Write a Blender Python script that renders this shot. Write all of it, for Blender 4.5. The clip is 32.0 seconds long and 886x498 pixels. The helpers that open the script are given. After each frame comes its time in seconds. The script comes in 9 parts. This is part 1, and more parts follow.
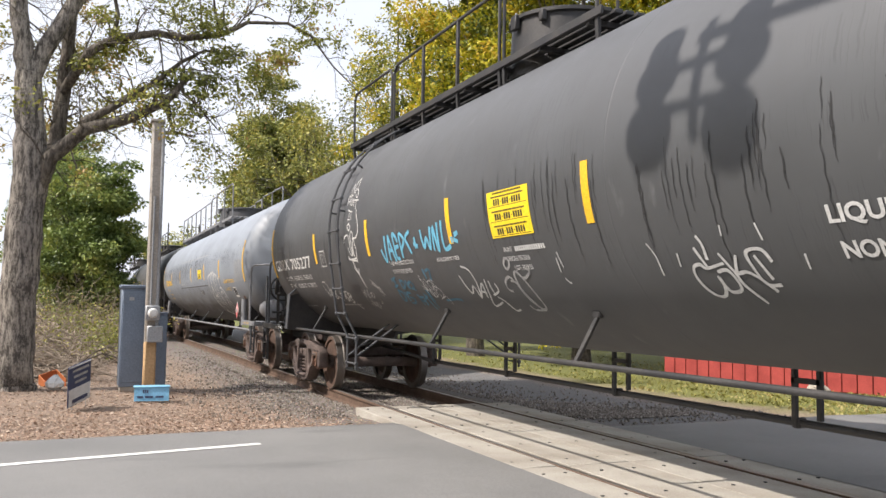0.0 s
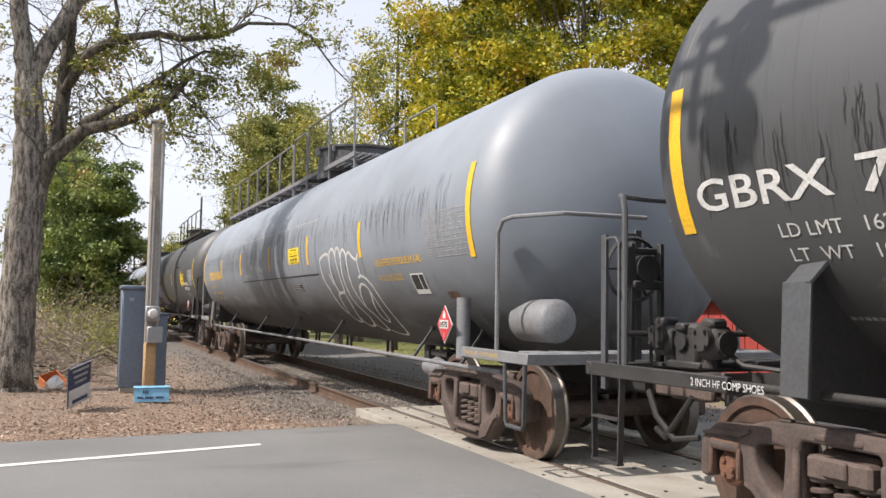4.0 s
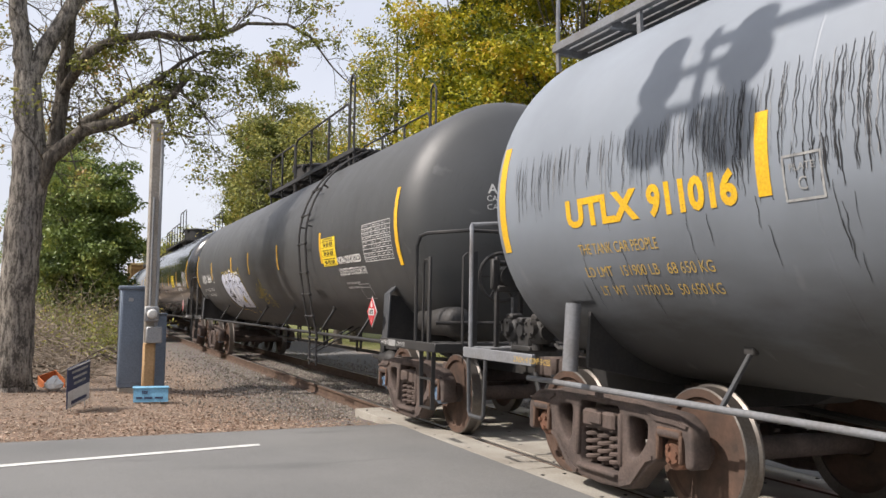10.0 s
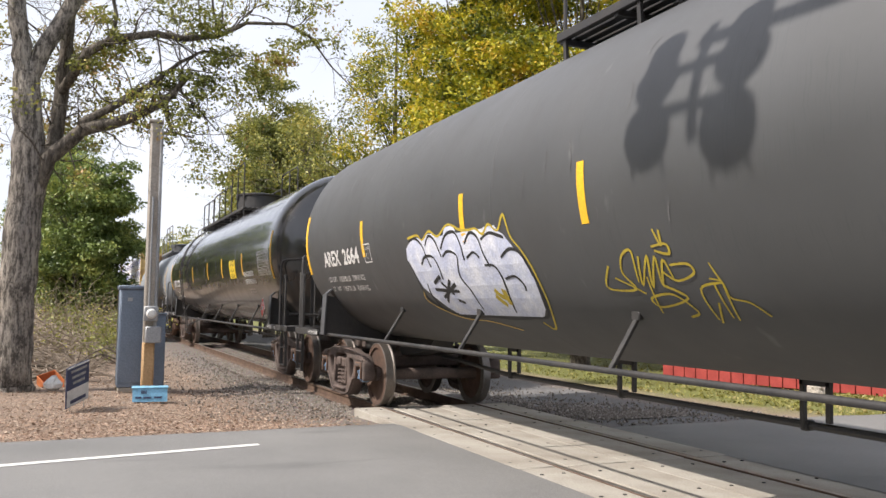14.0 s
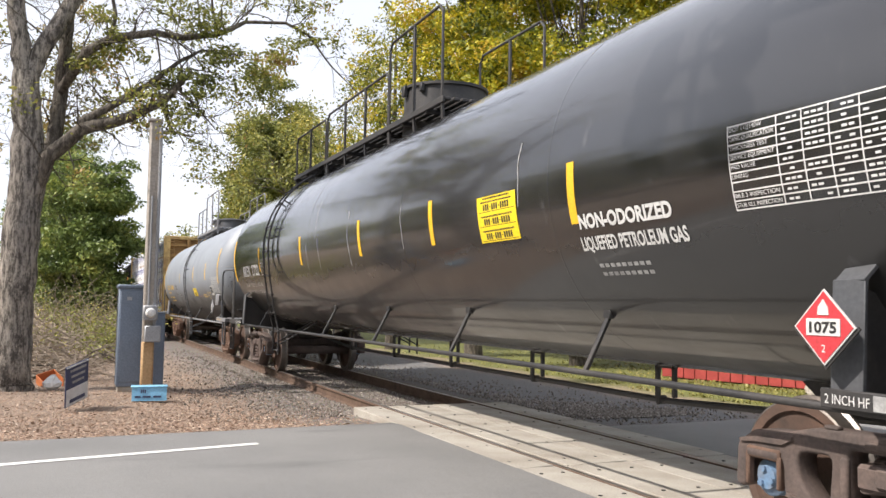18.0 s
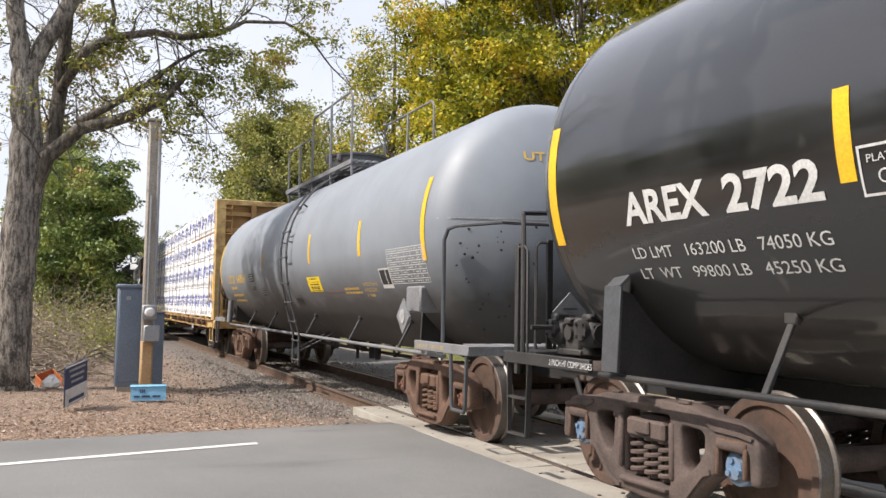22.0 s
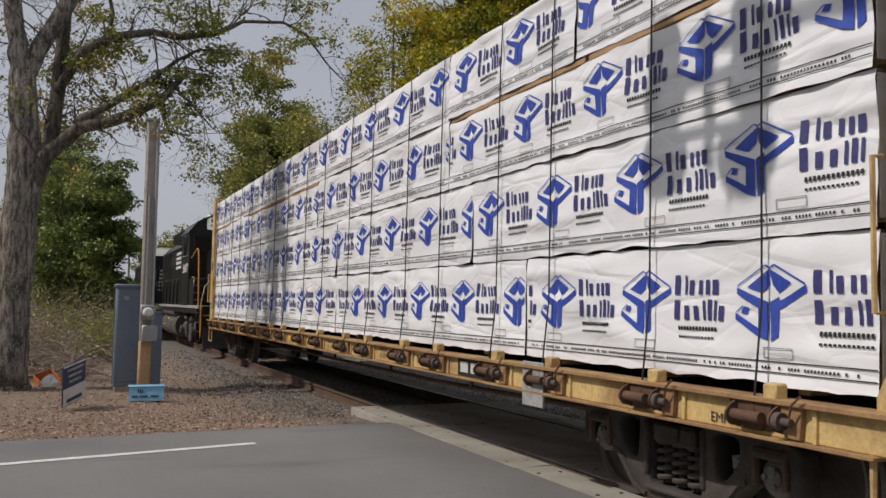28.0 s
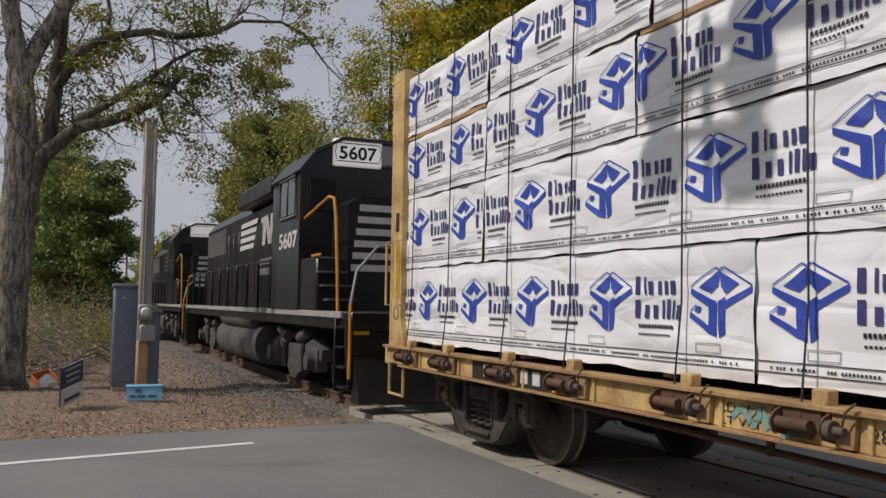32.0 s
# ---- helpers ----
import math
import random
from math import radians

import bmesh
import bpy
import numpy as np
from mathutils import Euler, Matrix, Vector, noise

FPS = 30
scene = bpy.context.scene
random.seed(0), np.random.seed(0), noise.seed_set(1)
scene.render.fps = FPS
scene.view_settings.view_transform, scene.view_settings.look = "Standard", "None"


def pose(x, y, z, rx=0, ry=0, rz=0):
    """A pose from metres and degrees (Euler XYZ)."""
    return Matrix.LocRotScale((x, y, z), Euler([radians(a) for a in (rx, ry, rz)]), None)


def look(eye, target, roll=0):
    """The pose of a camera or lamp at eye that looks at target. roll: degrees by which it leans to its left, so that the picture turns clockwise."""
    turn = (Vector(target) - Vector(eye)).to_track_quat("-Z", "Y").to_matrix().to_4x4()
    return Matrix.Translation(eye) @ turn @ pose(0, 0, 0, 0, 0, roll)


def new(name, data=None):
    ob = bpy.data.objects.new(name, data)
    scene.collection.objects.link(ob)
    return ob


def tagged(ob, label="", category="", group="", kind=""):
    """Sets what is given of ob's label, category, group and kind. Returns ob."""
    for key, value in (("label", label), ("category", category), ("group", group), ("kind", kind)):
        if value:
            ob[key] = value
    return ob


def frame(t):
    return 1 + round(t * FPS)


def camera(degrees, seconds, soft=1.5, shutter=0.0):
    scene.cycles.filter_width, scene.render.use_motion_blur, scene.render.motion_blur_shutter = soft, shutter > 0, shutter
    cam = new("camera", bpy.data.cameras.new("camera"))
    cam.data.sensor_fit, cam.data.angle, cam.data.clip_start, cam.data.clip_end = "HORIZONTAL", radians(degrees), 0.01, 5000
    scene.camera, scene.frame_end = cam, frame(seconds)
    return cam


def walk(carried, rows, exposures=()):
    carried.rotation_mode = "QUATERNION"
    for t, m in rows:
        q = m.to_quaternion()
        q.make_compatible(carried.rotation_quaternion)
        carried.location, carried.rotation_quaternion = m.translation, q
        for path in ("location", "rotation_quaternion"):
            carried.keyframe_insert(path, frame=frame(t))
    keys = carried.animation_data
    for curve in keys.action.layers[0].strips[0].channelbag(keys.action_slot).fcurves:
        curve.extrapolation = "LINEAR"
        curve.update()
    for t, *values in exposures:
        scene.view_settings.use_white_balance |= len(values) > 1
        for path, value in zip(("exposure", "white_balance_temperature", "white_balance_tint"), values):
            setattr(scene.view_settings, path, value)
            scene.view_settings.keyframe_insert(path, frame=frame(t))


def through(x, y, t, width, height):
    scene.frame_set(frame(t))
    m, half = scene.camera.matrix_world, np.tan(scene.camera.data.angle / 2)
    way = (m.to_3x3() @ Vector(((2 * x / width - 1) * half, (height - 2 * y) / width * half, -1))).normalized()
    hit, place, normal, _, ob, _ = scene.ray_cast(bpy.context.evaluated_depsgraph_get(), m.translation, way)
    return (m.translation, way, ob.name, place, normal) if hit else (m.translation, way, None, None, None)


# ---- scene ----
cam = camera(54.31, 32.0, shutter=0.03)

# ---- the camera: a hand-held stand beside a level crossing; it sways a few millimetres and turns half a degree ----
HEADING, PITCH, ROLL = 23.126, 3.8285, 0.874   # degrees from the track, up, lean
SWAY = [(0.0, 0.0, -0.056), (6.0, 0.0, 0.0), (9.0, 0.03, 0.0), (13.0, 0.085, 0.0), (17.0, 0.13, -0.06), (19.0, 0.15, -0.075),
        (23.0, 0.215, -0.094), (28.0, 0.31, -0.094), (31.0, 0.37, -0.112), (32.0, 0.44, -0.112)]


def stand(yaw, tilt):
    a, p = radians(HEADING + yaw), radians(PITCH + tilt)
    eye = Vector((0.0, -4.97, 1.457))
    return look(eye, eye + Vector((-math.cos(a) * math.cos(p), math.sin(a) * math.cos(p), math.sin(p))), ROLL)


walk(cam, [(t, stand(yaw, tilt)) for t, yaw, tilt in SWAY],
     exposures=[(0.0, 0.33, 6500, 14), (3.0, 0.28, 6500, 14), (5.5, -0.07, 6500, 14), (9.0, -0.14, 6500, 14), (11.0, 0.16, 6500, 14), (13.0, 0.26, 6500, 14), (15.5, 0.31, 6500, 14), (17.0, 0.36, 6500, 14), (21.0, 0.28, 6500, 14), (22.0, 0.18, 6500, 14), (23.0, -0.08, 6500, 14), (24.0, -0.34, 6500, 14), (25.5, -0.37, 6500, 14), (27.5, -1.00, 6500, 14), (32.0, -1.00, 6500, 14)])

# ---- light: a hazy autumn sky and a sun square to the track ----
SUN_UP = 47.0
world = bpy.data.worlds.new("sky")
scene.world = world
world.use_nodes = True
wn, wl = world.node_tree.nodes, world.node_tree.links
sky = wn.new("ShaderNodeTexSky")
sky.sky_type, sky.sun_disc = "NISHITA", False
sky.sun_elevation, sky.sun_rotation = radians(SUN_UP), radians(180)
sky.air_density, sky.dust_density, sky.ozone_density = 1.0, 4.0, 1.0
coord, cloud, ramp = wn.new("ShaderNodeTexCoord"), wn.new("ShaderNodeTexNoise"), wn.new("ShaderNodeValToRGB")
cloud.inputs["Scale"].default_value, cloud.inputs["Detail"].default_value = 2.2, 5.0
ramp.color_ramp.elements[0].position, ramp.color_ramp.elements[0].color = 0.3, (7.35, 7.9, 8.9, 1)
ramp.color_ramp.elements[1].position, ramp.color_ramp.elements[1].color = 0.7, (10.0, 10.4, 11.0, 1)
haze = wn.new("ShaderNodeMix")
haze.data_type = "RGBA"
haze.inputs["Factor"].default_value = 0.72
wl.new(coord.outputs["Generated"], cloud.inputs["Vector"])
wl.new(cloud.outputs["Fac"], ramp.inputs["Fac"])
wl.new(sky.outputs["Color"], haze.inputs["A"])
wl.new(ramp.outputs["Color"], haze.inputs["B"])
wl.new(haze.outputs["Result"], wn["Background"].inputs["Color"])
wn["Background"].inputs["Strength"].default_value = 0.115
sun = new("sun", bpy.data.lights.new("sun", "SUN"))
sun.data.energy, sun.data.angle, sun.data.color = 5.0, radians(0.9), (1.0, 0.94, 0.85)
sun.matrix_world = look((0, 0, 0), (0.05, 1.0, -math.tan(radians(SUN_UP))))


# ---- materials ----
def material(name, rough=0.6, metal=0.0):
    m = bpy.data.materials.new(name)
    m.use_nodes = True
    b = m.node_tree.nodes["Principled BSDF"]
    b.inputs["Roughness"].default_value, b.inputs["Metallic"].default_value = rough, metal
    return m, m.node_tree.nodes, m.node_tree.links, b


def noise_node(n, l, scale, detail=4.0, stretch=None, coords="Object", rough=0.55):
    tc, tex = n.new("ShaderNodeTexCoord"), n.new("ShaderNodeTexNoise")
    tex.inputs["Scale"].default_value, tex.inputs["Detail"].default_value, tex.inputs["Roughness"].default_value = scale, detail, rough
    if stretch:
        mp = n.new("ShaderNodeMapping")
        mp.inputs["Scale"].default_value = stretch
        l.new(tc.outputs[coords], mp.inputs["Vector"])
        l.new(mp.outputs["Vector"], tex.inputs["Vector"])
    else:
        l.new(tc.outputs[coords], tex.inputs["Vector"])
    return tex.outputs["Fac"]


def ramp_node(n, l, fac, stops):
    r = n.new("ShaderNodeValToRGB")
    e = r.color_ramp.elements
    while len(e) < len(stops):
        e.new(0.5)
    for k, (pos, col) in zip(e, stops):
        k.position, k.color = pos, (*col, 1) if len(col) == 3 else col
    l.new(fac, r.inputs["Fac"])
    return r.outputs["Color"]


def mix_node(n, l, fac, a, b, blend="MIX"):
    m = n.new("ShaderNodeMix")
    m.data_type, m.blend_type = "RGBA", blend
    for sock, val in (("Factor", fac), ("A", a), ("B", b)):
        if isinstance(val, (int, float)):
            m.inputs[sock].default_value = val
        elif isinstance(val, tuple):
            m.inputs[sock].default_value = (*val, 1)
        else:
            l.new(val, m.inputs[sock])
    return m.outputs["Result"]


def math_node(n, l, op, a, b=0.0, clamp=False):
    m = n.new("ShaderNodeMath")
    m.operation, m.use_clamp = op, clamp
    for i, val in enumerate((a, b)):
        if isinstance(val, (int, float)):
            m.inputs[i].default_value = val
        else:
            l.new(val, m.inputs[i])
    return m.outputs[0]


def bump(n, l, b, height, strength=0.3, dist=0.02):
    k = n.new("ShaderNodeBump")
    k.inputs["Strength"].default_value, k.inputs["Distance"].default_value = strength, dist
    l.new(height, k.inputs["Height"])
    l.new(k.outputs["Normal"], b.inputs["Normal"])


def worn(name, base, dirt, rough=0.6, metal=0.0, big=1.3, fine=35.0, amount=0.5, relief=0.15, dist=0.004):
    """Paint or metal with large stains and a fine grain."""
    m, n, l, b = material(name, rough, metal)
    stains = ramp_node(n, l, noise_node(n, l, big, 6.0), [(0.38, (0, 0, 0)), (0.72, (amount,) * 3)])
    grain = noise_node(n, l, fine, 3.0)
    col = mix_node(n, l, stains, base, dirt)
    shade = ramp_node(n, l, grain, [(0.3, (0.8, 0.8, 0.8)), (0.7, (1.12, 1.12, 1.12))])
    l.new(mix_node(n, l, 1.0, col, shade, "MULTIPLY"), b.inputs["Base Color"])
    rr = math_node(n, l, "MULTIPLY", stains, 0.25)
    n_add = math_node(n, l, "ADD", rr, rough - 0.05, True)
    l.new(n_add, b.inputs["Roughness"])
    bump(n, l, b, grain, relief, dist)
    return m


def tank_paint(name, base, streak, dust_or_shade, rough, streaks, scuff, zc, wavy=0.2):
    """Tank enamel: run marks that follow the curve, a belly dusty on black cars and painted with shade on grey ones,
    scuffs and shallow dents, in the car's own metres.
    """
    m, n, l, b = material(name, rough)
    b.inputs["IOR"].default_value = 1.75
    tc = n.new("ShaderNodeTexCoord")
    sep = n.new("ShaderNodeSeparateXYZ")
    l.new(tc.outputs["Object"], sep.inputs[0])
    round_ = math_node(n, l, "ARCTAN2", math_node(n, l, "SUBTRACT", sep.outputs["Z"], zc), math_node(n, l, "ABSOLUTE", sep.outputs["Y"]))

    wander = math_node(n, l, "MULTIPLY", math_node(n, l, "SUBTRACT", noise_node(n, l, 7.0, 2.0), 0.5), 0.05)

    def chart(sx, sv, off=0.0):
        c = n.new("ShaderNodeCombineXYZ")
        l.new(math_node(n, l, "MULTIPLY", math_node(n, l, "ADD", sep.outputs["X"], wander), sx), c.inputs[0])
        l.new(math_node(n, l, "MULTIPLY", round_, sv), c.inputs[1])
        c.inputs[2].default_value = off
        t = n.new("ShaderNodeTexNoise")
        t.inputs["Scale"].default_value, t.inputs["Detail"].default_value = 1.0, 3.0
        l.new(c.outputs[0], t.inputs["Vector"])
        return t.outputs["Fac"]
    # each run starts and stops at its own height
    lines = math_node(n, l, "MAXIMUM", ramp_node(n, l, chart(58.0, 1.7), [(0.575, (0, 0, 0)), (0.60, (1, 1, 1))]), ramp_node(n, l, chart(110.0, 2.6, 5.0), [(0.58, (0, 0, 0)), (0.61, (0.8, 0.8, 0.8))]))
    ragged = math_node(n, l, "ADD", chart(0.5, 2.8, 9.0), math_node(n, l, "MULTIPLY", math_node(n, l, "SUBTRACT", chart(20.0, 0.6, 2.0), 0.5), 0.5))
    where = ramp_node(n, l, ragged, [(0.49, (0, 0, 0)), (0.53, (1, 1, 1))])
    belt = n.new("ShaderNodeMapRange")
    belt.inputs["From Min"].default_value, belt.inputs["From Max"].default_value = 0.95, 0.45
    l.new(math_node(n, l, "ABSOLUTE", math_node(n, l, "ADD", round_, 0.0)), belt.inputs["Value"])
    mask = math_node(n, l, "MULTIPLY", math_node(n, l, "MULTIPLY", math_node(n, l, "MULTIPLY", lines, where), belt.outputs["Result"]), streaks, True)
    big = ramp_node(n, l, noise_node(n, l, 0.8, 6.0), [(0.35, (0.86, 0.86, 0.86)), (0.7, (1.1, 1.1, 1.1))])
    col = mix_node(n, l, mask, base, streak)
    col = mix_node(n, l, 1.0, col, big, "MULTIPLY")
    # track dust on the lower third; grey cars get belly shade painted in instead
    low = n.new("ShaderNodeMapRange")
    low.inputs["From Min"].default_value, low.inputs["From Max"].default_value = 2.1 if dust_or_shade[0] > base[0] else 2.15, 0.95
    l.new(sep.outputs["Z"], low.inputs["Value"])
    d = math_node(n, l, "MULTIPLY", low.outputs["Result"], math_node(n, l, "ADD", math_node(n, l, "MULTIPLY", noise_node(n, l, 3.0, 6.0, (0.4, 1, 1)), 0.9), 0.0 if dust_or_shade[0] > base[0] else 0.32))
    col = mix_node(n, l, math_node(n, l, "MULTIPLY", d, scuff, True), col, dust_or_shade)
    scratch = ramp_node(n, l, chart(5.0, 3.0, 3.0), [(0.67, (0, 0, 0)), (0.74, (1, 1, 1))])
    col = mix_node(n, l, math_node(n, l, "MULTIPLY", scratch, 0.16), col, (0.30, 0.30, 0.30))
    l.new(col, b.inputs["Base Color"])
    rg = math_node(n, l, "MULTIPLY", noise_node(n, l, 2.5, 5.0), 0.22)
    rg = math_node(n, l, "ADD", rg, math_node(n, l, "MULTIPLY", low.outputs["Result"], 0.35))
    l.new(math_node(n, l, "ADD", rg, rough - 0.11, True), b.inputs["Roughness"])
    wave = noise_node(n, l, 0.9, 2.0, (0.7, 1, 1))
    h = math_node(n, l, "ADD", math_node(n, l, "MULTIPLY", wave, 1.0), math_node(n, l, "MULTIPLY", mask, 0.10))
    bump(n, l, b, h, wavy, 0.05)
    return m


def leaf_mat(name, stops, rough=0.55, through=0.24):
    m, n, l, b = material(name, rough)
    g = n.new("ShaderNodeNewGeometry")
    spray = math_node(n, l, "MULTIPLY", math_node(n, l, "SUBTRACT", noise_node(n, l, 0.85, 2.0), 0.5), 2.6)
    tone = math_node(n, l, "ADD", math_node(n, l, "MULTIPLY", g.outputs["Random Per Island"], 0.62), math_node(n, l, "ADD", spray, 0.19), True)
    col = ramp_node(n, l, tone, stops)
    tr, mx = n.new("ShaderNodeBsdfTranslucent"), n.new("ShaderNodeMixShader")
    mx.inputs["Fac"].default_value = through
    l.new(col, b.inputs["Base Color"])
    l.new(col, tr.inputs["Color"])
    l.new(b.outputs[0], mx.inputs[1])
    l.new(tr.outputs[0], mx.inputs[2])
    l.new(mx.outputs[0], n["Material Output"].inputs["Surface"])
    return m


def island_mat(name, stops, rough=0.9):
    """Loose pieces in one mesh, each of its own tint."""
    m, n, l, b = material(name, rough)
    g = n.new("ShaderNodeNewGeometry")
    col = ramp_node(n, l, g.outputs["Random Per Island"], stops)
    l.new(mix_node(n, l, 1.0, col, ramp_node(n, l, noise_node(n, l, 60.0), [(0.3, (0.8,) * 3), (0.7, (1.15,) * 3)]), "MULTIPLY"), b.inputs["Base Color"])
    return m


def bark(name, dark, light):
    m, n, l, b = material(name, 0.95)
    ridge = noise_node(n, l, 15.0, 3.0, (1, 1, 0.24), "Object", 0.6)
    fine = noise_node(n, l, 48.0, 5.0, (1, 1, 0.45))
    r = math_node(n, l, "ADD", math_node(n, l, "MULTIPLY", ridge, 0.65), math_node(n, l, "MULTIPLY", fine, 0.35))
    c = ramp_node(n, l, r, [(0.42, dark), (0.5, tuple((a + c) / 2 for a, c in zip(dark, light))), (0.58, light)])
    moss = ramp_node(n, l, noise_node(n, l, 1.6, 4.0), [(0.4, (0.72,) * 3), (0.7, (1.15, 1.15, 1.1))])
    l.new(mix_node(n, l, 1.0, c, moss, "MULTIPLY"), b.inputs["Base Color"])
    bump(n, l, b, r, 1.0, 0.07)
    return m


def asphalt(name, base, light):
    m, n, l, b = material(name, 0.85)
    fine = noise_node(n, l, 160.0, 3.0)
    big = noise_node(n, l, 0.5, 6.0)
    c = ramp_node(n, l, big, [(0.3, base), (0.7, light)])
    speck = ramp_node(n, l, fine, [(0.3, (0.7,) * 3), (0.7, (1.25,) * 3)])
    c = mix_node(n, l, 1.0, c, speck, "MULTIPLY")
    oil = ramp_node(n, l, noise_node(n, l, 1.1, 5.0, (1, 0.35, 1)), [(0.60, (0, 0, 0)), (0.72, (0.45,) * 3)])
    c = mix_node(n, l, oil, c, (0.08, 0.08, 0.08))
    l.new(c, b.inputs["Base Color"])
    bump(n, l, b, fine, 0.35, 0.006)
    return m


M_ASPHALT = asphalt("asphalt", (0.145, 0.145, 0.14), (0.202, 0.199, 0.19))
M_CONCRETE = worn("crossing concrete", (0.40, 0.375, 0.325), (0.24, 0.21, 0.17), 0.9, 0, 1.8, 60, 0.7, 0.4, 0.01)
M_LINE = worn("road paint", (0.72, 0.72, 0.69), (0.35, 0.35, 0.33), 0.8, 0, 6.0, 90, 0.6)
M_RAIL = worn("rail steel", (0.135, 0.085, 0.058), (0.07, 0.048, 0.036), 0.85, 0.1, 6, 60, 0.7)
M_RAILTOP = worn("polished rail head", (0.42, 0.40, 0.38), (0.24, 0.17, 0.12), 0.4, 0.8, 5, 60, 0.6)
M_TIE = worn("sleeper wood", (0.15, 0.105, 0.07), (0.07, 0.05, 0.04), 0.95, 0, 3, 25, 0.8, 0.6, 0.02)
M_GROUND = None


def ground_mat():
    m, n, l, b = material("leaf-strewn earth", 0.95)
    a = noise_node(n, l, 26.0, 6.0, None, "Object", 0.7)
    c = ramp_node(n, l, a, [(0.3, (0.09, 0.066, 0.048)), (0.5, (0.245, 0.185, 0.138)), (0.72, (0.42, 0.33, 0.25))])
    big = ramp_node(n, l, noise_node(n, l, 0.35, 5.0), [(0.35, (0.8,) * 3), (0.7, (1.15,) * 3)])
    c = mix_node(n, l, 1.0, c, big, "MULTIPLY")
    tc, sep = n.new("ShaderNodeTexCoord"), n.new("ShaderNodeSeparateXYZ")
    l.new(tc.outputs["Object"], sep.inputs[0])
    # mown grass and weeds on the far side of the line
    far = n.new("ShaderNodeMapRange")
    far.inputs["From Min"].default_value, far.inputs["From Max"].default_value = 5.7, 6.6
    l.new(math_node(n, l, "ADD", sep.outputs["Y"], math_node(n, l, "MULTIPLY", noise_node(n, l, 0.6, 4.0), 2.0)), far.inputs["Value"])
    grass = ramp_node(n, l, noise_node(n, l, 20.0, 5.0), [(0.3, (0.07, 0.085, 0.02)), (0.7, (0.20, 0.20, 0.05))])
    c = mix_node(n, l, far.outputs["Result"], c, grass)
    # crushed stone along the line
    bal = n.new("ShaderNodeMapRange")
    bal.inputs["From Min"].default_value, bal.inputs["From Max"].default_value = 3.0, 2.2
    l.new(math_node(n, l, "ADD", math_node(n, l, "ABSOLUTE", sep.outputs["Y"]), math_node(n, l, "MULTIPLY", noise_node(n, l, 0.9, 4.0), 0.8)), bal.inputs["Value"])
    vor, tc2 = n.new("ShaderNodeTexVoronoi"), n.new("ShaderNodeTexCoord")
    vor.inputs["Scale"].default_value = 42.0
    l.new(tc2.outputs["Object"], vor.inputs["Vector"])
    stone = mix_node(n, l, 0.75, vor.outputs["Color"], (0.5, 0.5, 0.5))
    stone = mix_node(n, l, 1.0, stone, (0.33, 0.29, 0.255), "MULTIPLY")
    c = mix_node(n, l, bal.outputs["Result"], c, stone)
    # trodden grit where the road frays out beyond the rails
    yard = n.new("ShaderNodeMapRange")
    yard.inputs["From Min"].default_value, yard.inputs["From Max"].default_value = 1.2, 1.7
    l.new(sep.outputs["Y"], yard.inputs["Value"])
    rim = n.new("ShaderNodeMapRange")
    rim.inputs["From Min"].default_value, rim.inputs["From Max"].default_value = 5.2, 4.5
    l.new(math_node(n, l, "ADD", sep.outputs["Y"], math_node(n, l, "MULTIPLY", noise_node(n, l, 0.8, 4.0), 1.2)), rim.inputs["Value"])
    grit = ramp_node(n, l, noise_node(n, l, 60.0, 4.0), [(0.3, (0.10, 0.098, 0.096)), (0.7, (0.19, 0.186, 0.182))])
    c = mix_node(n, l, math_node(n, l, "MULTIPLY", yard.outputs["Result"], rim.outputs["Result"]), c, grit)
    l.new(c, b.inputs["Base Color"])
    bump(n, l, b, math_node(n, l, "ADD", a, vor.outputs["Distance"]), 0.5, 0.02)
    return m


M_GROUND = ground_mat()
M_BARK = bark("furrowed grey bark", (0.075, 0.066, 0.057), (0.36, 0.325, 0.285))
M_BARK2 = bark("dark bark", (0.06, 0.05, 0.04), (0.19, 0.165, 0.135))
M_STICK = worn("dry sticks", (0.32, 0.265, 0.205), (0.13, 0.105, 0.08), 0.9, 0, 1.5, 30, 0.8, 0.3, 0.004)
M_LEAF_NEAR = leaf_mat("near leaves", [(0.0, (0.08, 0.095, 0.022)), (0.5, (0.22, 0.24, 0.05)), (0.85, (0.42, 0.41, 0.08)), (1.0, (0.44, 0.28, 0.1))])
M_LEAF_RUST = leaf_mat("browning leaves", [(0.0, (0.10, 0.096, 0.03)), (0.5, (0.25, 0.225, 0.065)), (1.0, (0.42, 0.31, 0.11))])
M_LEAF_YEL = leaf_mat("yellowing leaves", [(0.0, (0.05, 0.075, 0.012)), (0.4, (0.23, 0.25, 0.016)), (0.75, (0.58, 0.50, 0.025)), (1.0, (0.60, 0.40, 0.04))])
M_LEAF_MID = leaf_mat("olive leaves", [(0.0, (0.085, 0.105, 0.025)), (0.55, (0.25, 0.27, 0.058)), (1.0, (0.52, 0.45, 0.10))])
M_LEAF_GREEN = leaf_mat("green leaves", [(0.0, (0.05, 0.085, 0.02)), (0.65, (0.20, 0.265, 0.065)), (1.0, (0.40, 0.43, 0.11))])
M_LEAF_DRY = leaf_mat("dry brush leaves", [(0.0, (0.10, 0.085, 0.035)), (0.6, (0.21, 0.175, 0.075)), (1.0, (0.38, 0.26, 0.12))])
M_LITTER = island_mat("fallen leaves", [(0.0, (0.10, 0.058, 0.039)), (0.45, (0.30, 0.196, 0.136)), (0.85, (0.45, 0.325, 0.235)), (1.0, (0.64, 0.53, 0.42))])
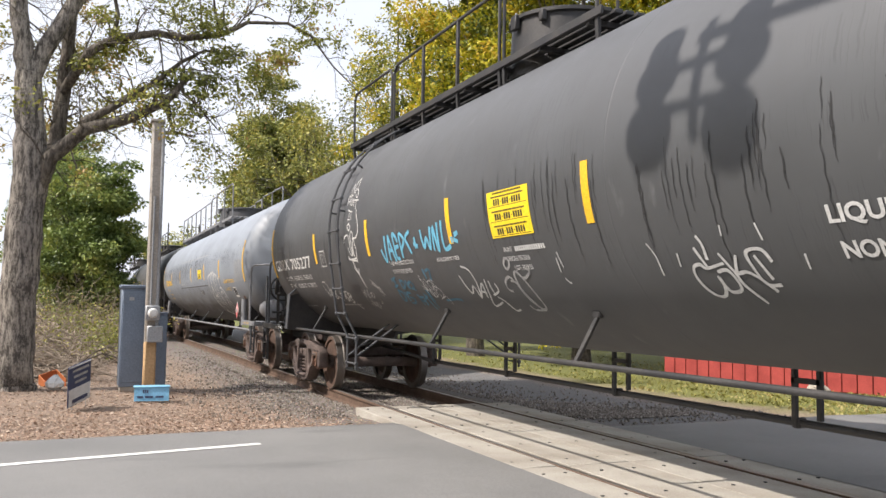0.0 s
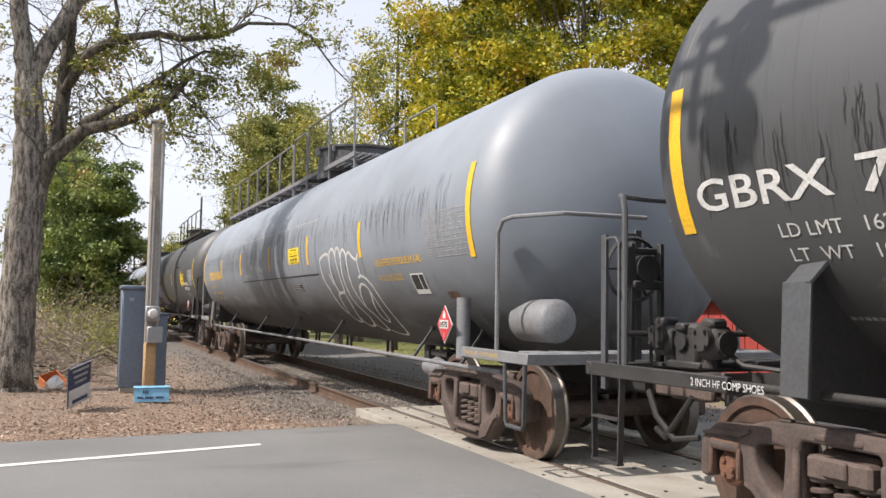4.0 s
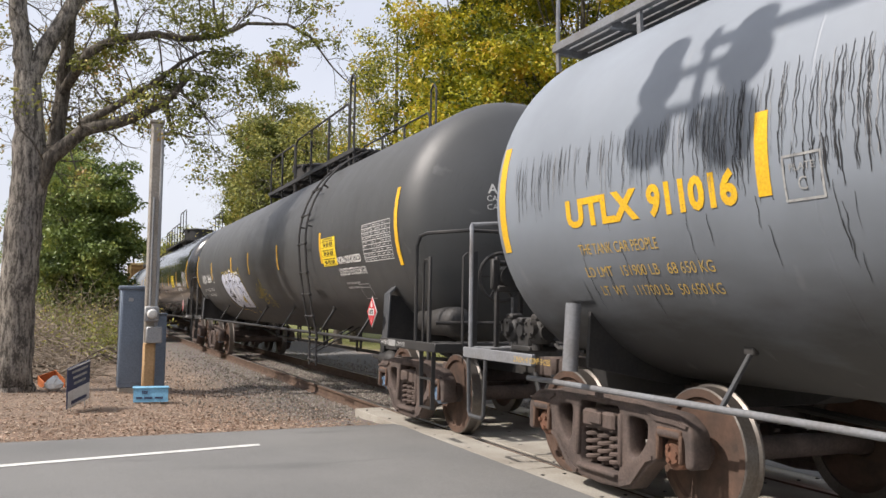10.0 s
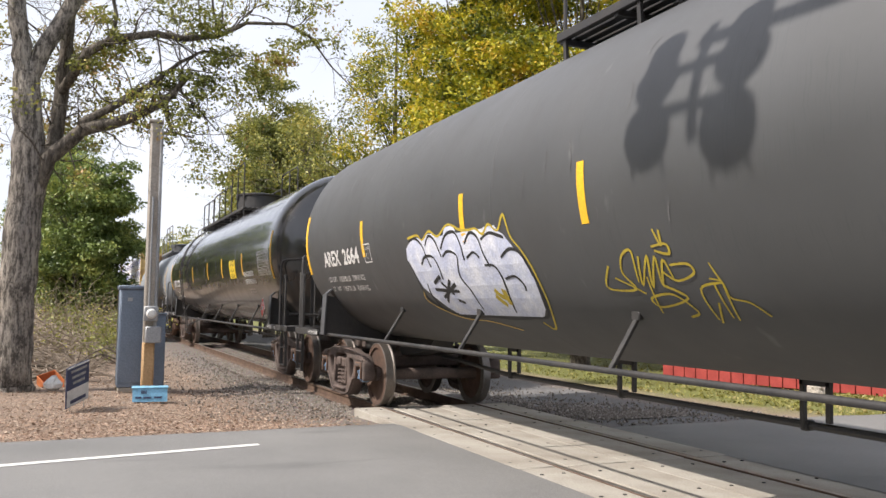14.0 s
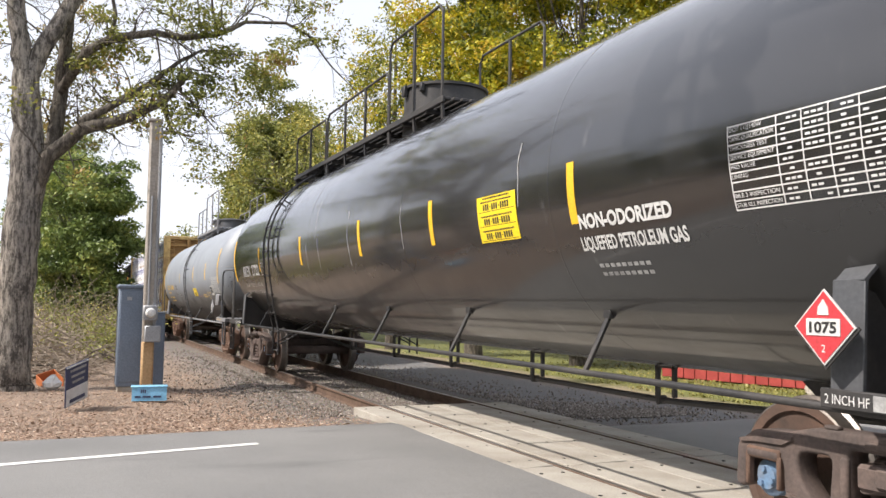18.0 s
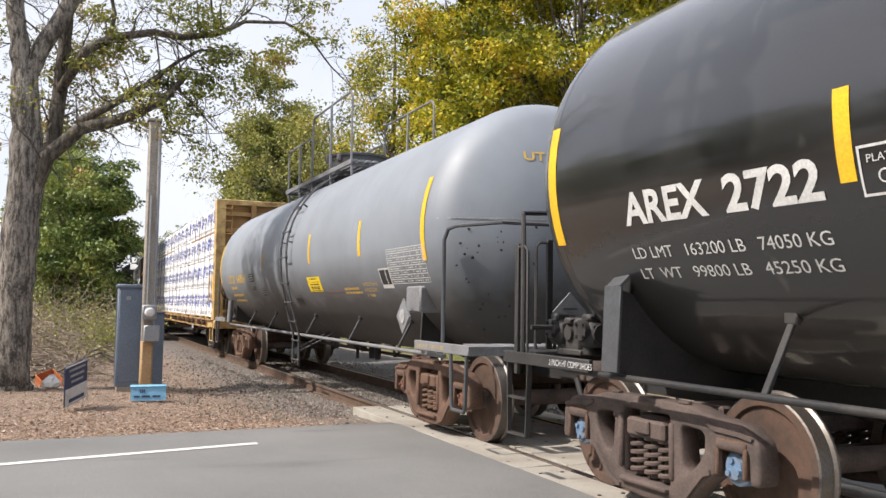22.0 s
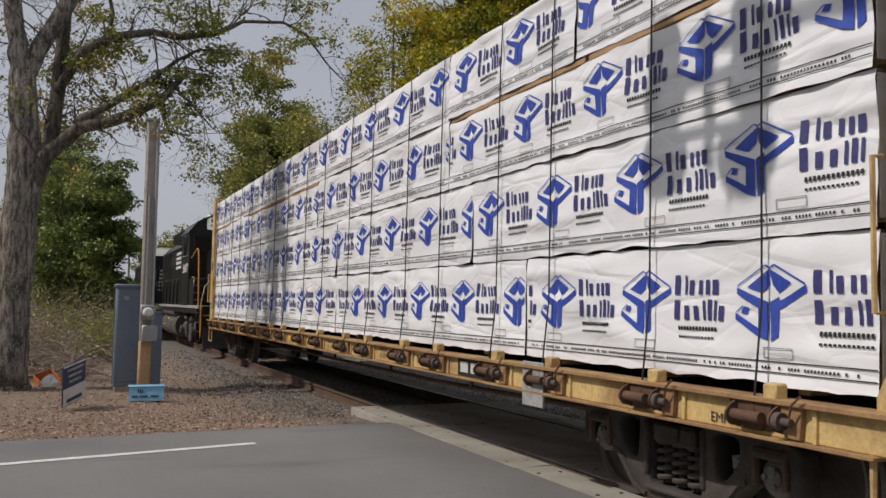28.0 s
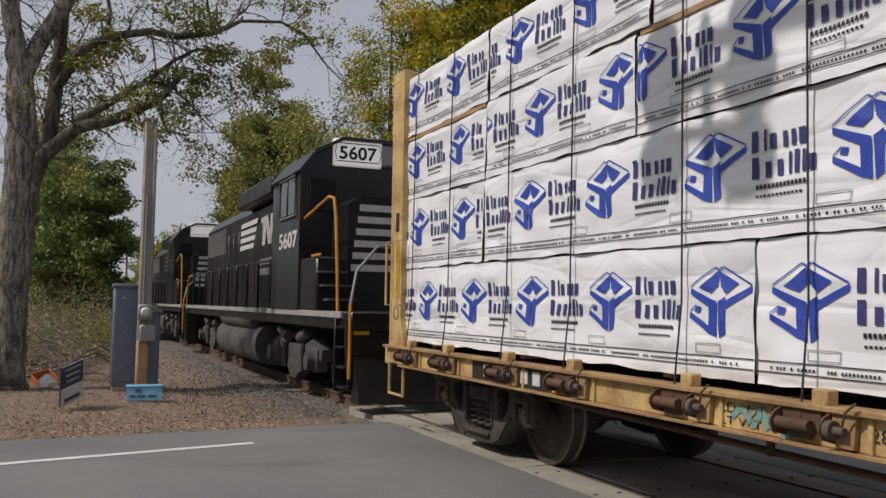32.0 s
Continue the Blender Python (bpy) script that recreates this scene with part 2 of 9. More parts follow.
M_STONE = island_mat("crushed stone", [(0.0, (0.09, 0.075, 0.062)), (0.5, (0.19, 0.165, 0.14)), (0.85, (0.27, 0.24, 0.205)), (1.0, (0.36, 0.33, 0.29))])
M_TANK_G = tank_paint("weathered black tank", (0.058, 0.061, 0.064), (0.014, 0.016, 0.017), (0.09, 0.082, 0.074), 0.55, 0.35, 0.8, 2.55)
# third colour: belly shade put into the grey enamel, likewise in M_TANK_E
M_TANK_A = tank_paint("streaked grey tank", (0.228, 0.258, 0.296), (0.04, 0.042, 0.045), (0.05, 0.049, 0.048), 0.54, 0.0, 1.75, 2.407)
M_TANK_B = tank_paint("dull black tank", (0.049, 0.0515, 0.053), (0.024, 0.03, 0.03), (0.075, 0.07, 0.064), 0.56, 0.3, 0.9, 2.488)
M_TANK_C = tank_paint("glossy black tank", (0.017, 0.017, 0.0175), (0.012, 0.012, 0.012), (0.045, 0.042, 0.036), 0.22, 0.0, 0.7, 2.486, 0.08)
_b = M_TANK_C.node_tree.nodes["Principled BSDF"]
_b.inputs["IOR"].default_value = 1.62
_b.inputs["Coat Weight"].default_value, _b.inputs["Coat Roughness"].default_value, _b.inputs["Coat IOR"].default_value = 0.7, 0.08, 1.5
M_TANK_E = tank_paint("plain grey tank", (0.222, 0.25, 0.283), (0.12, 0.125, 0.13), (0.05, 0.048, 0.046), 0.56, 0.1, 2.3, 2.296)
M_BLACK = worn("black car paint", (0.026, 0.026, 0.027), (0.08, 0.072, 0.064), 0.6, 0, 2.5, 40, 0.55)
M_RUNMARK = worn("dark run marks", (0.022, 0.023, 0.025), (0.06, 0.06, 0.065), 0.6, 0, 6, 40, 0.6)
M_RUNFAINT = worn("sooty run marks", (0.028, 0.028, 0.029), (0.045, 0.045, 0.045), 0.6, 0, 6, 40, 0.6)
# for a pale seam, and for light painted along raised edges
M_RIDGE = worn("pale seam and painted edge light", (0.33, 0.34, 0.35), (0.2, 0.2, 0.21), 0.5, 0, 6, 40, 0.5)
M_SCUFF = worn("chalky scuff", (0.13, 0.13, 0.13), (0.07, 0.07, 0.07), 0.8, 0, 12, 60, 0.8)
M_GREY = worn("grey car paint", (0.22, 0.23, 0.245), (0.12, 0.10, 0.085), 0.6, 0, 2.5, 40, 0.6)
M_GREYDARK = worn("dark grey car paint", (0.075, 0.08, 0.088), (0.05, 0.045, 0.04), 0.6, 0, 2.5, 40, 0.6)
M_TRUCK = worn("rusty cast steel", (0.128, 0.094, 0.08), (0.06, 0.052, 0.049), 0.85, 0.1, 4, 45, 0.8, 0.4, 0.006)
M_TRUCK2 = worn("rust-red cast steel", (0.155, 0.090, 0.060), (0.081, 0.057, 0.046), 0.85, 0.1, 4, 45, 0.7, 0.4, 0.006)
M_TRUCK3 = worn("sooty cast steel", (0.081, 0.068, 0.058), (0.039, 0.035, 0.033), 0.85, 0.1, 4, 45, 0.8, 0.4, 0.006)
M_WHEEL = worn("rusty wheel disc", (0.125, 0.074, 0.052), (0.055, 0.042, 0.035), 0.8, 0.1, 5, 40, 0.8)
M_TREAD = worn("bright wheel tread", (0.20, 0.185, 0.17), (0.16, 0.12, 0.09), 0.48, 0.8, 6, 60, 0.5)
M_CAPBLUE = worn("blue bearing cap", (0.13, 0.22, 0.34), (0.2, 0.19, 0.18), 0.6, 0, 9, 60, 0.75)
M_CAPGREY = worn("grey bearing cap", (0.20, 0.19, 0.18), (0.10, 0.06, 0.04), 0.6, 0.3, 9, 60, 0.7)
M_CAPRUST = worn("rusty bearing cap", (0.19, 0.09, 0.055), (0.10, 0.06, 0.04), 0.8, 0.1, 9, 60, 0.7)
M_WHITE = worn("white stencil paint", (0.66, 0.66, 0.64), (0.3, 0.3, 0.3), 0.7, 0, 7, 70, 0.35)
M_FADED = worn("faded white stencil paint", (0.40, 0.40, 0.39), (0.15, 0.15, 0.15), 0.7, 0, 12, 70, 0.7)
M_YELLOW = worn("yellow reflective tape", (0.86, 0.50, 0.02), (0.55, 0.33, 0.05), 0.5, 0, 5, 60, 0.35)
M_DECAL = worn("yellow notice", (0.90, 0.66, 0.02), (0.7, 0.5, 0.05), 0.5, 0, 5, 60, 0.2)
M_OCHRE = worn("faded ochre stencil paint", (0.62, 0.40, 0.08), (0.36, 0.29, 0.16), 0.7, 0, 9, 60, 0.7)
M_FADEDRED = worn("faded red stencil paint", (0.26, 0.12, 0.12), (0.2, 0.17, 0.17), 0.7, 0, 9, 60, 0.7)
M_TEAL = worn("teal spray haze", (0.16, 0.36, 0.34), (0.3, 0.3, 0.2), 0.7, 0, 14, 50, 0.8)
M_RED = worn("red placard", (0.55, 0.04, 0.05), (0.4, 0.08, 0.08), 0.5, 0, 9, 60, 0.3)
M_INK = worn("black ink", (0.02, 0.02, 0.02), (0.04, 0.04, 0.04), 0.7, 0, 9, 60, 0.3)
M_SPRAYDIM = worn("thin blue spray paint", (0.07, 0.20, 0.28), (0.05, 0.09, 0.12), 0.7, 0, 7, 50, 0.8)
M_SPRAYBLUE = worn("pale blue spray paint", (0.14, 0.44, 0.60), (0.11, 0.30, 0.42), 0.7, 0, 9, 50, 0.6)
M_SPRAYWHITE = worn("white spray paint", (0.62, 0.62, 0.60), (0.3, 0.3, 0.3), 0.7, 0, 7, 50, 0.45)
M_SPRAYVIOLET = worn("pale violet spray fill", (0.50, 0.54, 0.68), (0.76, 0.77, 0.80), 0.7, 0, 5, 50, 0.9)
M_SPRAYYEL = worn("yellow spray paint", (0.50, 0.38, 0.03), (0.3, 0.22, 0.05), 0.7, 0, 9, 50, 0.5)
M_CBYEL = worn("weathered yellow car paint", (0.66, 0.48, 0.20), (0.26, 0.13, 0.06), 0.65, 0, 3.2, 40, 0.85)
M_CBRUST = worn("rust-edged yellow paint", (0.30, 0.17, 0.085), (0.46, 0.31, 0.13), 0.75, 0.05, 2.4, 30, 0.9, 0.3, 0.004)
M_CBTAN = worn("faded tan car paint", (0.42, 0.25, 0.09), (0.24, 0.13, 0.06), 0.7, 0, 1.6, 40, 0.7)
M_CBDARK = worn("rust-brown fittings", (0.14, 0.075, 0.045), (0.06, 0.04, 0.03), 0.8, 0.1, 6, 50, 0.7)
M_WOOD = worn("sawn softwood", (0.46, 0.30, 0.16), (0.28, 0.16, 0.08), 0.8, 0, 5, 40, 0.6)
M_LOGO = worn("blue print", (0.03, 0.07, 0.42), (0.06, 0.11, 0.45), 0.6, 0, 5, 40, 0.4)
M_NAVY = worn("dark blue print", (0.045, 0.045, 0.17), (0.06, 0.06, 0.2), 0.6, 0, 5, 40, 0.4)
M_STRAP = worn("steel strap", (0.05, 0.05, 0.055), (0.09, 0.07, 0.06), 0.5, 0.5, 9, 40, 0.5)
M_LOCO = worn("black locomotive paint", (0.009, 0.009, 0.010), (0.028, 0.026, 0.024), 0.38, 0, 1.6, 40, 0.6)
M_LOCOGREY = worn("dusty locomotive underframe", (0.10, 0.095, 0.09), (0.04, 0.038, 0.036), 0.8, 0, 2.5, 40, 0.7)
M_HANDRAIL = worn("orange-yellow handrail paint", (0.62, 0.27, 0.03), (0.3, 0.14, 0.05), 0.6, 0, 6, 50, 0.5)
M_CABINET = worn("blue-grey cabinet steel", (0.17, 0.215, 0.28), (0.12, 0.15, 0.19), 0.55, 0.2, 1.5, 50, 0.6)
M_POLE = worn("weathered pole wood", (0.36, 0.33, 0.29), (0.22, 0.19, 0.16), 0.9, 0, 3, 30, 0.6, 0.5, 0.01)
M_POLEFRESH = worn("bare pole wood", (0.47, 0.31, 0.16), (0.33, 0.21, 0.11), 0.85, 0, 3, 30, 0.6)
M_CONDUIT = worn("grey conduit", (0.33, 0.34, 0.35), (0.22, 0.22, 0.22), 0.5, 0.3, 4, 50, 0.5)
M_BLUEBOX = worn("light blue plastic box", (0.20, 0.46, 0.66), (0.14, 0.33, 0.5), 0.6, 0, 5, 50, 0.35)
M_SIGNDARK = worn("dark sign board", (0.035, 0.045, 0.10), (0.05, 0.06, 0.12), 0.6, 0, 5, 50, 0.3)
M_ORANGE = worn("orange plastic", (0.62, 0.20, 0.07), (0.4, 0.14, 0.06), 0.6, 0, 6, 50, 0.4)
M_BRICK = worn("red brick", (0.36, 0.055, 0.045), (0.22, 0.035, 0.03), 0.9, 0, 3, 50, 0.7, 0.4, 0.006)
M_GLASS, _n, _l, _b = material("dark window glass", 0.08)
_b.inputs["Base Color"].default_value = (0.02, 0.022, 0.025, 1)
M_SIGNALBLK = worn("black signal paint", (0.02, 0.02, 0.02), (0.05, 0.05, 0.05), 0.6, 0, 4, 50, 0.4)
M_SIGNALALU = worn("aluminium mast", (0.55, 0.56, 0.57), (0.4, 0.4, 0.4), 0.45, 0.6, 4, 50, 0.4)
M_ROCK = worn("pale boulder", (0.40, 0.36, 0.30), (0.22, 0.2, 0.17), 0.95, 0, 3, 20, 0.7, 0.8, 0.05)


def wrap_mat():
    """White woven wrap: long soft creases, a few sharp ones, grey grime."""
    m, n, l, b = material("white lumber wrap", 0.5)
    tc, info, add = n.new("ShaderNodeTexCoord"), n.new("ShaderNodeObjectInfo"), n.new("ShaderNodeVectorMath")
    add.operation = "ADD"
    l.new(tc.outputs["Object"], add.inputs[0])
    l.new(math_node(n, l, "MULTIPLY", info.outputs["Random"], 60.0), add.inputs[1])

    def folds(turn, scale, size, kind, detail):
        mp, t = n.new("ShaderNodeMapping"), n.new("ShaderNodeTexNoise")
        mp.inputs["Rotation"].default_value, mp.inputs["Scale"].default_value = (0, turn, 0), scale
        t.noise_type = kind
        t.inputs["Scale"].default_value, t.inputs["Detail"].default_value = size, detail
        l.new(add.outputs[0], mp.inputs["Vector"])
        l.new(mp.outputs["Vector"], t.inputs["Vector"])
        return t.outputs["Fac"]
    soft = folds(0.2, (0.6, 1, 1.3), 1.2, "FBM", 2.0)
    ridge = math_node(n, l, "ADD", folds(0.5, (0.4, 1, 4.5), 1.2, "RIDGED_MULTIFRACTAL", 1.5), math_node(n, l, "MULTIPLY", folds(-0.7, (0.5, 1, 3.5), 1.0, "RIDGED_MULTIFRACTAL", 1.0), 0.7))
    fine = folds(0.1, (1, 1, 2), 16.0, "FBM", 3.0)
    # short sharp wrinkles
    def wrinkle(turn, scale, size):
        mp, t = n.new("ShaderNodeMapping"), n.new("ShaderNodeTexVoronoi")
        mp.inputs["Rotation"].default_value, mp.inputs["Scale"].default_value = (0, turn, 0), scale
        t.feature = "DISTANCE_TO_EDGE"
        t.inputs["Scale"].default_value = size
        l.new(add.outputs[0], mp.inputs["Vector"])
        l.new(mp.outputs["Vector"], t.inputs["Vector"])
        return ramp_node(n, l, t.outputs["Distance"], [(0.0, (0, 0, 0)), (0.06, (1, 1, 1))])
    sharp = math_node(n, l, "ADD", math_node(n, l, "MULTIPLY", wrinkle(0.65, (0.5, 0.2, 2.2), 1.1), 0.045), math_node(n, l, "MULTIPLY", wrinkle(-0.9, (0.7, 0.2, 1.6), 2.0), 0.022))
    grime = ramp_node(n, l, noise_node(n, l, 1.2, 5.0), [(0.4, (0.80, 0.815, 0.84)), (0.7, (0.88, 0.89, 0.91))])
    l.new(grime, b.inputs["Base Color"])
    h = math_node(n, l, "ADD", math_node(n, l, "ADD", soft, sharp), math_node(n, l, "MULTIPLY", ridge, 0.34))
    bump(n, l, b, math_node(n, l, "ADD", h, math_node(n, l, "MULTIPLY", fine, 0.015)), 0.75, 0.14)
    return m


M_WRAP = wrap_mat()
M_LIT = worn("lit number board", (0.8, 0.8, 0.78), (0.7, 0.7, 0.68), 0.4, 0, 5, 40, 0.2)
_b = M_LIT.node_tree.nodes["Principled BSDF"]
_b.inputs["Emission Color"].default_value, _b.inputs["Emission Strength"].default_value = (1.0, 0.98, 0.93, 1), 0.55


# ---- building helpers ----
class Shape:
    """Collects vertices and faces of one mesh."""

    def __init__(self):
        self.v, self.f = [], []

    def add(self, verts, faces):
        k = len(self.v)
        self.v += [tuple(p) for p in verts]
        self.f += [tuple(k + i for i in f) for f in faces]
        return self

    def box(self, c, s, bevel=0.0, m=None):
        x, y, z = s[0] / 2, s[1] / 2, s[2] / 2
        b = min(bevel, x * 0.9, y * 0.9, z * 0.9)
        if b <= 0:
            vs = [(sx * x, sy * y, sz * z) for sx in (-1, 1) for sy in (-1, 1) for sz in (-1, 1)]
            fs = [(0, 1, 3, 2), (4, 6, 7, 5), (0, 4, 5, 1), (2, 3, 7, 6), (0, 2, 6, 4), (1, 5, 7, 3)]
        else:
            vs, ix = [], {}
            for sx in (-1, 1):
                for sy in (-1, 1):
                    for sz in (-1, 1):
                        for k in range(3):
                            p = [sx * (x - b), sy * (y - b), sz * (z - b)]
                            p[k] = (sx * x, sy * y, sz * z)[k]
                            ix[sx, sy, sz, k] = len(vs)
                            vs.append(tuple(p))
            fs = []
            for k in range(3):
                o = [i for i in range(3) if i != k]
                for s0 in (-1, 1):
                    q = []
                    for a, b2 in ((-1, -1), (1, -1), (1, 1), (-1, 1)):
                        key = [0, 0, 0]
                        key[k], key[o[0]], key[o[1]] = s0, a, b2
                        q.append(ix[(*key, k)])
                    flip = (s0 > 0) == (k == 1)
                    fs.append(tuple(reversed(q)) if flip else tuple(q))
            for k in range(3):
                o = [i for i in range(3) if i != k]
                for a in (-1, 1):
                    for b2 in (-1, 1):
                        k0, k1 = [0, 0, 0], [0, 0, 0]
                        k0[o[0]] = k1[o[0]] = a
                        k0[o[1]] = k1[o[1]] = b2
                        k0[k], k1[k] = -1, 1
                        fs.append((ix[(*k0, o[0])], ix[(*k1, o[0])], ix[(*k1, o[1])], ix[(*k0, o[1])]))
            for sx in (-1, 1):
                for sy in (-1, 1):
                    for sz in (-1, 1):
                        fs.append(tuple(ix[sx, sy, sz, k] for k in range(3)))
        c = Vector(c)
        return self.add([(m @ Vector(p) if m else Vector(p)) + c for p in vs], fs)

    def bar(self, p, q, w, h, bevel=0.0):
        """A square bar from p to q."""
        p, q = Vector(p), Vector(q)
        d = q - p
        rot = d.to_track_quat("X", "Z").to_matrix()
        return self.box((p + q) / 2, (d.length, w, h), bevel, rot)

    def tube(self, pts, r, n=8, caps=True, closed=False):
        pts = [Vector(p) for p in pts]
        rs = r if isinstance(r, (list, tuple)) else [r] * len(pts)
        vs, fs, up, c = [], [], None, len(pts)
        for i, p in enumerate(pts):
            a, b = pts[i - 1] if (i or closed) else p, pts[(i + 1) % c] if (i + 1 < c or closed) else p
            t = (b - a).normalized()
            if up is None:
                up = Vector((0, 0, 1)) if abs(t.z) < 0.9 else Vector((0, 1, 0))
            side = t.cross(up).normalized()
            up = side.cross(t)
            for k in range(n):
                w = 2 * math.pi * k / n
                vs.append(p + rs[i] * (math.cos(w) * side + math.sin(w) * up))
        last = c if closed else c - 1
        for i in range(last):
            j = (i + 1) % c
            for k in range(n):
                k2 = (k + 1) % n
                fs.append((i * n + k, j * n + k, j * n + k2, i * n + k2))
        if caps and not closed:
            fs += [tuple(range(n)), tuple((c - 1) * n + k for k in reversed(range(n)))]
        return self.add(vs, fs)

    def cyl(self, p, q, r, n=16):
        return self.tube([p, q], r, n)

    def lathe(self, prof, c, axis="x", n=32, caps=True):
        """prof: (along, radius) pairs about an axis through c."""
        vs, fs = [], []
        for a, r in prof:
            for k in range(n):
                w = 2 * math.pi * k / n
                u, v = r * math.cos(w), r * math.sin(w)
                vs.append({"x": (c[0] + a, c[1] + u, c[2] + v), "y": (c[0] + v, c[1] + a, c[2] + u), "z": (c[0] + u, c[1] + v, c[2] + a)}[axis])
        for i in range(len(prof) - 1):
            for k in range(n):
                k2 = (k + 1) % n
                fs.append((i * n + k, i * n + k2, (i + 1) * n + k2, (i + 1) * n + k))
        if caps:
            fs += [tuple(reversed(range(n))), tuple((len(prof) - 1) * n + k for k in range(n))]
        return self.add(vs, fs)

    def plate(self, pts, d0, d1, plane="xz"):
        """An outline in a plane, drawn out from d0 to d1 across it."""
        def at(p, d):
            return {"xz": (p[0], d, p[1]), "yz": (d, p[0], p[1]), "xy": (p[0], p[1], d)}[plane]
        n = len(pts)
        vs = [at(p, d0) for p in pts] + [at(p, d1) for p in pts]
        return self.add(vs, [tuple(range(n)), tuple(reversed(range(n, 2 * n)))] + [(i, i + n, (i + 1) % n + n, (i + 1) % n) for i in range(n)])

    def band(self, pts, w, d0, d1, closed=False):
        """A strip of width w that follows points in the xz plane, drawn out from d0 to d1."""
        P = [Vector((p[0], p[1])) for p in pts]
        n = len(P)
        L = []
        for i, p in enumerate(P):
            a, b = P[i - 1] if i else p, P[i + 1] if i + 1 < n else p
            t = (b - a).normalized()
            L.append(Vector((-t.y, t.x)) * (w[i] if isinstance(w, (list, tuple)) else w) / 2)
        out = [p + o for p, o in zip(P, L)]
        inn = [p - o for p, o in zip(P, L)]
        vs = [(p.x, d, p.y) for d in (d0, d1) for p in out + inn]
        fs = []
        for i in range(n - 1):
            fs += [(i, i + 1, n + i + 1, n + i), (2 * n + i, 3 * n + i, 3 * n + i + 1, 2 * n + i + 1),
                   (i, 2 * n + i, 2 * n + i + 1, i + 1), (n + i, n + i + 1, 3 * n + i + 1, 3 * n + i)]
        fs += [(0, n, 3 * n, 2 * n), (n - 1, 3 * n - 1, 4 * n - 1, 2 * n - 1)]
        return self.add(vs, fs)

    def mesh(self, name, mat, smooth=40):
        me = bpy.data.meshes.new(name)
        me.from_pydata(self.v, [], self.f)
        bm = bmesh.new()
        bm.from_mesh(me)
        bmesh.ops.recalc_face_normals(bm, faces=bm.faces)
        bm.to_mesh(me)
        bm.free()
        if smooth:
            me.polygons.foreach_set("use_smooth", [True] * len(me.polygons))
            me.set_sharp_from_angle(angle=radians(smooth))
        me.materials.append(mat)
        return me


def part(name, shape, mat, parent=None, label="", at=None, smooth=40):
    me = shape.mesh(name, mat, smooth) if isinstance(shape, Shape) else shape
    ob = new(name, me)
    if parent:
        ob.parent = parent
    if at is not None:
        ob.matrix_basis = at if isinstance(at, Matrix) else Matrix.Translation(at)
    return tagged(ob, label=label)


def quads(name, arr, mat):
    """Many loose four-cornered pieces in one mesh, from an array n x 4 x 3."""
    n = len(arr)
    me = bpy.data.meshes.new(name)
    me.vertices.add(n * 4)
    me.vertices.foreach_set("co", np.asarray(arr, dtype=np.float32).reshape(-1))
    me.loops.add(n * 4)
    me.loops.foreach_set("vertex_index", np.arange(n * 4, dtype=np.int32))
    me.polygons.add(n)
    me.polygons.foreach_set("loop_start", np.arange(0, n * 4, 4, dtype=np.int32))
    me.polygons.foreach_set("loop_total", np.full(n, 4, dtype=np.int32))
    me.update(calc_edges=True)
    me.materials.append(mat)
    return me


def leaf_quads(rng, pos, size, flat=0.0, droop=0.0):
    """Pointed leaves at pos, turned at random; flat: how far they lie level."""
    n = len(pos)
    a = rng.normal(size=(n, 3))
    a[:, 2] = a[:, 2] * (1 - flat) - droop
    a /= np.linalg.norm(a, axis=1)[:, None] + 1e-9
    b = rng.normal(size=(n, 3))
    if flat:
        b[:, 2] *= 1 - flat
    b -= (a * b).sum(1)[:, None] * a
    b /= np.linalg.norm(b, axis=1)[:, None] + 1e-9
    s = (np.asarray(size) * rng.uniform(0.6, 1.3, n))[:, None]
    pos = np.asarray(pos)
    return np.stack([pos, pos + s * (0.5 * a + 0.27 * b), pos + s * a, pos + s * (0.5 * a - 0.27 * b)], 1)


TEXTS = {}


def text_mesh(body, height, bold=0.0):
    """Flat letters in x and y, the lower left corner at the origin, of that capital height."""
    key = (body, height, bold)
    if key not in TEXTS:
        cu = bpy.data.curves.new("letters", "FONT")
        cu.body, cu.size, cu.offset, cu.resolution_u = body, height / 0.73, bold, 3
        ob = bpy.data.objects.new("letters", cu)
        scene.collection.objects.link(ob)
        me = bpy.data.meshes.new_from_object(ob.evaluated_get(bpy.context.evaluated_depsgraph_get()))
        co = [tuple(v.co) for v in me.vertices]
        fs = [tuple(p.vertices) for p in me.polygons]
        bpy.data.objects.remove(ob)
        bpy.data.curves.remove(cu)
        bpy.data.meshes.remove(me)
        TEXTS[key] = (co, fs)
    return TEXTS[key]


def loose_pieces(co, fs):
    """The connected pieces of a flat mesh, each as its own vertices and faces."""
    up = list(range(len(co)))

    def root(i):
        while up[i] != i:
            up[i] = up[up[i]]
            i = up[i]
        return i
    for f in fs:
        for k in f[1:]:
            up[root(k)] = root(f[0])
    out = {}
    for f in fs:
        out.setdefault(root(f[0]), []).append(f)
    for faces in out.values():
        ids = sorted({k for f in faces for k in f})
        at = {k: i for i, k in enumerate(ids)}
        yield [co[k] for k in ids], [tuple(at[k] for k in f) for f in faces]


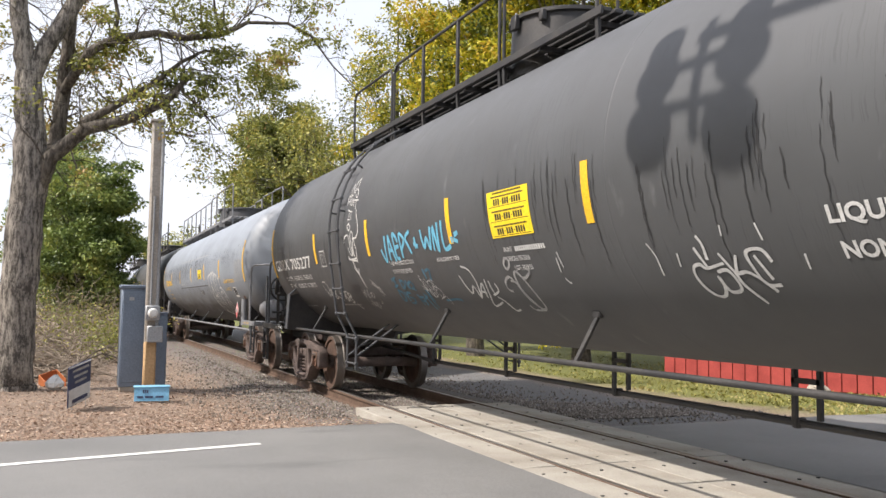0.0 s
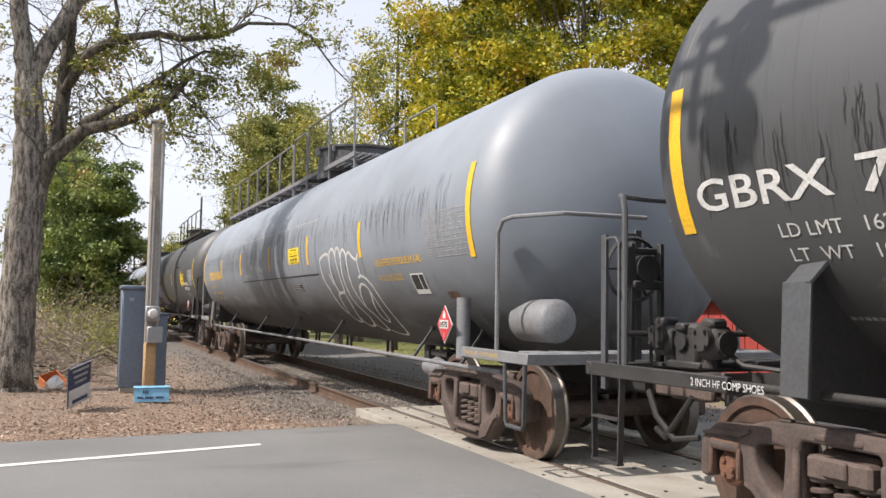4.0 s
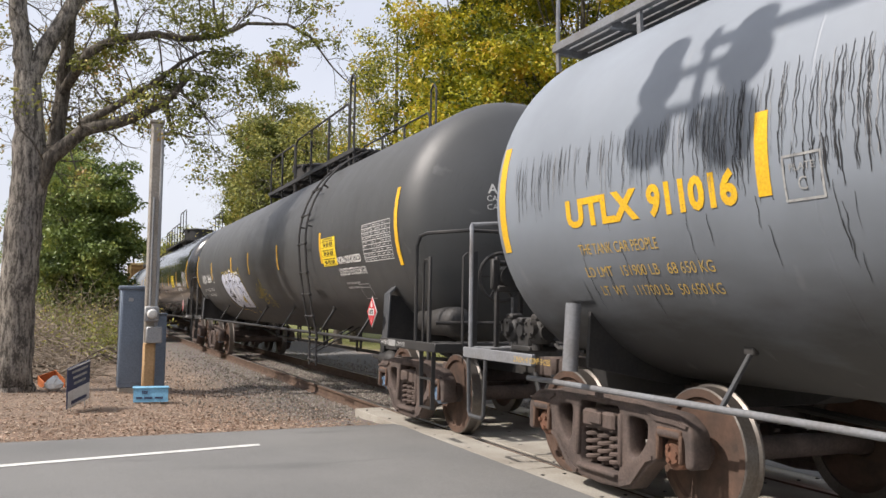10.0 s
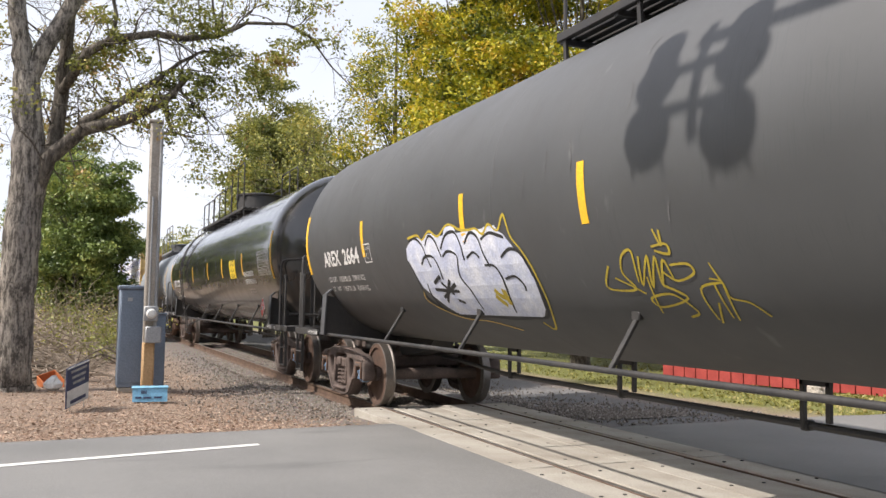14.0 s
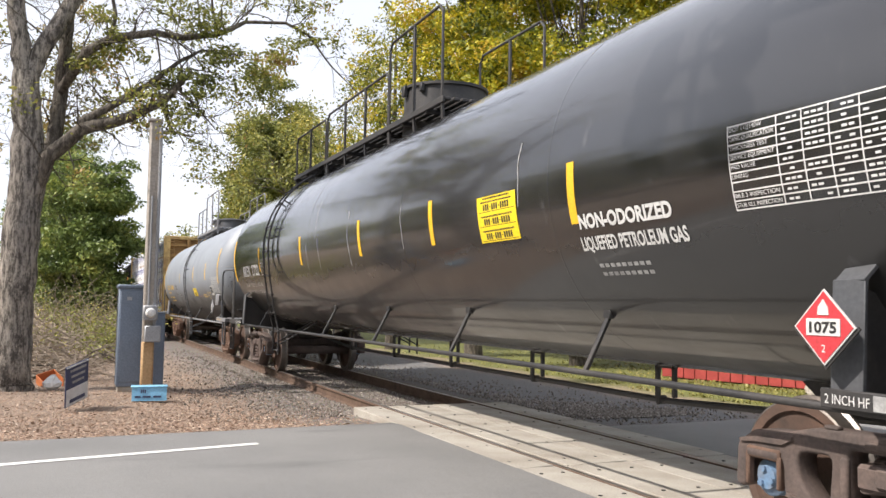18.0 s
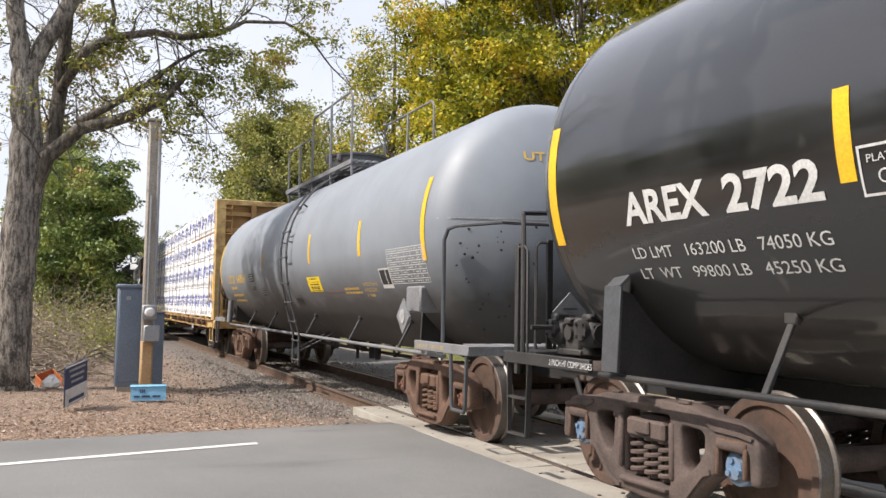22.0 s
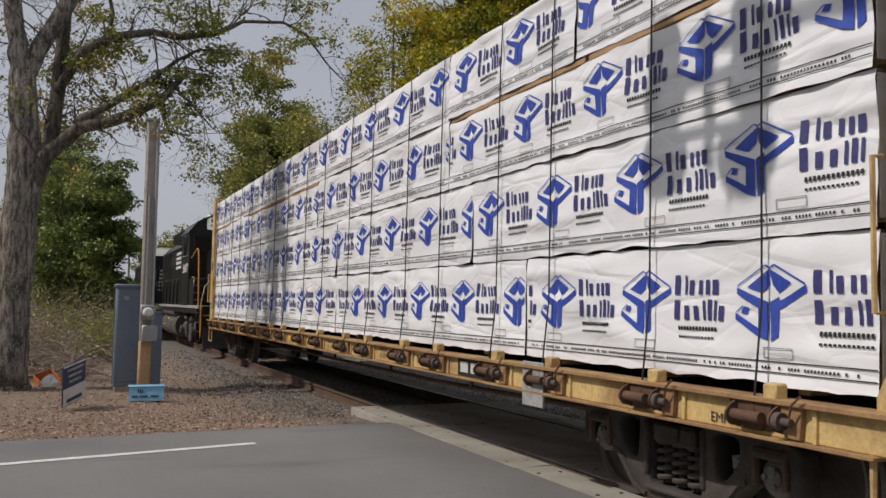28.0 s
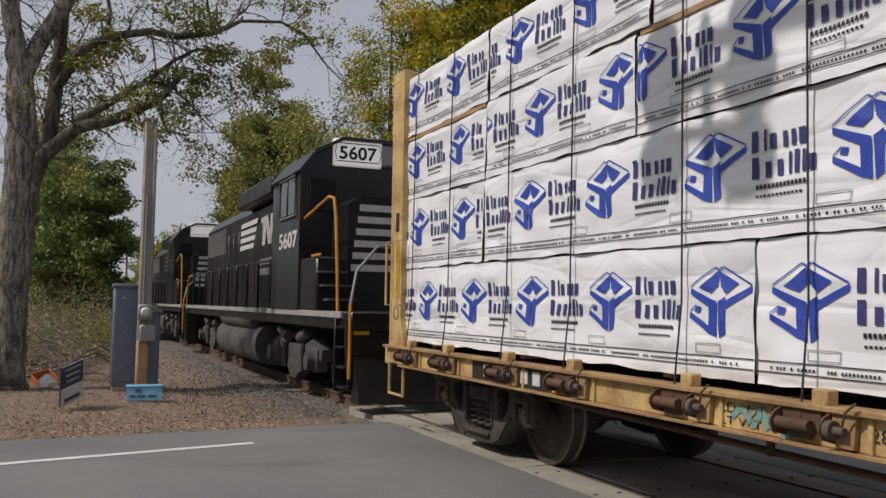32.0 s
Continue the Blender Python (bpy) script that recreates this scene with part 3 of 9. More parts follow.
def letters(name, body, height, put, mat, parent, width=None, bold=0.0, label=""):
    """Writing laid on a surface: put(x, y) gives the place of a point of the flat letters. Large letters are single parts."""
    co, fs = text_mesh(body, height, bold)
    if not co:
        return None
    x0 = min(p[0] for p in co)
    k = width / (max(p[0] for p in co) - x0) if width else 1.0
    if height > 0.14:
        for c, f in loose_pieces(co, fs):
            ob = part("letter", Shape().add([put((p[0] - x0) * k, p[1]) for p in c], f), mat, parent, label, smooth=0)
        return ob
    s = Shape()
    s.add([put((p[0] - x0) * k, p[1]) for p in co], fs)
    return tagged(part(name, s, mat, parent, label, smooth=0), kind="stuff")


def on_tank(x0, z0, R, zc, lift=0.008, side=-1):
    """A chart of the tank's flank: right along the tank seen from the camera's side, and up round it."""
    f0 = math.asin(max(-1, min(1, (z0 - zc) / R)))
    lift = 0.002 + 0.28 * lift

    def put(x, y):
        f = f0 + y / R
        return (x0 - side * x, side * (R + lift) * math.cos(f), zc + (R + lift) * math.sin(f))
    return put


def patch(shape, put, x0, y0, x1, y1, n=6):
    """A rectangle bent round a surface."""
    vs = [put(x, y0 + (y1 - y0) * i / n) for i in range(n + 1) for x in (x0, x1)]
    return shape.add(vs, [(2 * i, 2 * i + 1, 2 * i + 3, 2 * i + 2) for i in range(n)])


def stroke(shape, put, pts, w, lift=0.0):
    """A painted line of width w through points on a surface, rounded by a spline."""
    P = [Vector((p[0], p[1])) for p in pts]
    Q = []
    for i in range(len(P) - 1):
        a, b, c, d = P[max(i - 1, 0)], P[i], P[i + 1], P[min(i + 2, len(P) - 1)]
        for k in range(6):
            t = k / 6
            Q.append(0.5 * ((2 * b) + (c - a) * t + (2 * a - 5 * b + 4 * c - d) * t * t + (3 * b - a - 3 * c + d) * t ** 3))
    Q.append(P[-1])
    vs, n = [], len(Q)
    for i, p in enumerate(Q):
        t = (Q[min(i + 1, n - 1)] - Q[max(i - 1, 0)]).normalized()
        o = Vector((-t.y, t.x)) * w / 2 * (0.95 + 0.12 * math.sin(i * 0.37 + len(pts)) - 0.35 * max(0.0, abs(2.0 * i / n - 1.0) - 0.8))
        vs += [put(*(p + o)), put(*(p - o))]
    return shape.add(vs, [(2 * i, 2 * i + 1, 2 * i + 3, 2 * i + 2) for i in range(n - 1)])


# ---- the place ----
def ground_height(x, y):
    """Road level at the crossing, a low bank of earth to one side, a shallow dip along the line."""
    h = -0.06
    if x < -10.2:
        side = min(1.0, max(0.0, (-10.2 - x) / 3.0))
        h -= 0.06 * side
        if abs(y) < 1.5:
            h -= 0.045 * side
        if abs(y) > 1.6:
            h -= 0.07 * side * math.exp(-((abs(y) - 2.6) / 0.8) ** 2)
        if y < -5.5:
            h += side * 0.10 * min(6.0, -5.5 - y) * min(1.0, max(0.0, (-15.5 - x) / 4.0))
    h += 0.03 * noise.noise((x * 0.9, y * 0.9, 0.0)) * (0.0 if abs(y) < 1.4 else 1.0)
    return h


def ground():
    def steps(lo, hi, fine_lo, fine_hi, d):
        a = list(np.arange(fine_lo, fine_hi, d))
        k, s = fine_lo, d
        left = []
        while k > lo:
            s *= 1.35
            k -= s
            left.append(max(k, lo))
        k, s, right = a[-1], d, []
        while k < hi:
            s *= 1.35
            k += s
            right.append(min(k, hi))
        return left[::-1] + a + right
    xs, ys = steps(-1500, 1500, -32, 6, 0.3), steps(-1500, 1500, -12, 8, 0.3)
    s = Shape()
    s.v = [(x, y, ground_height(x, y)) for x in xs for y in ys]
    n = len(ys)
    s.f = [(i * n + j, (i + 1) * n + j, (i + 1) * n + j + 1, i * n + j + 1) for i in range(len(xs) - 1) for j in range(n - 1)]
    tagged(part("ground", s, M_GROUND), "brown leaf-strewn earth with a gravelly verge along the line", "ground", kind="structure")


def road():
    rng = random.Random(4)
    for near, y0, y1 in ((True, -60.0, -1.19), (False, 1.16, 60.0)):
        s, n = Shape(), 160
        for i in range(n + 1):
            y = y0 + (y1 - y0) * i / n
            e = -10.25 - 0.12 * (y + 2.0) * (1 if near and y > -8 else 0) * 0.35 + 0.05 * noise.noise((0, y * 1.7, 3)) if near else -9.2 + 0.14 * noise.noise((0, y * 1.3, 5))
            s.v += [(e - 0.05, y, -0.09), (e, y, -0.012), (e + 0.25, y, 0.0), (3.5, y, 0.01), (9.0, y, 0.0), (9.1, y, -0.09)]
        for i in range(n):
            s.f += [(i * 6 + k, i * 6 + k + 1, i * 6 + k + 7, i * 6 + k + 6) for k in range(5)]
        tagged(part("road", s, M_ASPHALT, smooth=60), "worn grey asphalt road up to the crossing panels", "road", kind="structure")
    s, n = Shape(), 70
    for i in range(n + 1):
        y = -18.0 + (18.0 - 3.12) * i / n
        x = -9.07 - (y + 3.12) * 0.2 if y > -5.6 else -8.57 - (y + 5.6) * 0.2
        w = 0.06 + 0.008 * noise.noise((0, y * 6, 9))
        s.v += [(x - w, y, 0.0055), (x + w, y, 0.0055)]
    s.f = [(2 * i, 2 * i + 1, 2 * i + 3, 2 * i + 2) for i in range(n)]
    tagged(part("road_line", s, M_LINE, smooth=0), "white painted edge line that stops short of the track", "road marking", kind="structure")


def track():
    tr = tagged(new("railway_track"), "single standard-gauge track of rusty rails on timber sleepers", "railway track", kind="structure")
    prof = [(-0.07, -0.172), (0.07, -0.172), (0.07, -0.16), (0.012, -0.14), (0.012, -0.045), (0.036, -0.032), (0.036, -0.006), (0.028, 0.0), (-0.028, 0.0), (-0.036, -0.006), (-0.036, -0.032), (-0.012, -0.045), (-0.012, -0.14), (-0.07, -0.16)]
    for y in (-0.755, 0.755):
        s = Shape().plate([(y + a, z) for a, z in prof], -320.0, 60.0, "yz")
        part("rail", s, M_RAIL, tr, "rusty steel rail", smooth=30)
        s = Shape().box((-130, y, 0.0015), (380, 0.05, 0.003))
        part("rail_head", s, M_RAILTOP, tr, "polished running surface", smooth=0)
    rng = random.Random(8)
    tie = Shape().box((0, 0, 0), (0.22, 2.6, 0.17), 0.015).mesh("sleeper", M_TIE)
    for i in range(110):
        x = -12.25 - 0.52 * i
        part("sleeper", tie, None, tr, at=pose(x + rng.uniform(-0.03, 0.03), rng.uniform(-0.05, 0.05), -0.258 + rng.uniform(-0.01, 0.01), 0, 0, rng.uniform(-1.2, 1.2)))
        if i < 60:
            for y in (-0.755, 0.755):
                part("tie_plate", PLATE, None, tr, at=(x, y, -0.173))
    far = Shape()
    for i in range(300):
        far.box((-12.25 - 0.52 * (110 + i), 0, -0.26), (0.22, 2.6, 0.17))
    tagged(part("far_sleepers", far, M_TIE, tr), kind="stuff")
    # concrete crossing panels
    lengths = [2.45] * 8
    field = Shape().box((0, 0, 0), (2.435, 0.40, 0.2), 0.008).mesh("crossing_panel", M_CONCRETE)
    gauge = Shape().box((0, 0, 0), (2.435, 0.672, 0.2), 0.008).mesh("crossing_panel", M_CONCRETE)
    x = -11.9
    cross = tagged(new("crossing_surface"), "pale concrete panels set level with the rails", "level crossing", kind="structure")
    for L in lengths:
        dz = rng.uniform(-0.006, 0.004)
        for y, me in ((-1.005, field), (1.005, field), (-0.338, gauge), (0.338, gauge)):
            part("crossing_panel", me, None, cross, at=pose(x + L / 2, y, -0.098 + dz + rng.uniform(-0.002, 0.002)))
        x += L
    bolt = Shape().cyl((0, 0, -0.012), (0, 0, 0.0015), 0.017, 8).mesh("lag_bolt", M_SIGNALBLK)
    for i in range(8):
        for y in (-1.12, -0.90, -0.52, -0.17, 0.17, 0.52, 0.90, 1.12):
            for dx in (0.3, 1.22, 2.15):
                part("lag_bolt", bolt, None, cross, at=(-11.9 + 2.45 * i + dx, y, 0.004))
    bed = Shape().box((-2.0, 0, -0.24), (20.0, 2.4, 0.2))
    part("panel_bed", bed, M_RAIL, cross)


PLATE = Shape().box((0, 0, 0), (0.18, 0.36, 0.02), 0.004).mesh("tie_plate", M_RAIL)


def loose_ground():
    rng = np.random.default_rng(3)
    # crushed stone: thickest beside the sleepers
    P = []
    while len(P) < 15000:
        x, y = -11.6 - abs(rng.normal(0, 1)) * 8.0, rng.normal(0, 1.25)
        if -30 < x and abs(y) < 3.3 and not (abs(abs(y) - 0.755) < 0.08):
            P.append((x, y))
    # a loose scatter where the far road frays out
    for _ in range(3200):
        P.append((-10.0 - rng.exponential(1.0), rng.normal(2.4, 0.5)))
    for _ in range(900):
        P.append((-9.0 - rng.exponential(2.6), rng.uniform(1.5, 4.6)))
    s = Shape()
    for x, y in P:
        z = ground_height(x, y) + (0.02 if abs(y) > 1.35 else -0.005)
        r = rng.uniform(0.010, 0.024) * (1.25 if abs(y) < 1.4 else 1.0)
        a = rng.uniform(0, 6.28)
        k = rng.uniform(0.7, 1.3, 6)
        c, d = math.cos(a) * r, math.sin(a) * r
        s.add([(x + c * k[0], y + d * k[0], z), (x - d * k[1], y + c * k[1], z), (x - c * k[2], y - d * k[2], z), (x + d * k[3], y - c * k[3], z), (x, y, z + r * k[4]), (x + 0.3 * c, y, z - r)],
              [(0, 1, 4), (1, 2, 4), (2, 3, 4), (3, 0, 4), (1, 0, 5), (2, 1, 5), (3, 2, 5), (0, 3, 5)])
    me = bpy.data.meshes.new("ballast")
    me.from_pydata(s.v, [], s.f)
    me.materials.append(M_STONE)
    tagged(part("ballast", me, None), "grey-brown crushed stone along the track", "ballast", kind="stuff")
    n = 105000
    x = -10.2 - rng.exponential(4.2, n)
    y = rng.uniform(-9.5, -1.2, n)
    keep = (x > -31) & (rng.uniform(0, 1, n) < np.clip((-1.0 - y) / 1.8, 0.12, 1))
    # some blows out over the frayed edge of the road
    x = np.concatenate([x[keep], -10.2 + np.abs(rng.normal(0, 0.22, 2600))])
    y = np.concatenate([y[keep], rng.uniform(-9.0, -1.7, 2600)])
    pos = np.array([(a, b, ground_height(a, b) + 0.012) for a, b in zip(x, y)])
    pos[:, 2] += rng.uniform(0, 0.014, len(pos))
    litter = leaf_quads(rng, pos, np.where(rng.uniform(0, 1, len(pos)) < 0.14, 0.052, 0.026), 0.9)
    # a third are needles and straws
    thin = rng.uniform(0, 1, len(pos)) < 0.35
    mid = (litter[:, 1] + litter[:, 3]) / 2
    for k in (1, 3):
        litter[thin, k] = mid[thin] + (litter[thin, k] - mid[thin]) * 0.22
    litter[thin] = litter[thin, :1] + (litter[thin] - litter[thin, :1]) * 1.9
    tagged(part("leaf_litter", quads("leaf_litter", litter, M_LITTER), None), "thick brown fallen leaves on the verge", "fallen leaves", kind="stuff")
    n = 6000
    pos = np.stack([-9.0 - rng.exponential(6, n), rng.uniform(5.3, 11.0, n), np.zeros(n)], 1)
    pos[:, 2] = [ground_height(a, b) for a, b, _ in pos]
    q = leaf_quads(rng, pos, 0.09, 0.0)
    q[:, :, 2] = np.maximum(q[:, :, 2], -0.15)
    q[:, 2, 2] = pos[:, 2] + rng.uniform(0.02, 0.06, n)
    tagged(part("grass", quads("grass", q, leaf_mat("grass blades", [(0.0, (0.14, 0.14, 0.03)), (0.6, (0.28, 0.27, 0.07)), (1.0, (0.44, 0.36, 0.15))])), None), "mown yellow-green grass beyond the track", "grass", kind="stuff")


# ---- trees ----
def twig(rng, shape, tips, p, d, length, r, depth, wander, lift):
    n = 4
    pts, rs = [p], [r]
    for i in range(n):
        d = (d + Vector(rng.normal(0, wander, 3)) + Vector((0, 0, lift))).normalized()
        p = p + d * length / n
        pts.append(p)
        rs.append(r * (1 - 0.45 * (i + 1) / n))
        if depth <= 1:
            tips.append((*p, length * 0.5))
    shape.tube(pts, rs, 7 if depth > 2 else 4, caps=False)
    if depth > 0:
        for k in range(3 if depth > 1 else 3):
            side = Vector(rng.normal(0, 1, 3))
            q = pts[-1] if k == 0 else pts[rng.integers(2, n + 1)]
            nd = (d * 0.75 + (side - side.dot(d) * d).normalized() * rng.uniform(0.5, 0.95)).normalized()
            twig(rng, shape, tips, q, nd, length * rng.uniform(0.6, 0.82), rs[-1] * rng.uniform(0.65, 0.9), depth - 1, wander, lift)


def crown(rng, tips, per, size, loose, flat=0.2, droop=0.25):
    t = np.array(tips)
    k = np.repeat(np.arange(len(t)), per)
    pos = t[k, :3] + rng.normal(0, 1, (len(k), 3)) * (t[k, 3:4] * loose)
    return leaf_quads(rng, pos, size, flat, droop)


def clump_leaves(rng, centres, sizes, per, leaf, flat=0.25, droop=0.3):
    """Leaves in uneven clumps: most lie towards the outside of their clump."""
    centres, sizes = np.asarray(centres), np.asarray(sizes)
    k = np.repeat(np.arange(len(centres)), np.maximum(3, (per * (sizes / sizes.mean()) ** 2).astype(int)))
    v = rng.normal(size=(len(k), 3))
    v /= np.linalg.norm(v, axis=1)[:, None] + 1e-9
    pos = centres[k] + v * (sizes[k] * rng.uniform(0.25, 1.1, len(k)) ** 0.6)[:, None] * np.array((1.1, 1.1, 0.55))
    return leaf_quads(rng, pos, leaf, flat, droop)


def leafy_tree(x, y, middle, radii, seed, leaf, label, clumps=220, per=150, size=0.13, clump=0.62, stem=0.24, gaps=-0.12, core=0.35, lean=(0.0, 0.0), name="broadleaf_tree"):
    """A trunk, limbs out to every few clumps, and a crown of leaf clumps in an uneven egg shape with gaps."""
    rng = np.random.default_rng(seed)
    z = ground_height(x, y) - 0.1
    t = tagged(new(name), label, "tree")
    t.location = (x, y, z)
    mid = Vector((lean[0], lean[1], middle - z))
    low = max(0.4, mid.z - radii[2] * 0.9)
    C, S = [], []
    while len(C) < clumps:
        v = rng.normal(size=3)
        v /= np.linalg.norm(v)
        out = 1.0 + 0.38 * noise.noise((v[0] * 2.1 + seed, v[1] * 2.1, v[2] * 2.1))
        p = v * rng.uniform(core, 1.0) ** 0.6 * out * np.array(radii)
        q = (mid.x + p[0], mid.y + p[1], mid.z + p[2])
        if q[2] < 0.5 or noise.noise((q[0] * 0.55 + seed * 3.1, q[1] * 0.55, q[2] * 0.55)) < gaps:
            continue
        C.append(q)
        S.append(clump * rng.uniform(0.55, 1.25))
    trunk = [Vector((0, 0, 0)), Vector((rng.normal(0, 0.06), rng.normal(0, 0.06), low * 0.5)), Vector((mid.x * 0.4, mid.y * 0.4, low)), Vector((mid.x, mid.y, mid.z)), Vector((mid.x * 1.1, mid.y * 1.1, mid.z + radii[2] * 0.7))]
    rs = [stem * 1.3, stem, stem * 0.9, stem * 0.5, stem * 0.12]
    part("trunk", Shape().tube(trunk, rs, 10, caps=False), M_BARK2, t, smooth=60)
    limbs = Shape()
    for i in range(0, len(C), 3):
        q = Vector(C[i])
        f = min(1.0, max(0.0, (q.z - low) / (radii[2] * 2.0)))
        p0 = trunk[2].lerp(trunk[4], f * 0.7)
        p1 = p0.lerp(q, 0.55) + Vector((0, 0, -0.12 * (q - p0).length + 0.2))
        r = stem * 0.24 * (1 - 0.5 * f)
        limbs.tube([p0, p0.lerp(p1, 0.5) + Vector(rng.normal(0, 0.08, 3)), p1, q], [r, r * 0.75, r * 0.5, 0.008], 5, caps=False)
    tagged(part("branch", limbs, M_BARK2, t, smooth=60), kind="stuff")
    part("crown", quads("crown", clump_leaves(rng, C, S, per, size), leaf), None, t)
    return t


def bare_tree(x, y, height, seed, label, spread=0.5, stem=0.16, depth=5, leaf=None, per=0):
    rng = np.random.default_rng(seed)
    t = tagged(new("bare_tree"), label, "tree")
    z = ground_height(x, y) - 0.1
    t.location = (x, y, z)
    s, tips = Shape(), []
    pts = [Vector((0, 0, 0)), Vector((0.05, 0, height * 0.2)), Vector((0.0, 0.1, height * 0.4))]
    s.tube(pts, [stem * 1.2, stem, stem * 0.85], 9, caps=False)
    for k in range(6):
        a = k * 1.05 + rng.uniform(-0.3, 0.3)
        out = spread * rng.uniform(0.4, 1.0)
        twig(rng, s, tips, pts[2] if k < 4 else pts[1].lerp(pts[2], 0.6), Vector((math.cos(a) * out, math.sin(a) * out, 1.0)).normalized(), height * 0.24, stem * 0.5, depth - 1, 0.14, 0.03)
    part("trunk", s, M_BARK2, t, smooth=60)
    if per:
        part("crown", quads("crown", crown(rng, tips, per, 0.13, 0.5), leaf), None, t)
    return t


def near_tree():
    """The roadside tree: two stems, long limbs over the verge, small leaves."""
    rng = np.random.default_rng(21)
    t = tagged(new("roadside_tree"), "rough grey-barked tree with forked stems and thin yellow-green leaves", "tree")
    t.location = (-16.8, -5.9, -0.2)
    o = Vector(t.location)
    limbs = [
        ("stem", [(-16.8, -5.9, -0.3), (-16.8, -5.9, 0.1), (-16.8, -5.87, 1.18), (-16.8, -5.8, 2.57), (-16.8, -5.74, 3.67), (-16.8, -5.81, 4.78), (-16.8, -5.85, 5.48)], (0.46, 0.36, 0.315, 0.30, 0.30, 0.24, 0.22)),
        ("stem", [(-16.8, -5.85, 5.4), (-16.8, -5.99, 6.18), (-16.85, -6.1, 7.0), (-17.0, -6.2, 8.6), (-17.0, -6.1, 10.0)], (0.19, 0.16, 0.15, 0.10, 0.04)),
        ("stem", [(-16.8, -5.83, 5.3), (-16.8, -5.6, 5.92), (-16.8, -5.21, 6.71), (-16.8, -4.95, 7.4), (-16.6, -4.6, 9.0), (-16.6, -4.5, 10.2)], (0.15, 0.15, 0.14, 0.12, 0.08, 0.03)),
        ("limb", [(-17.0, -5.70, 3.0), (-17.15, -5.57, 3.74), (-17.25, -5.36, 4.38), (-17.3, -5.29, 5.12), (-17.3, -5.23, 5.98), (-17.3, -5.2, 7.1), (-17.4, -5.1, 9.2)], (0.18, 0.15, 0.14, 0.13, 0.12, 0.10, 0.03)),
        ("limb", [(-16.75, -5.66, 3.3), (-16.6, -5.42, 3.97), (-16.5, -4.89, 4.5), (-16.4, -4.14, 4.75), (-16.3, -3.56, 5.1), (-16.3, -3.07, 5.7)], (0.14, 0.14, 0.12, 0.10, 0.075, 0.03)),
        ("limb", [(-16.3, -3.6, 5.13), (-16.3, -3.5, 4.87), (-16.3, -3.39, 4.56), (-16.3, -3.03, 4.49)], (0.045, 0.04, 0.03, 0.015)),
        ("limb", [(-16.5, -4.95, 4.6), (-16.4, -4.34, 5.0), (-16.4, -3.82, 5.4), (-16.4, -3.28, 5.9), (-16.4, -2.88, 6.16), (-16.4, -2.14, 6.14)], (0.075, 0.07, 0.05, 0.035, 0.025, 0.012)),
        ("limb", [(-16.4, -4.3, 5.1), (-16.35, -3.96, 5.2), (-16.3, -3.51, 5.2)], (0.05, 0.045, 0.04)),
        ("limb", [(-17.2, -5.28, 5.3), (-16.4, -4.85, 5.9), (-16.4, -4.49, 6.15), (-16.4, -3.72, 6.38), (-16.4, -3.22, 6.35), (-16.4, -2.6, 6.5), (-16.4, -2.08, 6.83)], (0.09, 0.08, 0.08, 0.065, 0.06, 0.05, 0.035)),
        ("limb", [(-16.4, -2.12, 6.81), (-16.2, -1.37, 6.84), (-16.2, -0.92, 6.66), (-16.2, -0.45, 6.11), (-16.2, 0.14, 5.61)], (0.035, 0.03, 0.025, 0.016, 0.008)),
        ("limb", [(-16.4, -2.6, 6.52), (-16.4, -2.72, 6.96), (-16.4, -2.79, 7.6)], (0.03, 0.025, 0.012)),
        ("limb", [(-16.4, -4.5, 6.15), (-16.4, -4.41, 6.6), (-16.4, -4.62, 7.5)], (0.045, 0.035, 0.02)),
        ("limb", [(-16.3, -3.3, 5.36), (-16.3, -2.94, 5.03), (-16.3, -2.62, 4.68)], (0.03, 0.022, 0.01)),
    ]
    tips = []
    for name, pts, rs in limbs:
        s = Shape()
        fine_p, fine_r = [], []
        for i in range(len(pts) - 1):
            for k in range(4):
                f = k / 4
                q = Vector(pts[i]).lerp(Vector(pts[i + 1]), f)
                w = 0.35 * rs[i]
                fine_p.append(q - o + Vector(rng.normal(0, 0.16, 3)) * w)
                fine_r.append((rs[i] * (1 - f) + rs[i + 1] * f) * rng.uniform(0.95, 1.06))
        fine_p.append(Vector(pts[-1]) - o)
        fine_r.append(rs[-1])
        s.tube(fine_p, fine_r, 14 if rs[0] > 0.15 else 8, caps=False)
        for i in range(3, len(fine_p)):
            if fine_r[i] < 0.16 and rng.uniform() < 0.8:
                d = (fine_p[i] - fine_p[i - 1]).normalized()
                nd = (d * 0.6 + Vector(rng.normal(0, 0.8, 3)) + Vector((0, 0, 0.35 if fine_p[i].z < 7 else 0.1))).normalized()
                twig(rng, s, tips, fine_p[i], nd, rng.uniform(0.5, 1.05), max(0.007, min(0.02, fine_r[i] * 0.4)), 2, 0.2, -0.02)
        part(name, s, M_BARK if name == "stem" else M_BARK2, t, smooth=70)
    tips = [q for q in tips if noise.noise((q[0] * 0.9, q[1] * 0.9, q[2] * 0.9)) > 0.17]
    part("crown", quads("crown", crown(rng, tips, 5, 0.08, 0.4, 0.35, 0.45), M_LEAF_NEAR), None, t)
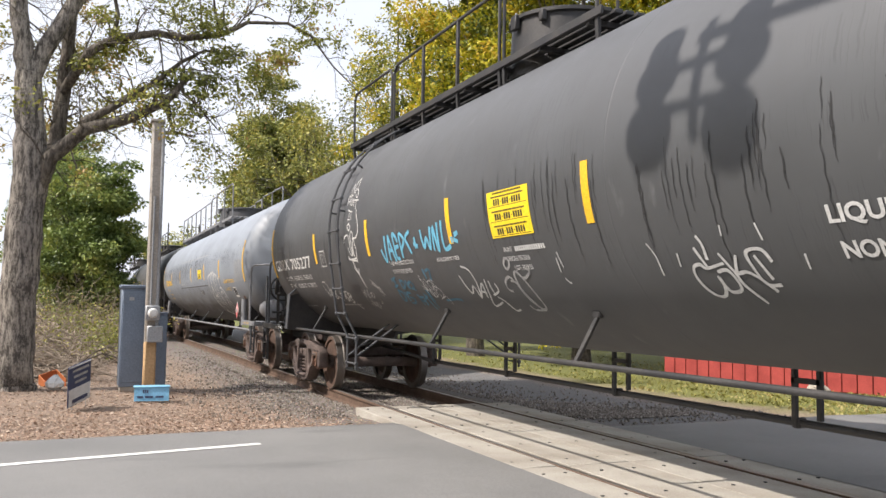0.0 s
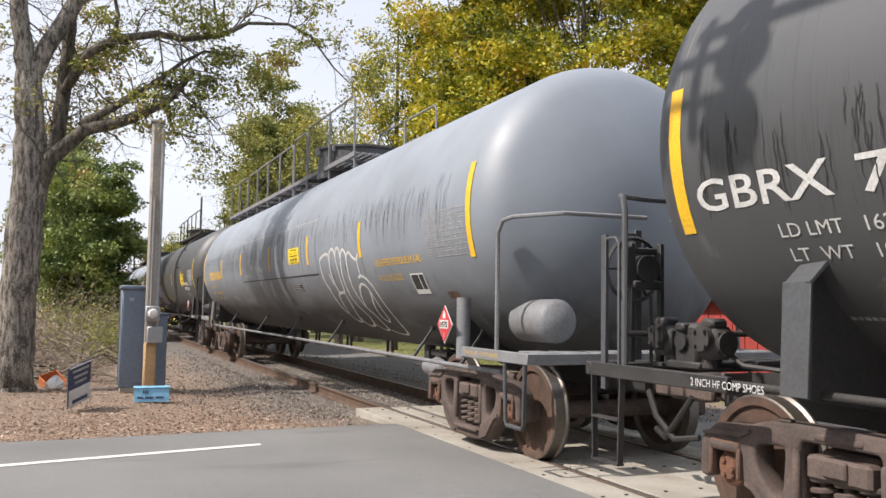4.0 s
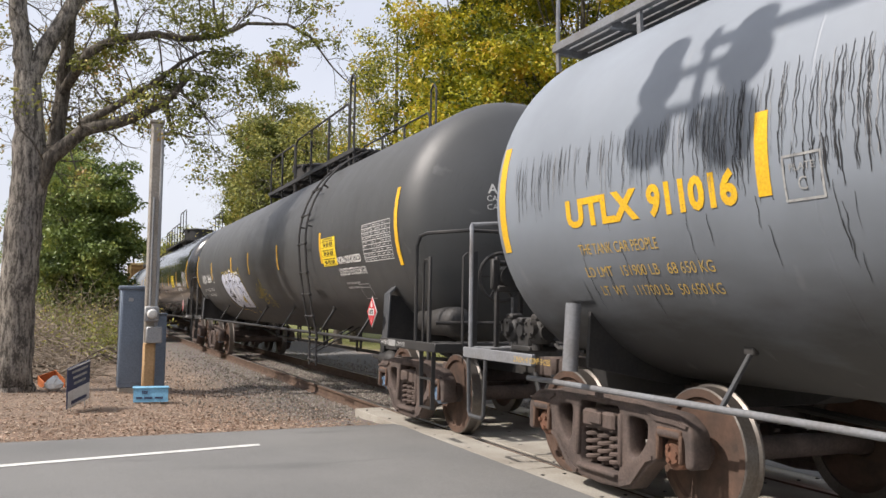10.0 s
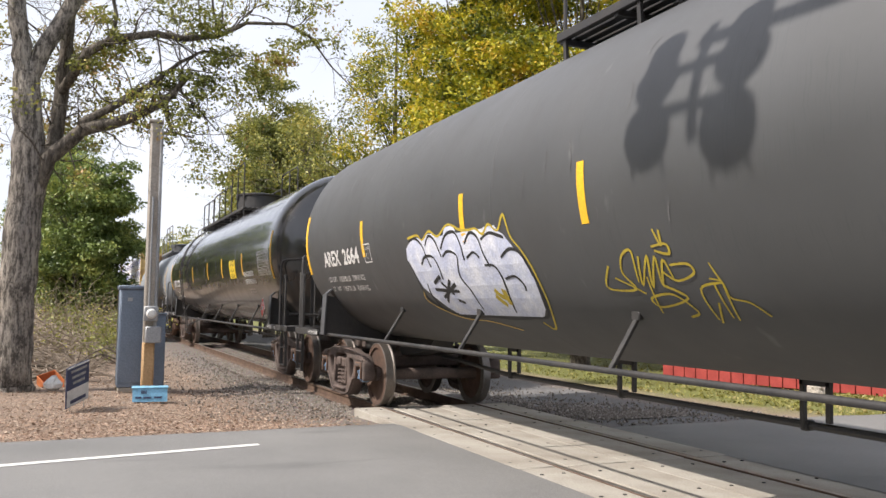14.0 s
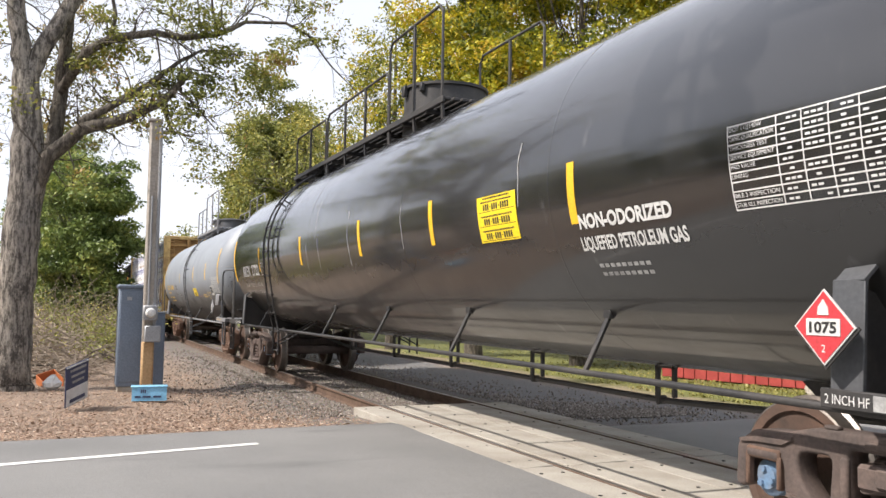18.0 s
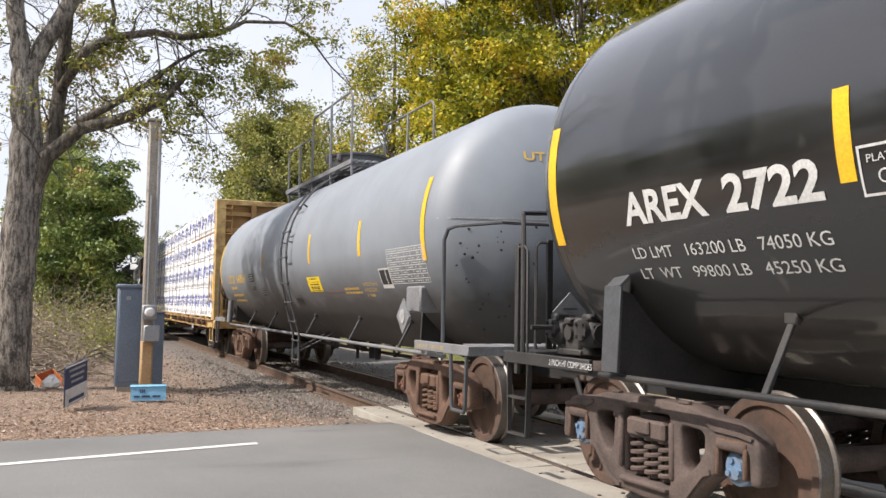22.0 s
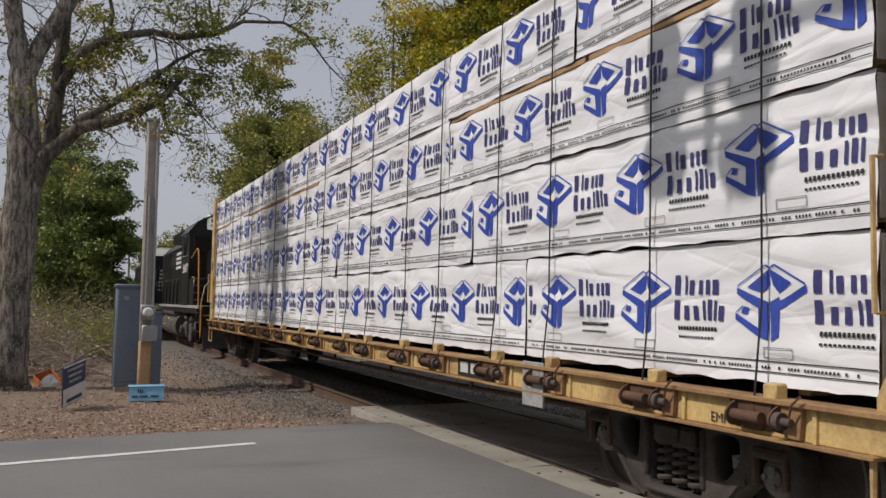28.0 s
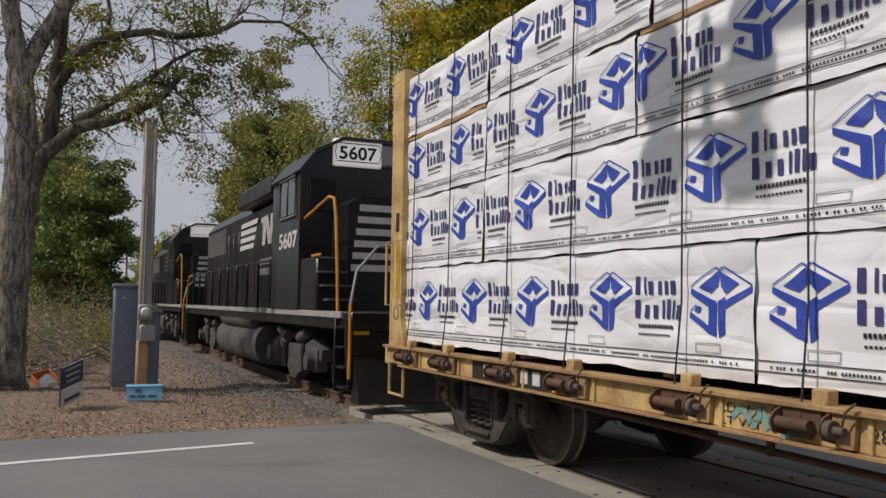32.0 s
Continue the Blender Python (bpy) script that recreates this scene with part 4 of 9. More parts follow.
    # hanging bunches at the limb ends and a browner mass behind the stems: x, y and z from and to, how many, half-width
    for leaf, rows in ((M_LEAF_NEAR, ((-16.4, -2.1, -1.4, 5.7, 6.4, 9, 0.24), (-16.4, -1.3, -0.8, 6.2, 6.8, 4, 0.2), (-16.3, -2.9, -2.2, 5.9, 6.7, 8, 0.26), (-16.3, -3.5, -2.6, 5.1, 5.7, 12, 0.25), (-16.5, -4.6, -3.8, 5.5, 6.2, 6, 0.26), (-16.4, -3.9, -2.6, 6.8, 7.6, 6, 0.26), (-16.6, -5.0, -4.4, 5.6, 7.0, 5, 0.24))),
                       (M_LEAF_RUST, ((-18.7, -5.7, -4.3, 4.4, 7.4, 24, 0.42), (-17.3, -6.9, -6.1, 2.6, 6.8, 6, 0.25)))):
        C, S = [], []
        for x, y0, y1, z0, z1, n, w in rows:
            for _ in range(n):
                C.append((x + rng.uniform(-0.6, 0.6) - o.x, rng.uniform(y0, y1) - o.y, rng.uniform(z0, z1) - o.z))
                S.append(w * rng.uniform(0.5, 1.2))
        part("crown", quads("crown", clump_leaves(rng, C, S, 110, 0.08, 0.3, 0.45), leaf), None, t)
    return t


def shrub(x, y, w, h, seed, leaf, n=1400, label="", size=0.09, stems=26):
    rng = np.random.default_rng(seed)
    t = tagged(new("shrub"), label, "shrub")
    z = ground_height(x, y) - 0.05
    t.location = (x, y, z)
    s, tips = Shape(), []
    for k in range(stems):
        a, out = rng.uniform(0, 6.28), rng.uniform(0.1, 1.0)
        d = Vector((math.cos(a) * out, math.sin(a) * out, rng.uniform(0.5, 1.2))).normalized()
        p0 = Vector((math.cos(a) * out * w * 0.3, math.sin(a) * out * w * 0.3, 0))
        twig(rng, s, tips, p0, d, h * rng.uniform(0.45, 0.8), 0.014, 1, 0.22, -0.03)
    part("brushwood", s, M_STICK, t)
    tips = np.array(tips)
    pos = tips[rng.integers(0, len(tips), n), :3] + rng.normal(0, 0.13, (n, 3))
    pos[:, 2] = np.maximum(pos[:, 2], 0.03)
    part("foliage", quads("foliage", leaf_quads(rng, pos, size, 0.2, 0.1), leaf), None, t)
    return t


def woods():
    near_tree()
    yl, ml, gl = "tall tree with dense yellow-green autumn leaves beyond the track", "olive-green tree with thinning autumn crown", "dense green ivy-clad tree beside the line"
    leafy_tree(-20.5, 8.0, 7.2, (4.0, 4.2, 6.3), 5, M_LEAF_YEL, yl, 380, 300, 0.135, 0.66, 0.24, -0.02, 0.45)
    leafy_tree(-25.0, 6.9, 7.8, (3.4, 3.0, 5.6), 6, M_LEAF_YEL, yl, 250, 260, 0.135, 0.6, 0.24, 0.02, 0.45)
    leafy_tree(-17.0, 12.5, 7.5, (4.2, 4.2, 6.0), 7, M_LEAF_YEL, yl, 280, 240, 0.14, 0.72)
    leafy_tree(-14.5, 19.0, 7.0, (4.5, 4.5, 5.6), 8, M_LEAF_YEL, yl, 200, 160, 0.13, 0.85)
    leafy_tree(-29.0, 13.5, 7.0, (4.0, 4.5, 6.2), 18, M_LEAF_YEL, yl, 220, 190, 0.12, 0.8)
    leafy_tree(-41.2, 3.75, 6.9, (3.2, 2.35, 5.2), 9, M_LEAF_MID, ml, 200, 340, 0.165, 0.74)
    leafy_tree(-36.5, 6.6, 4.8, (2.8, 2.6, 4.0), 17, M_LEAF_MID, ml, 110, 260, 0.16, 0.8)
    leafy_tree(-47.0, 7.5, 5.2, (3.2, 3.0, 4.6), 11, M_LEAF_MID, ml, 130, 220, 0.17, 0.8)
    leafy_tree(-29.5, 5.7, 8.2, (2.2, 1.7, 5.6), 19, M_LEAF_YEL, "slender yellowing tree with a thin crown", 120, 120, 0.125, 0.6, 0.16, 0.0)
    bare_tree(-34.0, 5.0, 10.4, 10, "half-bare grey tree with sparse olive leaves", 0.7, 0.16, 5, M_LEAF_MID, 2)
    bare_tree(-44.0, 3.4, 9.5, 13, "thin leafless grey tree", 0.6, 0.12, 5)
    leafy_tree(-40.0, -4.5, 3.9, (2.2, 2.1, 3.9), 12, M_LEAF_GREEN, gl, 170, 300, 0.17, 0.62, 0.2, -0.3)
    leafy_tree(-58.0, -5.7, 6.6, (3.6, 2.5, 6.0), 23, M_LEAF_GREEN, gl, 190, 320, 0.15, 0.8, 0.22, -0.2)
    leafy_tree(-76.0, -7.0, 7.4, (4.0, 3.0, 6.6), 24, M_LEAF_GREEN, gl, 160, 220, 0.2, 0.95, 0.24, -0.2)
    leafy_tree(-90.0, 4.6, 4.6, (4.2, 2.6, 4.2), 14, M_LEAF_MID, ml, 120, 100, 0.28, 0.9)
    leafy_tree(-120.0, 6.5, 5.0, (5.0, 4.0, 5.0), 15, M_LEAF_MID, ml, 110, 90, 0.36, 1.1)
    leafy_tree(-110.0, -6.5, 4.6, (5.0, 2.6, 4.6), 16, M_LEAF_MID, ml, 110, 90, 0.36, 1.1)
    for i, x in enumerate((-84, -68, -53, -40, -30, -20, -11, -2, 7, 16, 26)):
        leafy_tree(x, -23.0 - 3 * (i % 3), 6.0, (5.8, 4.0, 5.6), 60 + i, M_LEAF_MID, "broad olive tree across the road", 110, 110, 0.4, 1.3)
    shrub(-24.2, -4.35, 1.3, 1.6, 52, M_LEAF_MID, 3000, "low olive-green bush in the roadside brush", 0.075, 22)
    sl = "tangled dry roadside brush with brown stems and olive leaves"
    for i, (x, y, w, h) in enumerate([(-26.5, -5.4, 2.4, 2.2), (-25.0, -6.8, 2.3, 1.6), (-29.5, -4.6, 2.2, 2.0), (-31.0, -5.6, 2.5, 2.6), (-35.0, -4.2, 2.3, 2.2)]):
        shrub(x, y, w, h, 40 + i, M_LEAF_DRY if i % 3 else M_LEAF_MID, 1100 if x < -26 else 450, sl, 0.08, 34 if x < -26 else 60)


def brush_pile():
    """Cut and fallen sticks heaped behind the tree."""
    rng = np.random.default_rng(77)
    for x, y, w, n, h in ((-18.6, -4.9, 1.3, 70, 0.35), (-20.2, -5.5, 1.6, 110, 0.8), (-22.0, -4.9, 1.6, 110, 0.9), (-20.8, -6.6, 1.8, 110, 0.9), (-23.6, -5.9, 1.8, 110, 1.2)):
        t = tagged(new("brush_pile"), "tangled heap of dry grey-brown sticks on the verge", "brush", "heaps of brush")
        z = ground_height(x, y)
        t.location = (x, y, z)
        s = Shape()
        for _ in range(n):
            a, q = rng.uniform(0, 6.28), np.abs(rng.normal(0, 0.5))
            p = Vector((math.cos(a) * q * w, math.sin(a) * q * w, rng.uniform(0.0, h) * max(0.05, 1 - q * 0.8)))
            b = rng.uniform(0, 6.28)
            d = Vector((math.cos(b), math.sin(b), rng.normal(0, 0.35)))
            L, r = rng.uniform(0.4, 1.5), rng.uniform(0.004, 0.013)
            pts = [p + d * (L * f) + Vector(rng.normal(0, 0.03, 3)) for f in (-0.5, -0.17, 0.17, 0.5)]
            pts = [Vector((v.x, v.y, max(v.z, 0.01))) for v in pts]
            s.tube(pts, [r, r * 0.9, r * 0.7, r * 0.4], 5, caps=False)
        tagged(part("stick", s, M_STICK, t), kind="stuff")


def distance():
    t = tagged(new("storage_tank"), "white rounded tank half hidden by brush beside the line", "tank")
    t.location = (-60.0, -3.05, ground_height(-60, -3.05))
    part("shell", Shape().lathe([(-1.2, 0.02), (-1.1, 0.28), (-0.9, 0.41), (0.9, 0.41), (1.1, 0.28), (1.2, 0.02)], (0, 0, 2.05), "x", 24), M_WHITE, t)
    for x in (-0.7, 0.7):
        part("leg", Shape().box((x, 0, 0.85), (0.12, 0.6, 1.75), 0.01), M_BLACK, t)
    for x, y, h in ((-150.0, 4.1, 8.4), (-190.0, 3.6, 9.6)):
        t = tagged(new("utility_pole"), "distant wooden utility pole with a cross-arm", "pole", "distant poles")
        t.location = (x, y, -0.1)
        part("shaft", Shape().cyl((0, 0, 0), (0, 0, h), 0.15, 8), M_BARK2, t)
        part("cross_arm", Shape().box((0, 0, h - 0.7), (0.14, 1.9, 0.14), 0.01), M_BARK2, t)
    for i, (x, y, w) in enumerate(((-165.0, 6.0, 4.4), (-180.0, -1.5, 4.8), (-175.0, 12.0, 5.5))):
        leafy_tree(x, y, w * 0.62, (6.0, 5.0, w * 0.75), 80 + i, M_LEAF_GREEN, "distant green tree along the line", 80, 70, 0.5, 1.3)


# ---- roadside things ----
def utility_pole():
    t = tagged(new("utility_pole"), "weathered wooden pole with a meter box and grey conduit", "pole")
    t.location = (-15.8, -3.69, -0.12)
    part("shaft", Shape().box((0, -0.02, 2.35), (0.19, 0.19, 4.75), 0.03), M_POLE, t)
    part("lower_shaft", Shape().box((0.006, -0.02, 0.45), (0.20, 0.20, 0.9), 0.03), M_POLEFRESH, t, "bare yellowish lower end of the pole")
    part("conduit", Shape().tube([(0.12, 0.07, 0.9), (0.12, 0.07, 4.6)], 0.03, 10), M_CONDUIT, t)
    part("conduit", Shape().tube([(0.13, -0.04, 1.4), (0.13, -0.04, 3.4)], 0.018, 8), M_CONDUIT, t)
    part("meter_box", Shape().box((0.17, -0.01, 1.38), (0.16, 0.24, 0.26), 0.02), M_CONDUIT, t)
    part("meter_glass", Shape().lathe([(0, 0.085), (0.05, 0.085), (0.09, 0.06), (0.10, 0.0)], (0.25, -0.01, 1.38), "x", 18), M_WHITE, t, "round glass electricity meter")
    part("switch_box", Shape().box((0.16, 0.04, 1.02), (0.15, 0.26, 0.28), 0.015), M_CONDUIT, t)
    part("cap", Shape().box((0, -0.02, 4.74), (0.24, 0.24, 0.05), 0.01), M_POLE, t)
    part("bracket", Shape().box((0.02, 0.06, 4.55), (0.1, 0.3, 0.06), 0.01), M_POLE, t)


def cabinets():
    t = tagged(new("signal_cabinet"), "tall blue-grey steel signal cabinet with a vented cap", "cabinet")
    t.location = (-16.45, -3.93, -0.16)
    part("body", Shape().box((0, 0, 0.98), (0.6, 0.50, 1.72), 0.012), M_CABINET, t)
    part("cap", Shape().box((0, 0, 1.87), (0.66, 0.55, 0.07), 0.015), M_CABINET, t)
    part("door", Shape().box((0.306, 0, 1.0), (0.018, 0.45, 1.6), 0.006), M_CABINET, t)
    part("handle", Shape().box((0.325, 0.16, 1.0), (0.03, 0.03, 0.16), 0.006), M_CONDUIT, t)
    part("plate", Shape().box((0.318, -0.08, 1.66), (0.008, 0.08, 0.06), 0.002), M_CONDUIT, t)
    part("plinth", Shape().box((0, 0, 0.06), (0.56, 0.46, 0.12), 0.01), M_CONCRETE, t)
    t = tagged(new("meter_cabinet"), "low blue-grey steel cabinet behind the wooden pole", "cabinet")
    t.location = (-16.45, -3.52, -0.16)
    part("body", Shape().box((0, 0, 0.72), (0.4, 0.27, 1.36), 0.012), M_CABINET, t)
    part("door", Shape().box((0.206, 0, 0.72), (0.016, 0.23, 1.26), 0.006), M_CABINET, t)
    part("cap", Shape().box((0, 0, 1.41), (0.44, 0.30, 0.03), 0.01), M_CABINET, t)
    t = tagged(new("address_box"), "light blue plastic box with a dark address lying on the ground", "box")
    t.location = (-14.5, -3.76, -0.1)
    t.rotation_euler = (0, 0, radians(-4))
    part("body", Shape().plate([(-0.16, 0.0), (0.16, 0.0), (0.12, 0.21), (-0.12, 0.21)], -0.26, 0.26), M_BLUEBOX, t)
    part("rim", Shape().box((0, 0, 0.215), (0.27, 0.55, 0.02), 0.008), M_BLUEBOX, t)
    s = Shape()
    for k in range(3):
        s.box((0.152 - 0.036 * 0.5, -0.12 + 0.03 * k, 0.15), (0.012, 0.02, 0.05), 0, Matrix.Rotation(radians(-11), 3, "Y"))
    part("writing", s, M_SIGNDARK, t, "dark painted bar")
    for k, (y, w) in enumerate(((-0.17, 0.09), (-0.04, 0.12), (0.12, 0.12))):
        part("writing", Shape().box((0.149, y, 0.065), (0.012, w, 0.03), 0, Matrix.Rotation(radians(-11), 3, "Y")), M_SIGNDARK, t, "dark painted bar")
    t = tagged(new("yard_sign"), "leaning dark blue and white yard sign on wire legs", "sign")
    t.location = (-13.6, -4.83, -0.08)
    t.rotation_euler = (radians(9), radians(4), radians(62))
    part("board", Shape().box((0, 0, 0.36), (0.018, 0.62, 0.58), 0.003), M_SIGNDARK, t)
    part("lower_band", Shape().box((0.012, 0, 0.20), (0.006, 0.6, 0.24), 0.001), M_WHITE, t, "white lower band")
    for k in range(3):
        part("writing", Shape().box((0.012, 0.02, 0.57 - 0.085 * k), (0.006, 0.44 - 0.06 * k, 0.034)), M_FADED, t, "pale printed bar")
    part("writing", Shape().box((0.017, 0.0, 0.14), (0.004, 0.42, 0.05)), M_SIGNDARK, t, "dark printed bar")
    part("border", Shape().box((0.012, 0, 0.635), (0.006, 0.6, 0.018)), M_WHITE, t)
    for y in (-0.2, 0.2):
        part("wire_leg", Shape().cyl((0, y, -0.06), (0, y, 0.15), 0.005, 6), M_CONDUIT, t)
    t = tagged(new("overturned_bucket"), "broken orange plastic crate tipped over in the leaves", "crate")
    t.location = (-17.6, -5.25, -0.12)
    t.rotation_euler = (radians(18), radians(28), radians(35))
    s = Shape()
    for y in (-0.165, 0.165):
        s.box((0, y, 0.10), (0.34, 0.012, 0.20), 0.003)
    s.box((-0.17, 0, 0.10), (0.012, 0.342, 0.20), 0.003)
    s.box((0, 0, 0.01), (0.342, 0.342, 0.014), 0.003)
    part("shell", s, M_ORANGE, t)
    t = tagged(new("crumpled_bag"), "small crumpled white bag on the leaves", "litter")
    t.location = (-16.6, -5.2, -0.1)
    rng = random.Random(3)
    s = Shape().lathe([(0.0, 0.05), (0.05, 0.13), (0.12, 0.14), (0.2, 0.07), (0.26, 0.02)], (0, 0, 0), "z", 11)
    s.v = [(x + rng.uniform(-0.03, 0.03), y + rng.uniform(-0.03, 0.03), z) for x, y, z in s.v]
    part("bag", s, M_WHITE, t, smooth=0)
    rng = np.random.default_rng(5)
    for i in range(9):
        t = tagged(new("fallen_branch"), "grey fallen branch lying among the leaves", "branch", "branches on the verge")
        x, y = -17.0 - rng.uniform(0, 3.5), -4.6 - rng.uniform(0, 2.6)
        t.location = (x, y, ground_height(x, y) + 0.05)
        s, tips = Shape(), []
        d = Vector((rng.normal(0, 0.7), rng.normal(0, 1), rng.uniform(0.0, 0.16))).normalized()
        twig(rng, s, tips, Vector((0, 0, 0)), d, rng.uniform(0.9, 2.0), rng.uniform(0.02, 0.045), 2, 0.14, -0.03)
        s.v = [(a, b, max(c, -0.05)) for a, b, c in s.v]
        tagged(part("branch", s, M_BARK2, t), kind="stuff")


def crossing_signal():
    """The cantilever over the road that throws its shadow on the passing cars; it stands beside the camera, out of view."""
    t = tagged(new("crossing_signal"), "cantilevered crossing signal with paired black round lamps", "crossing signal")
    t.location = (2.6, -4.0, 0.0)
    part("mast", Shape().cyl((0, 0, 0), (0, 0, 6.5), 0.14, 18), M_SIGNALALU, t)
    part("arm", Shape().tube([(0, 0, 5.80), (-3.0, 0, 5.86), (-5.9, 0, 5.89), (-6.5, 0, 5.93), (-7.05, 0, 6.0)], 0.055, 12), M_SIGNALALU, t)
    # one pair of lamps looks up the road, the other down it
    for x, z, way in ((-7.40, 5.27, -1), (-6.63, 5.18, -1), (-7.38, 5.70, 1), (-6.58, 5.66, 1)):
        part("lamp_target", Shape().cyl((x, 0.0, z), (x, 0.03, z), 0.245 if way < 0 else 0.225, 28), M_SIGNALBLK, t)
        arc = [radians(12 * k) for k in range(16)]
        rim = [(x + 0.17 * math.cos(q), z + 0.17 * math.sin(q)) for q in arc] + [(x + 0.16 * math.cos(q), z + 0.16 * math.sin(q)) for q in reversed(arc)]
        part("lamp_hood", Shape().plate(rim, 0.0, 0.29 * way if way < 0 else 0.36), M_SIGNALBLK, t)
        part("lamp_case", Shape().cyl((x, 0.0, z), (x, -0.09 * way, z), 0.15, 20), M_SIGNALBLK, t)
    part("drop_pipe", Shape().cyl((-6.97, 0, 6.12), (-6.94, 0, 5.19), 0.05, 12), M_SIGNALALU, t)
    part("cross_pipe", Shape().cyl((-7.4, 0, 5.43), (-6.6, 0, 5.38), 0.035, 10), M_SIGNALALU, t)
    part("cross_pipe", Shape().cyl((-7.38, 0, 5.76), (-6.58, 0, 5.72), 0.04, 10), M_SIGNALALU, t)
    part("base", Shape().box((0, 0, 0.1), (0.6, 0.6, 0.2), 0.03), M_CONCRETE, t)


def far_side():
    t = tagged(new("red_barn"), "low red board-clad building on the grass beyond the track", "building")
    t.location = (-13.3, 8.5, -0.1)
    t.rotation_euler = (0, 0, radians(15))
    part("wall", Shape().box((0, 1.6, 0.9), (6.6, 3.0, 1.8), 0.02), M_BRICK, t)
    rng = random.Random(7)
    for i in range(22):
        part("board", Shape().box((-3.15 + 0.3 * i, 0.07, 0.9), (0.285, 0.04, 1.8 + rng.uniform(-0.02, 0.0)), 0.006), M_BRICK, t)
    part("roof", Shape().plate([(-0.25, 1.8), (3.3, 1.8), (1.6, 2.5)], -3.5, 3.5, "yz"), M_CONDUIT, t)
    t = tagged(new("boulder"), "pale lumpy boulder at the edge of the grass", "rock")
    t.location = (-11.7, 7.4, -0.1)
    s = Shape()
    bm = bmesh.new()
    bmesh.ops.create_icosphere(bm, subdivisions=3, radius=0.17)
    for v in bm.verts:
        v.co *= 1 + 0.5 * noise.noise(v.co * 7)
        v.co.z = max(v.co.z * 1.1, -0.1) + 0.1
    me = bpy.data.meshes.new("boulder")
    bm.to_mesh(me)
    bm.free()
    me.materials.append(M_ROCK)
    part("rock", me, None, t)


ground()
road()
track()
woods()
brush_pile()
distance()
utility_pole()
cabinets()
crossing_signal()
far_side()
loose_ground()

from mathutils.geometry import tessellate_polygon


# ---- the train: its advance along the line in metres, second by second ----
ADVANCE = [-0.38, 2.47, 5.43, 8.51, 11.58, 14.61, 17.66, 20.76, 23.89, 27.15, 30.39, 33.67, 37.07, 40.33, 43.69, 47.09, 50.54,
           53.98, 57.44, 61.04, 64.53, 68.15, 71.73, 75.24, 78.71, 82.33, 85.75, 89.31, 92.86, 96.43, 99.96, 103.53, 107.13]
MOVERS, ROLLERS = [], []


def gone(t):
    return float(np.interp(t, range(33), ADVANCE))


def vehicle(name, u, label, category):
    """A thing of the train that starts at u along the line."""
    v = tagged(new(name), label, category)
    v.location = (u + ADVANCE[0], 0, 0)
    MOVERS.append((v, u, 0.0, 0.0))
    return v


# wheelset and truck meshes, shared by all cars
def wheel_mesh(r, mat):
    s = Shape()
    s.lathe([(0.02, 0.10), (0.0, r - 0.085), (-0.025, r - 0.07), (-0.027, r - 0.014), (-0.02, r - 0.004)], (0, 0, 0), "y", 40, False)
    s.lathe([(0.02, 0.10), (0.055, 0.12), (0.05, r - 0.12), (0.10, r - 0.07)], (0, 0, 0), "y", 40, False)
    s.lathe([(-0.03, 0.0), (-0.03, 0.09), (0.02, 0.10)], (0, 0, 0), "y", 24, False)
    return s.mesh("wheel_disc", mat, 35)


def tread_mesh(r):
    s = Shape().lathe([(-0.0265, r - 0.013), (-0.02, r), (0.08, r + 0.002), (0.095, r + 0.022), (0.112, r + 0.022), (0.115, r - 0.07)], (0, 0, 0), "y", 48, False)
    return s.mesh("tread", M_TREAD, 35)


R_WHEEL = 0.457
WHEEL, TREAD = wheel_mesh(R_WHEEL, M_WHEEL), tread_mesh(R_WHEEL)
WHEEL_DARK = wheel_mesh(R_WHEEL, M_TRUCK3)
AXLE = Shape().lathe([(-1.0, 0.07), (-0.86, 0.075), (-0.84, 0.1), (-0.7, 0.1), (-0.6, 0.085), (0.6, 0.085), (0.7, 0.1), (0.84, 0.1), (0.86, 0.075), (1.0, 0.07)], (0, 0, 0), "y", 16).mesh("axle", M_TRUCK)


def cap_mesh(mat):
    s = Shape().lathe([(0.0, 0.11), (-0.02, 0.115), (-0.10, 0.115), (-0.115, 0.10), (-0.12, 0.075), (-0.14, 0.07), (-0.142, 0.0)], (0, 0, 0), "y", 22, False)
    for k in range(3):
        a = 2.094 * k
        s.cyl((0.052 * math.cos(a), -0.135, 0.052 * math.sin(a)), (0.052 * math.cos(a), -0.158, 0.052 * math.sin(a)), 0.02, 6)
    return s.mesh("bearing_cap", mat, 35)


CAPS = {"blue": cap_mesh(M_CAPBLUE), "grey": cap_mesh(M_CAPGREY), "rust": cap_mesh(M_CAPRUST)}


def rounded(pts, r, n=4):
    """An outline whose corners are rounded off by r."""
    P, out = [Vector(p) for p in pts], []
    for i, p in enumerate(P):
        a, b = P[i - 1] - p, P[(i + 1) % len(P)] - p
        a, b = p + a.normalized() * min(r, a.length * 0.45), p + b.normalized() * min(r, b.length * 0.45)
        out += [tuple(a.lerp(p, k / n).lerp(p.lerp(b, k / n), k / n)) for k in range(n + 1)]
    return out


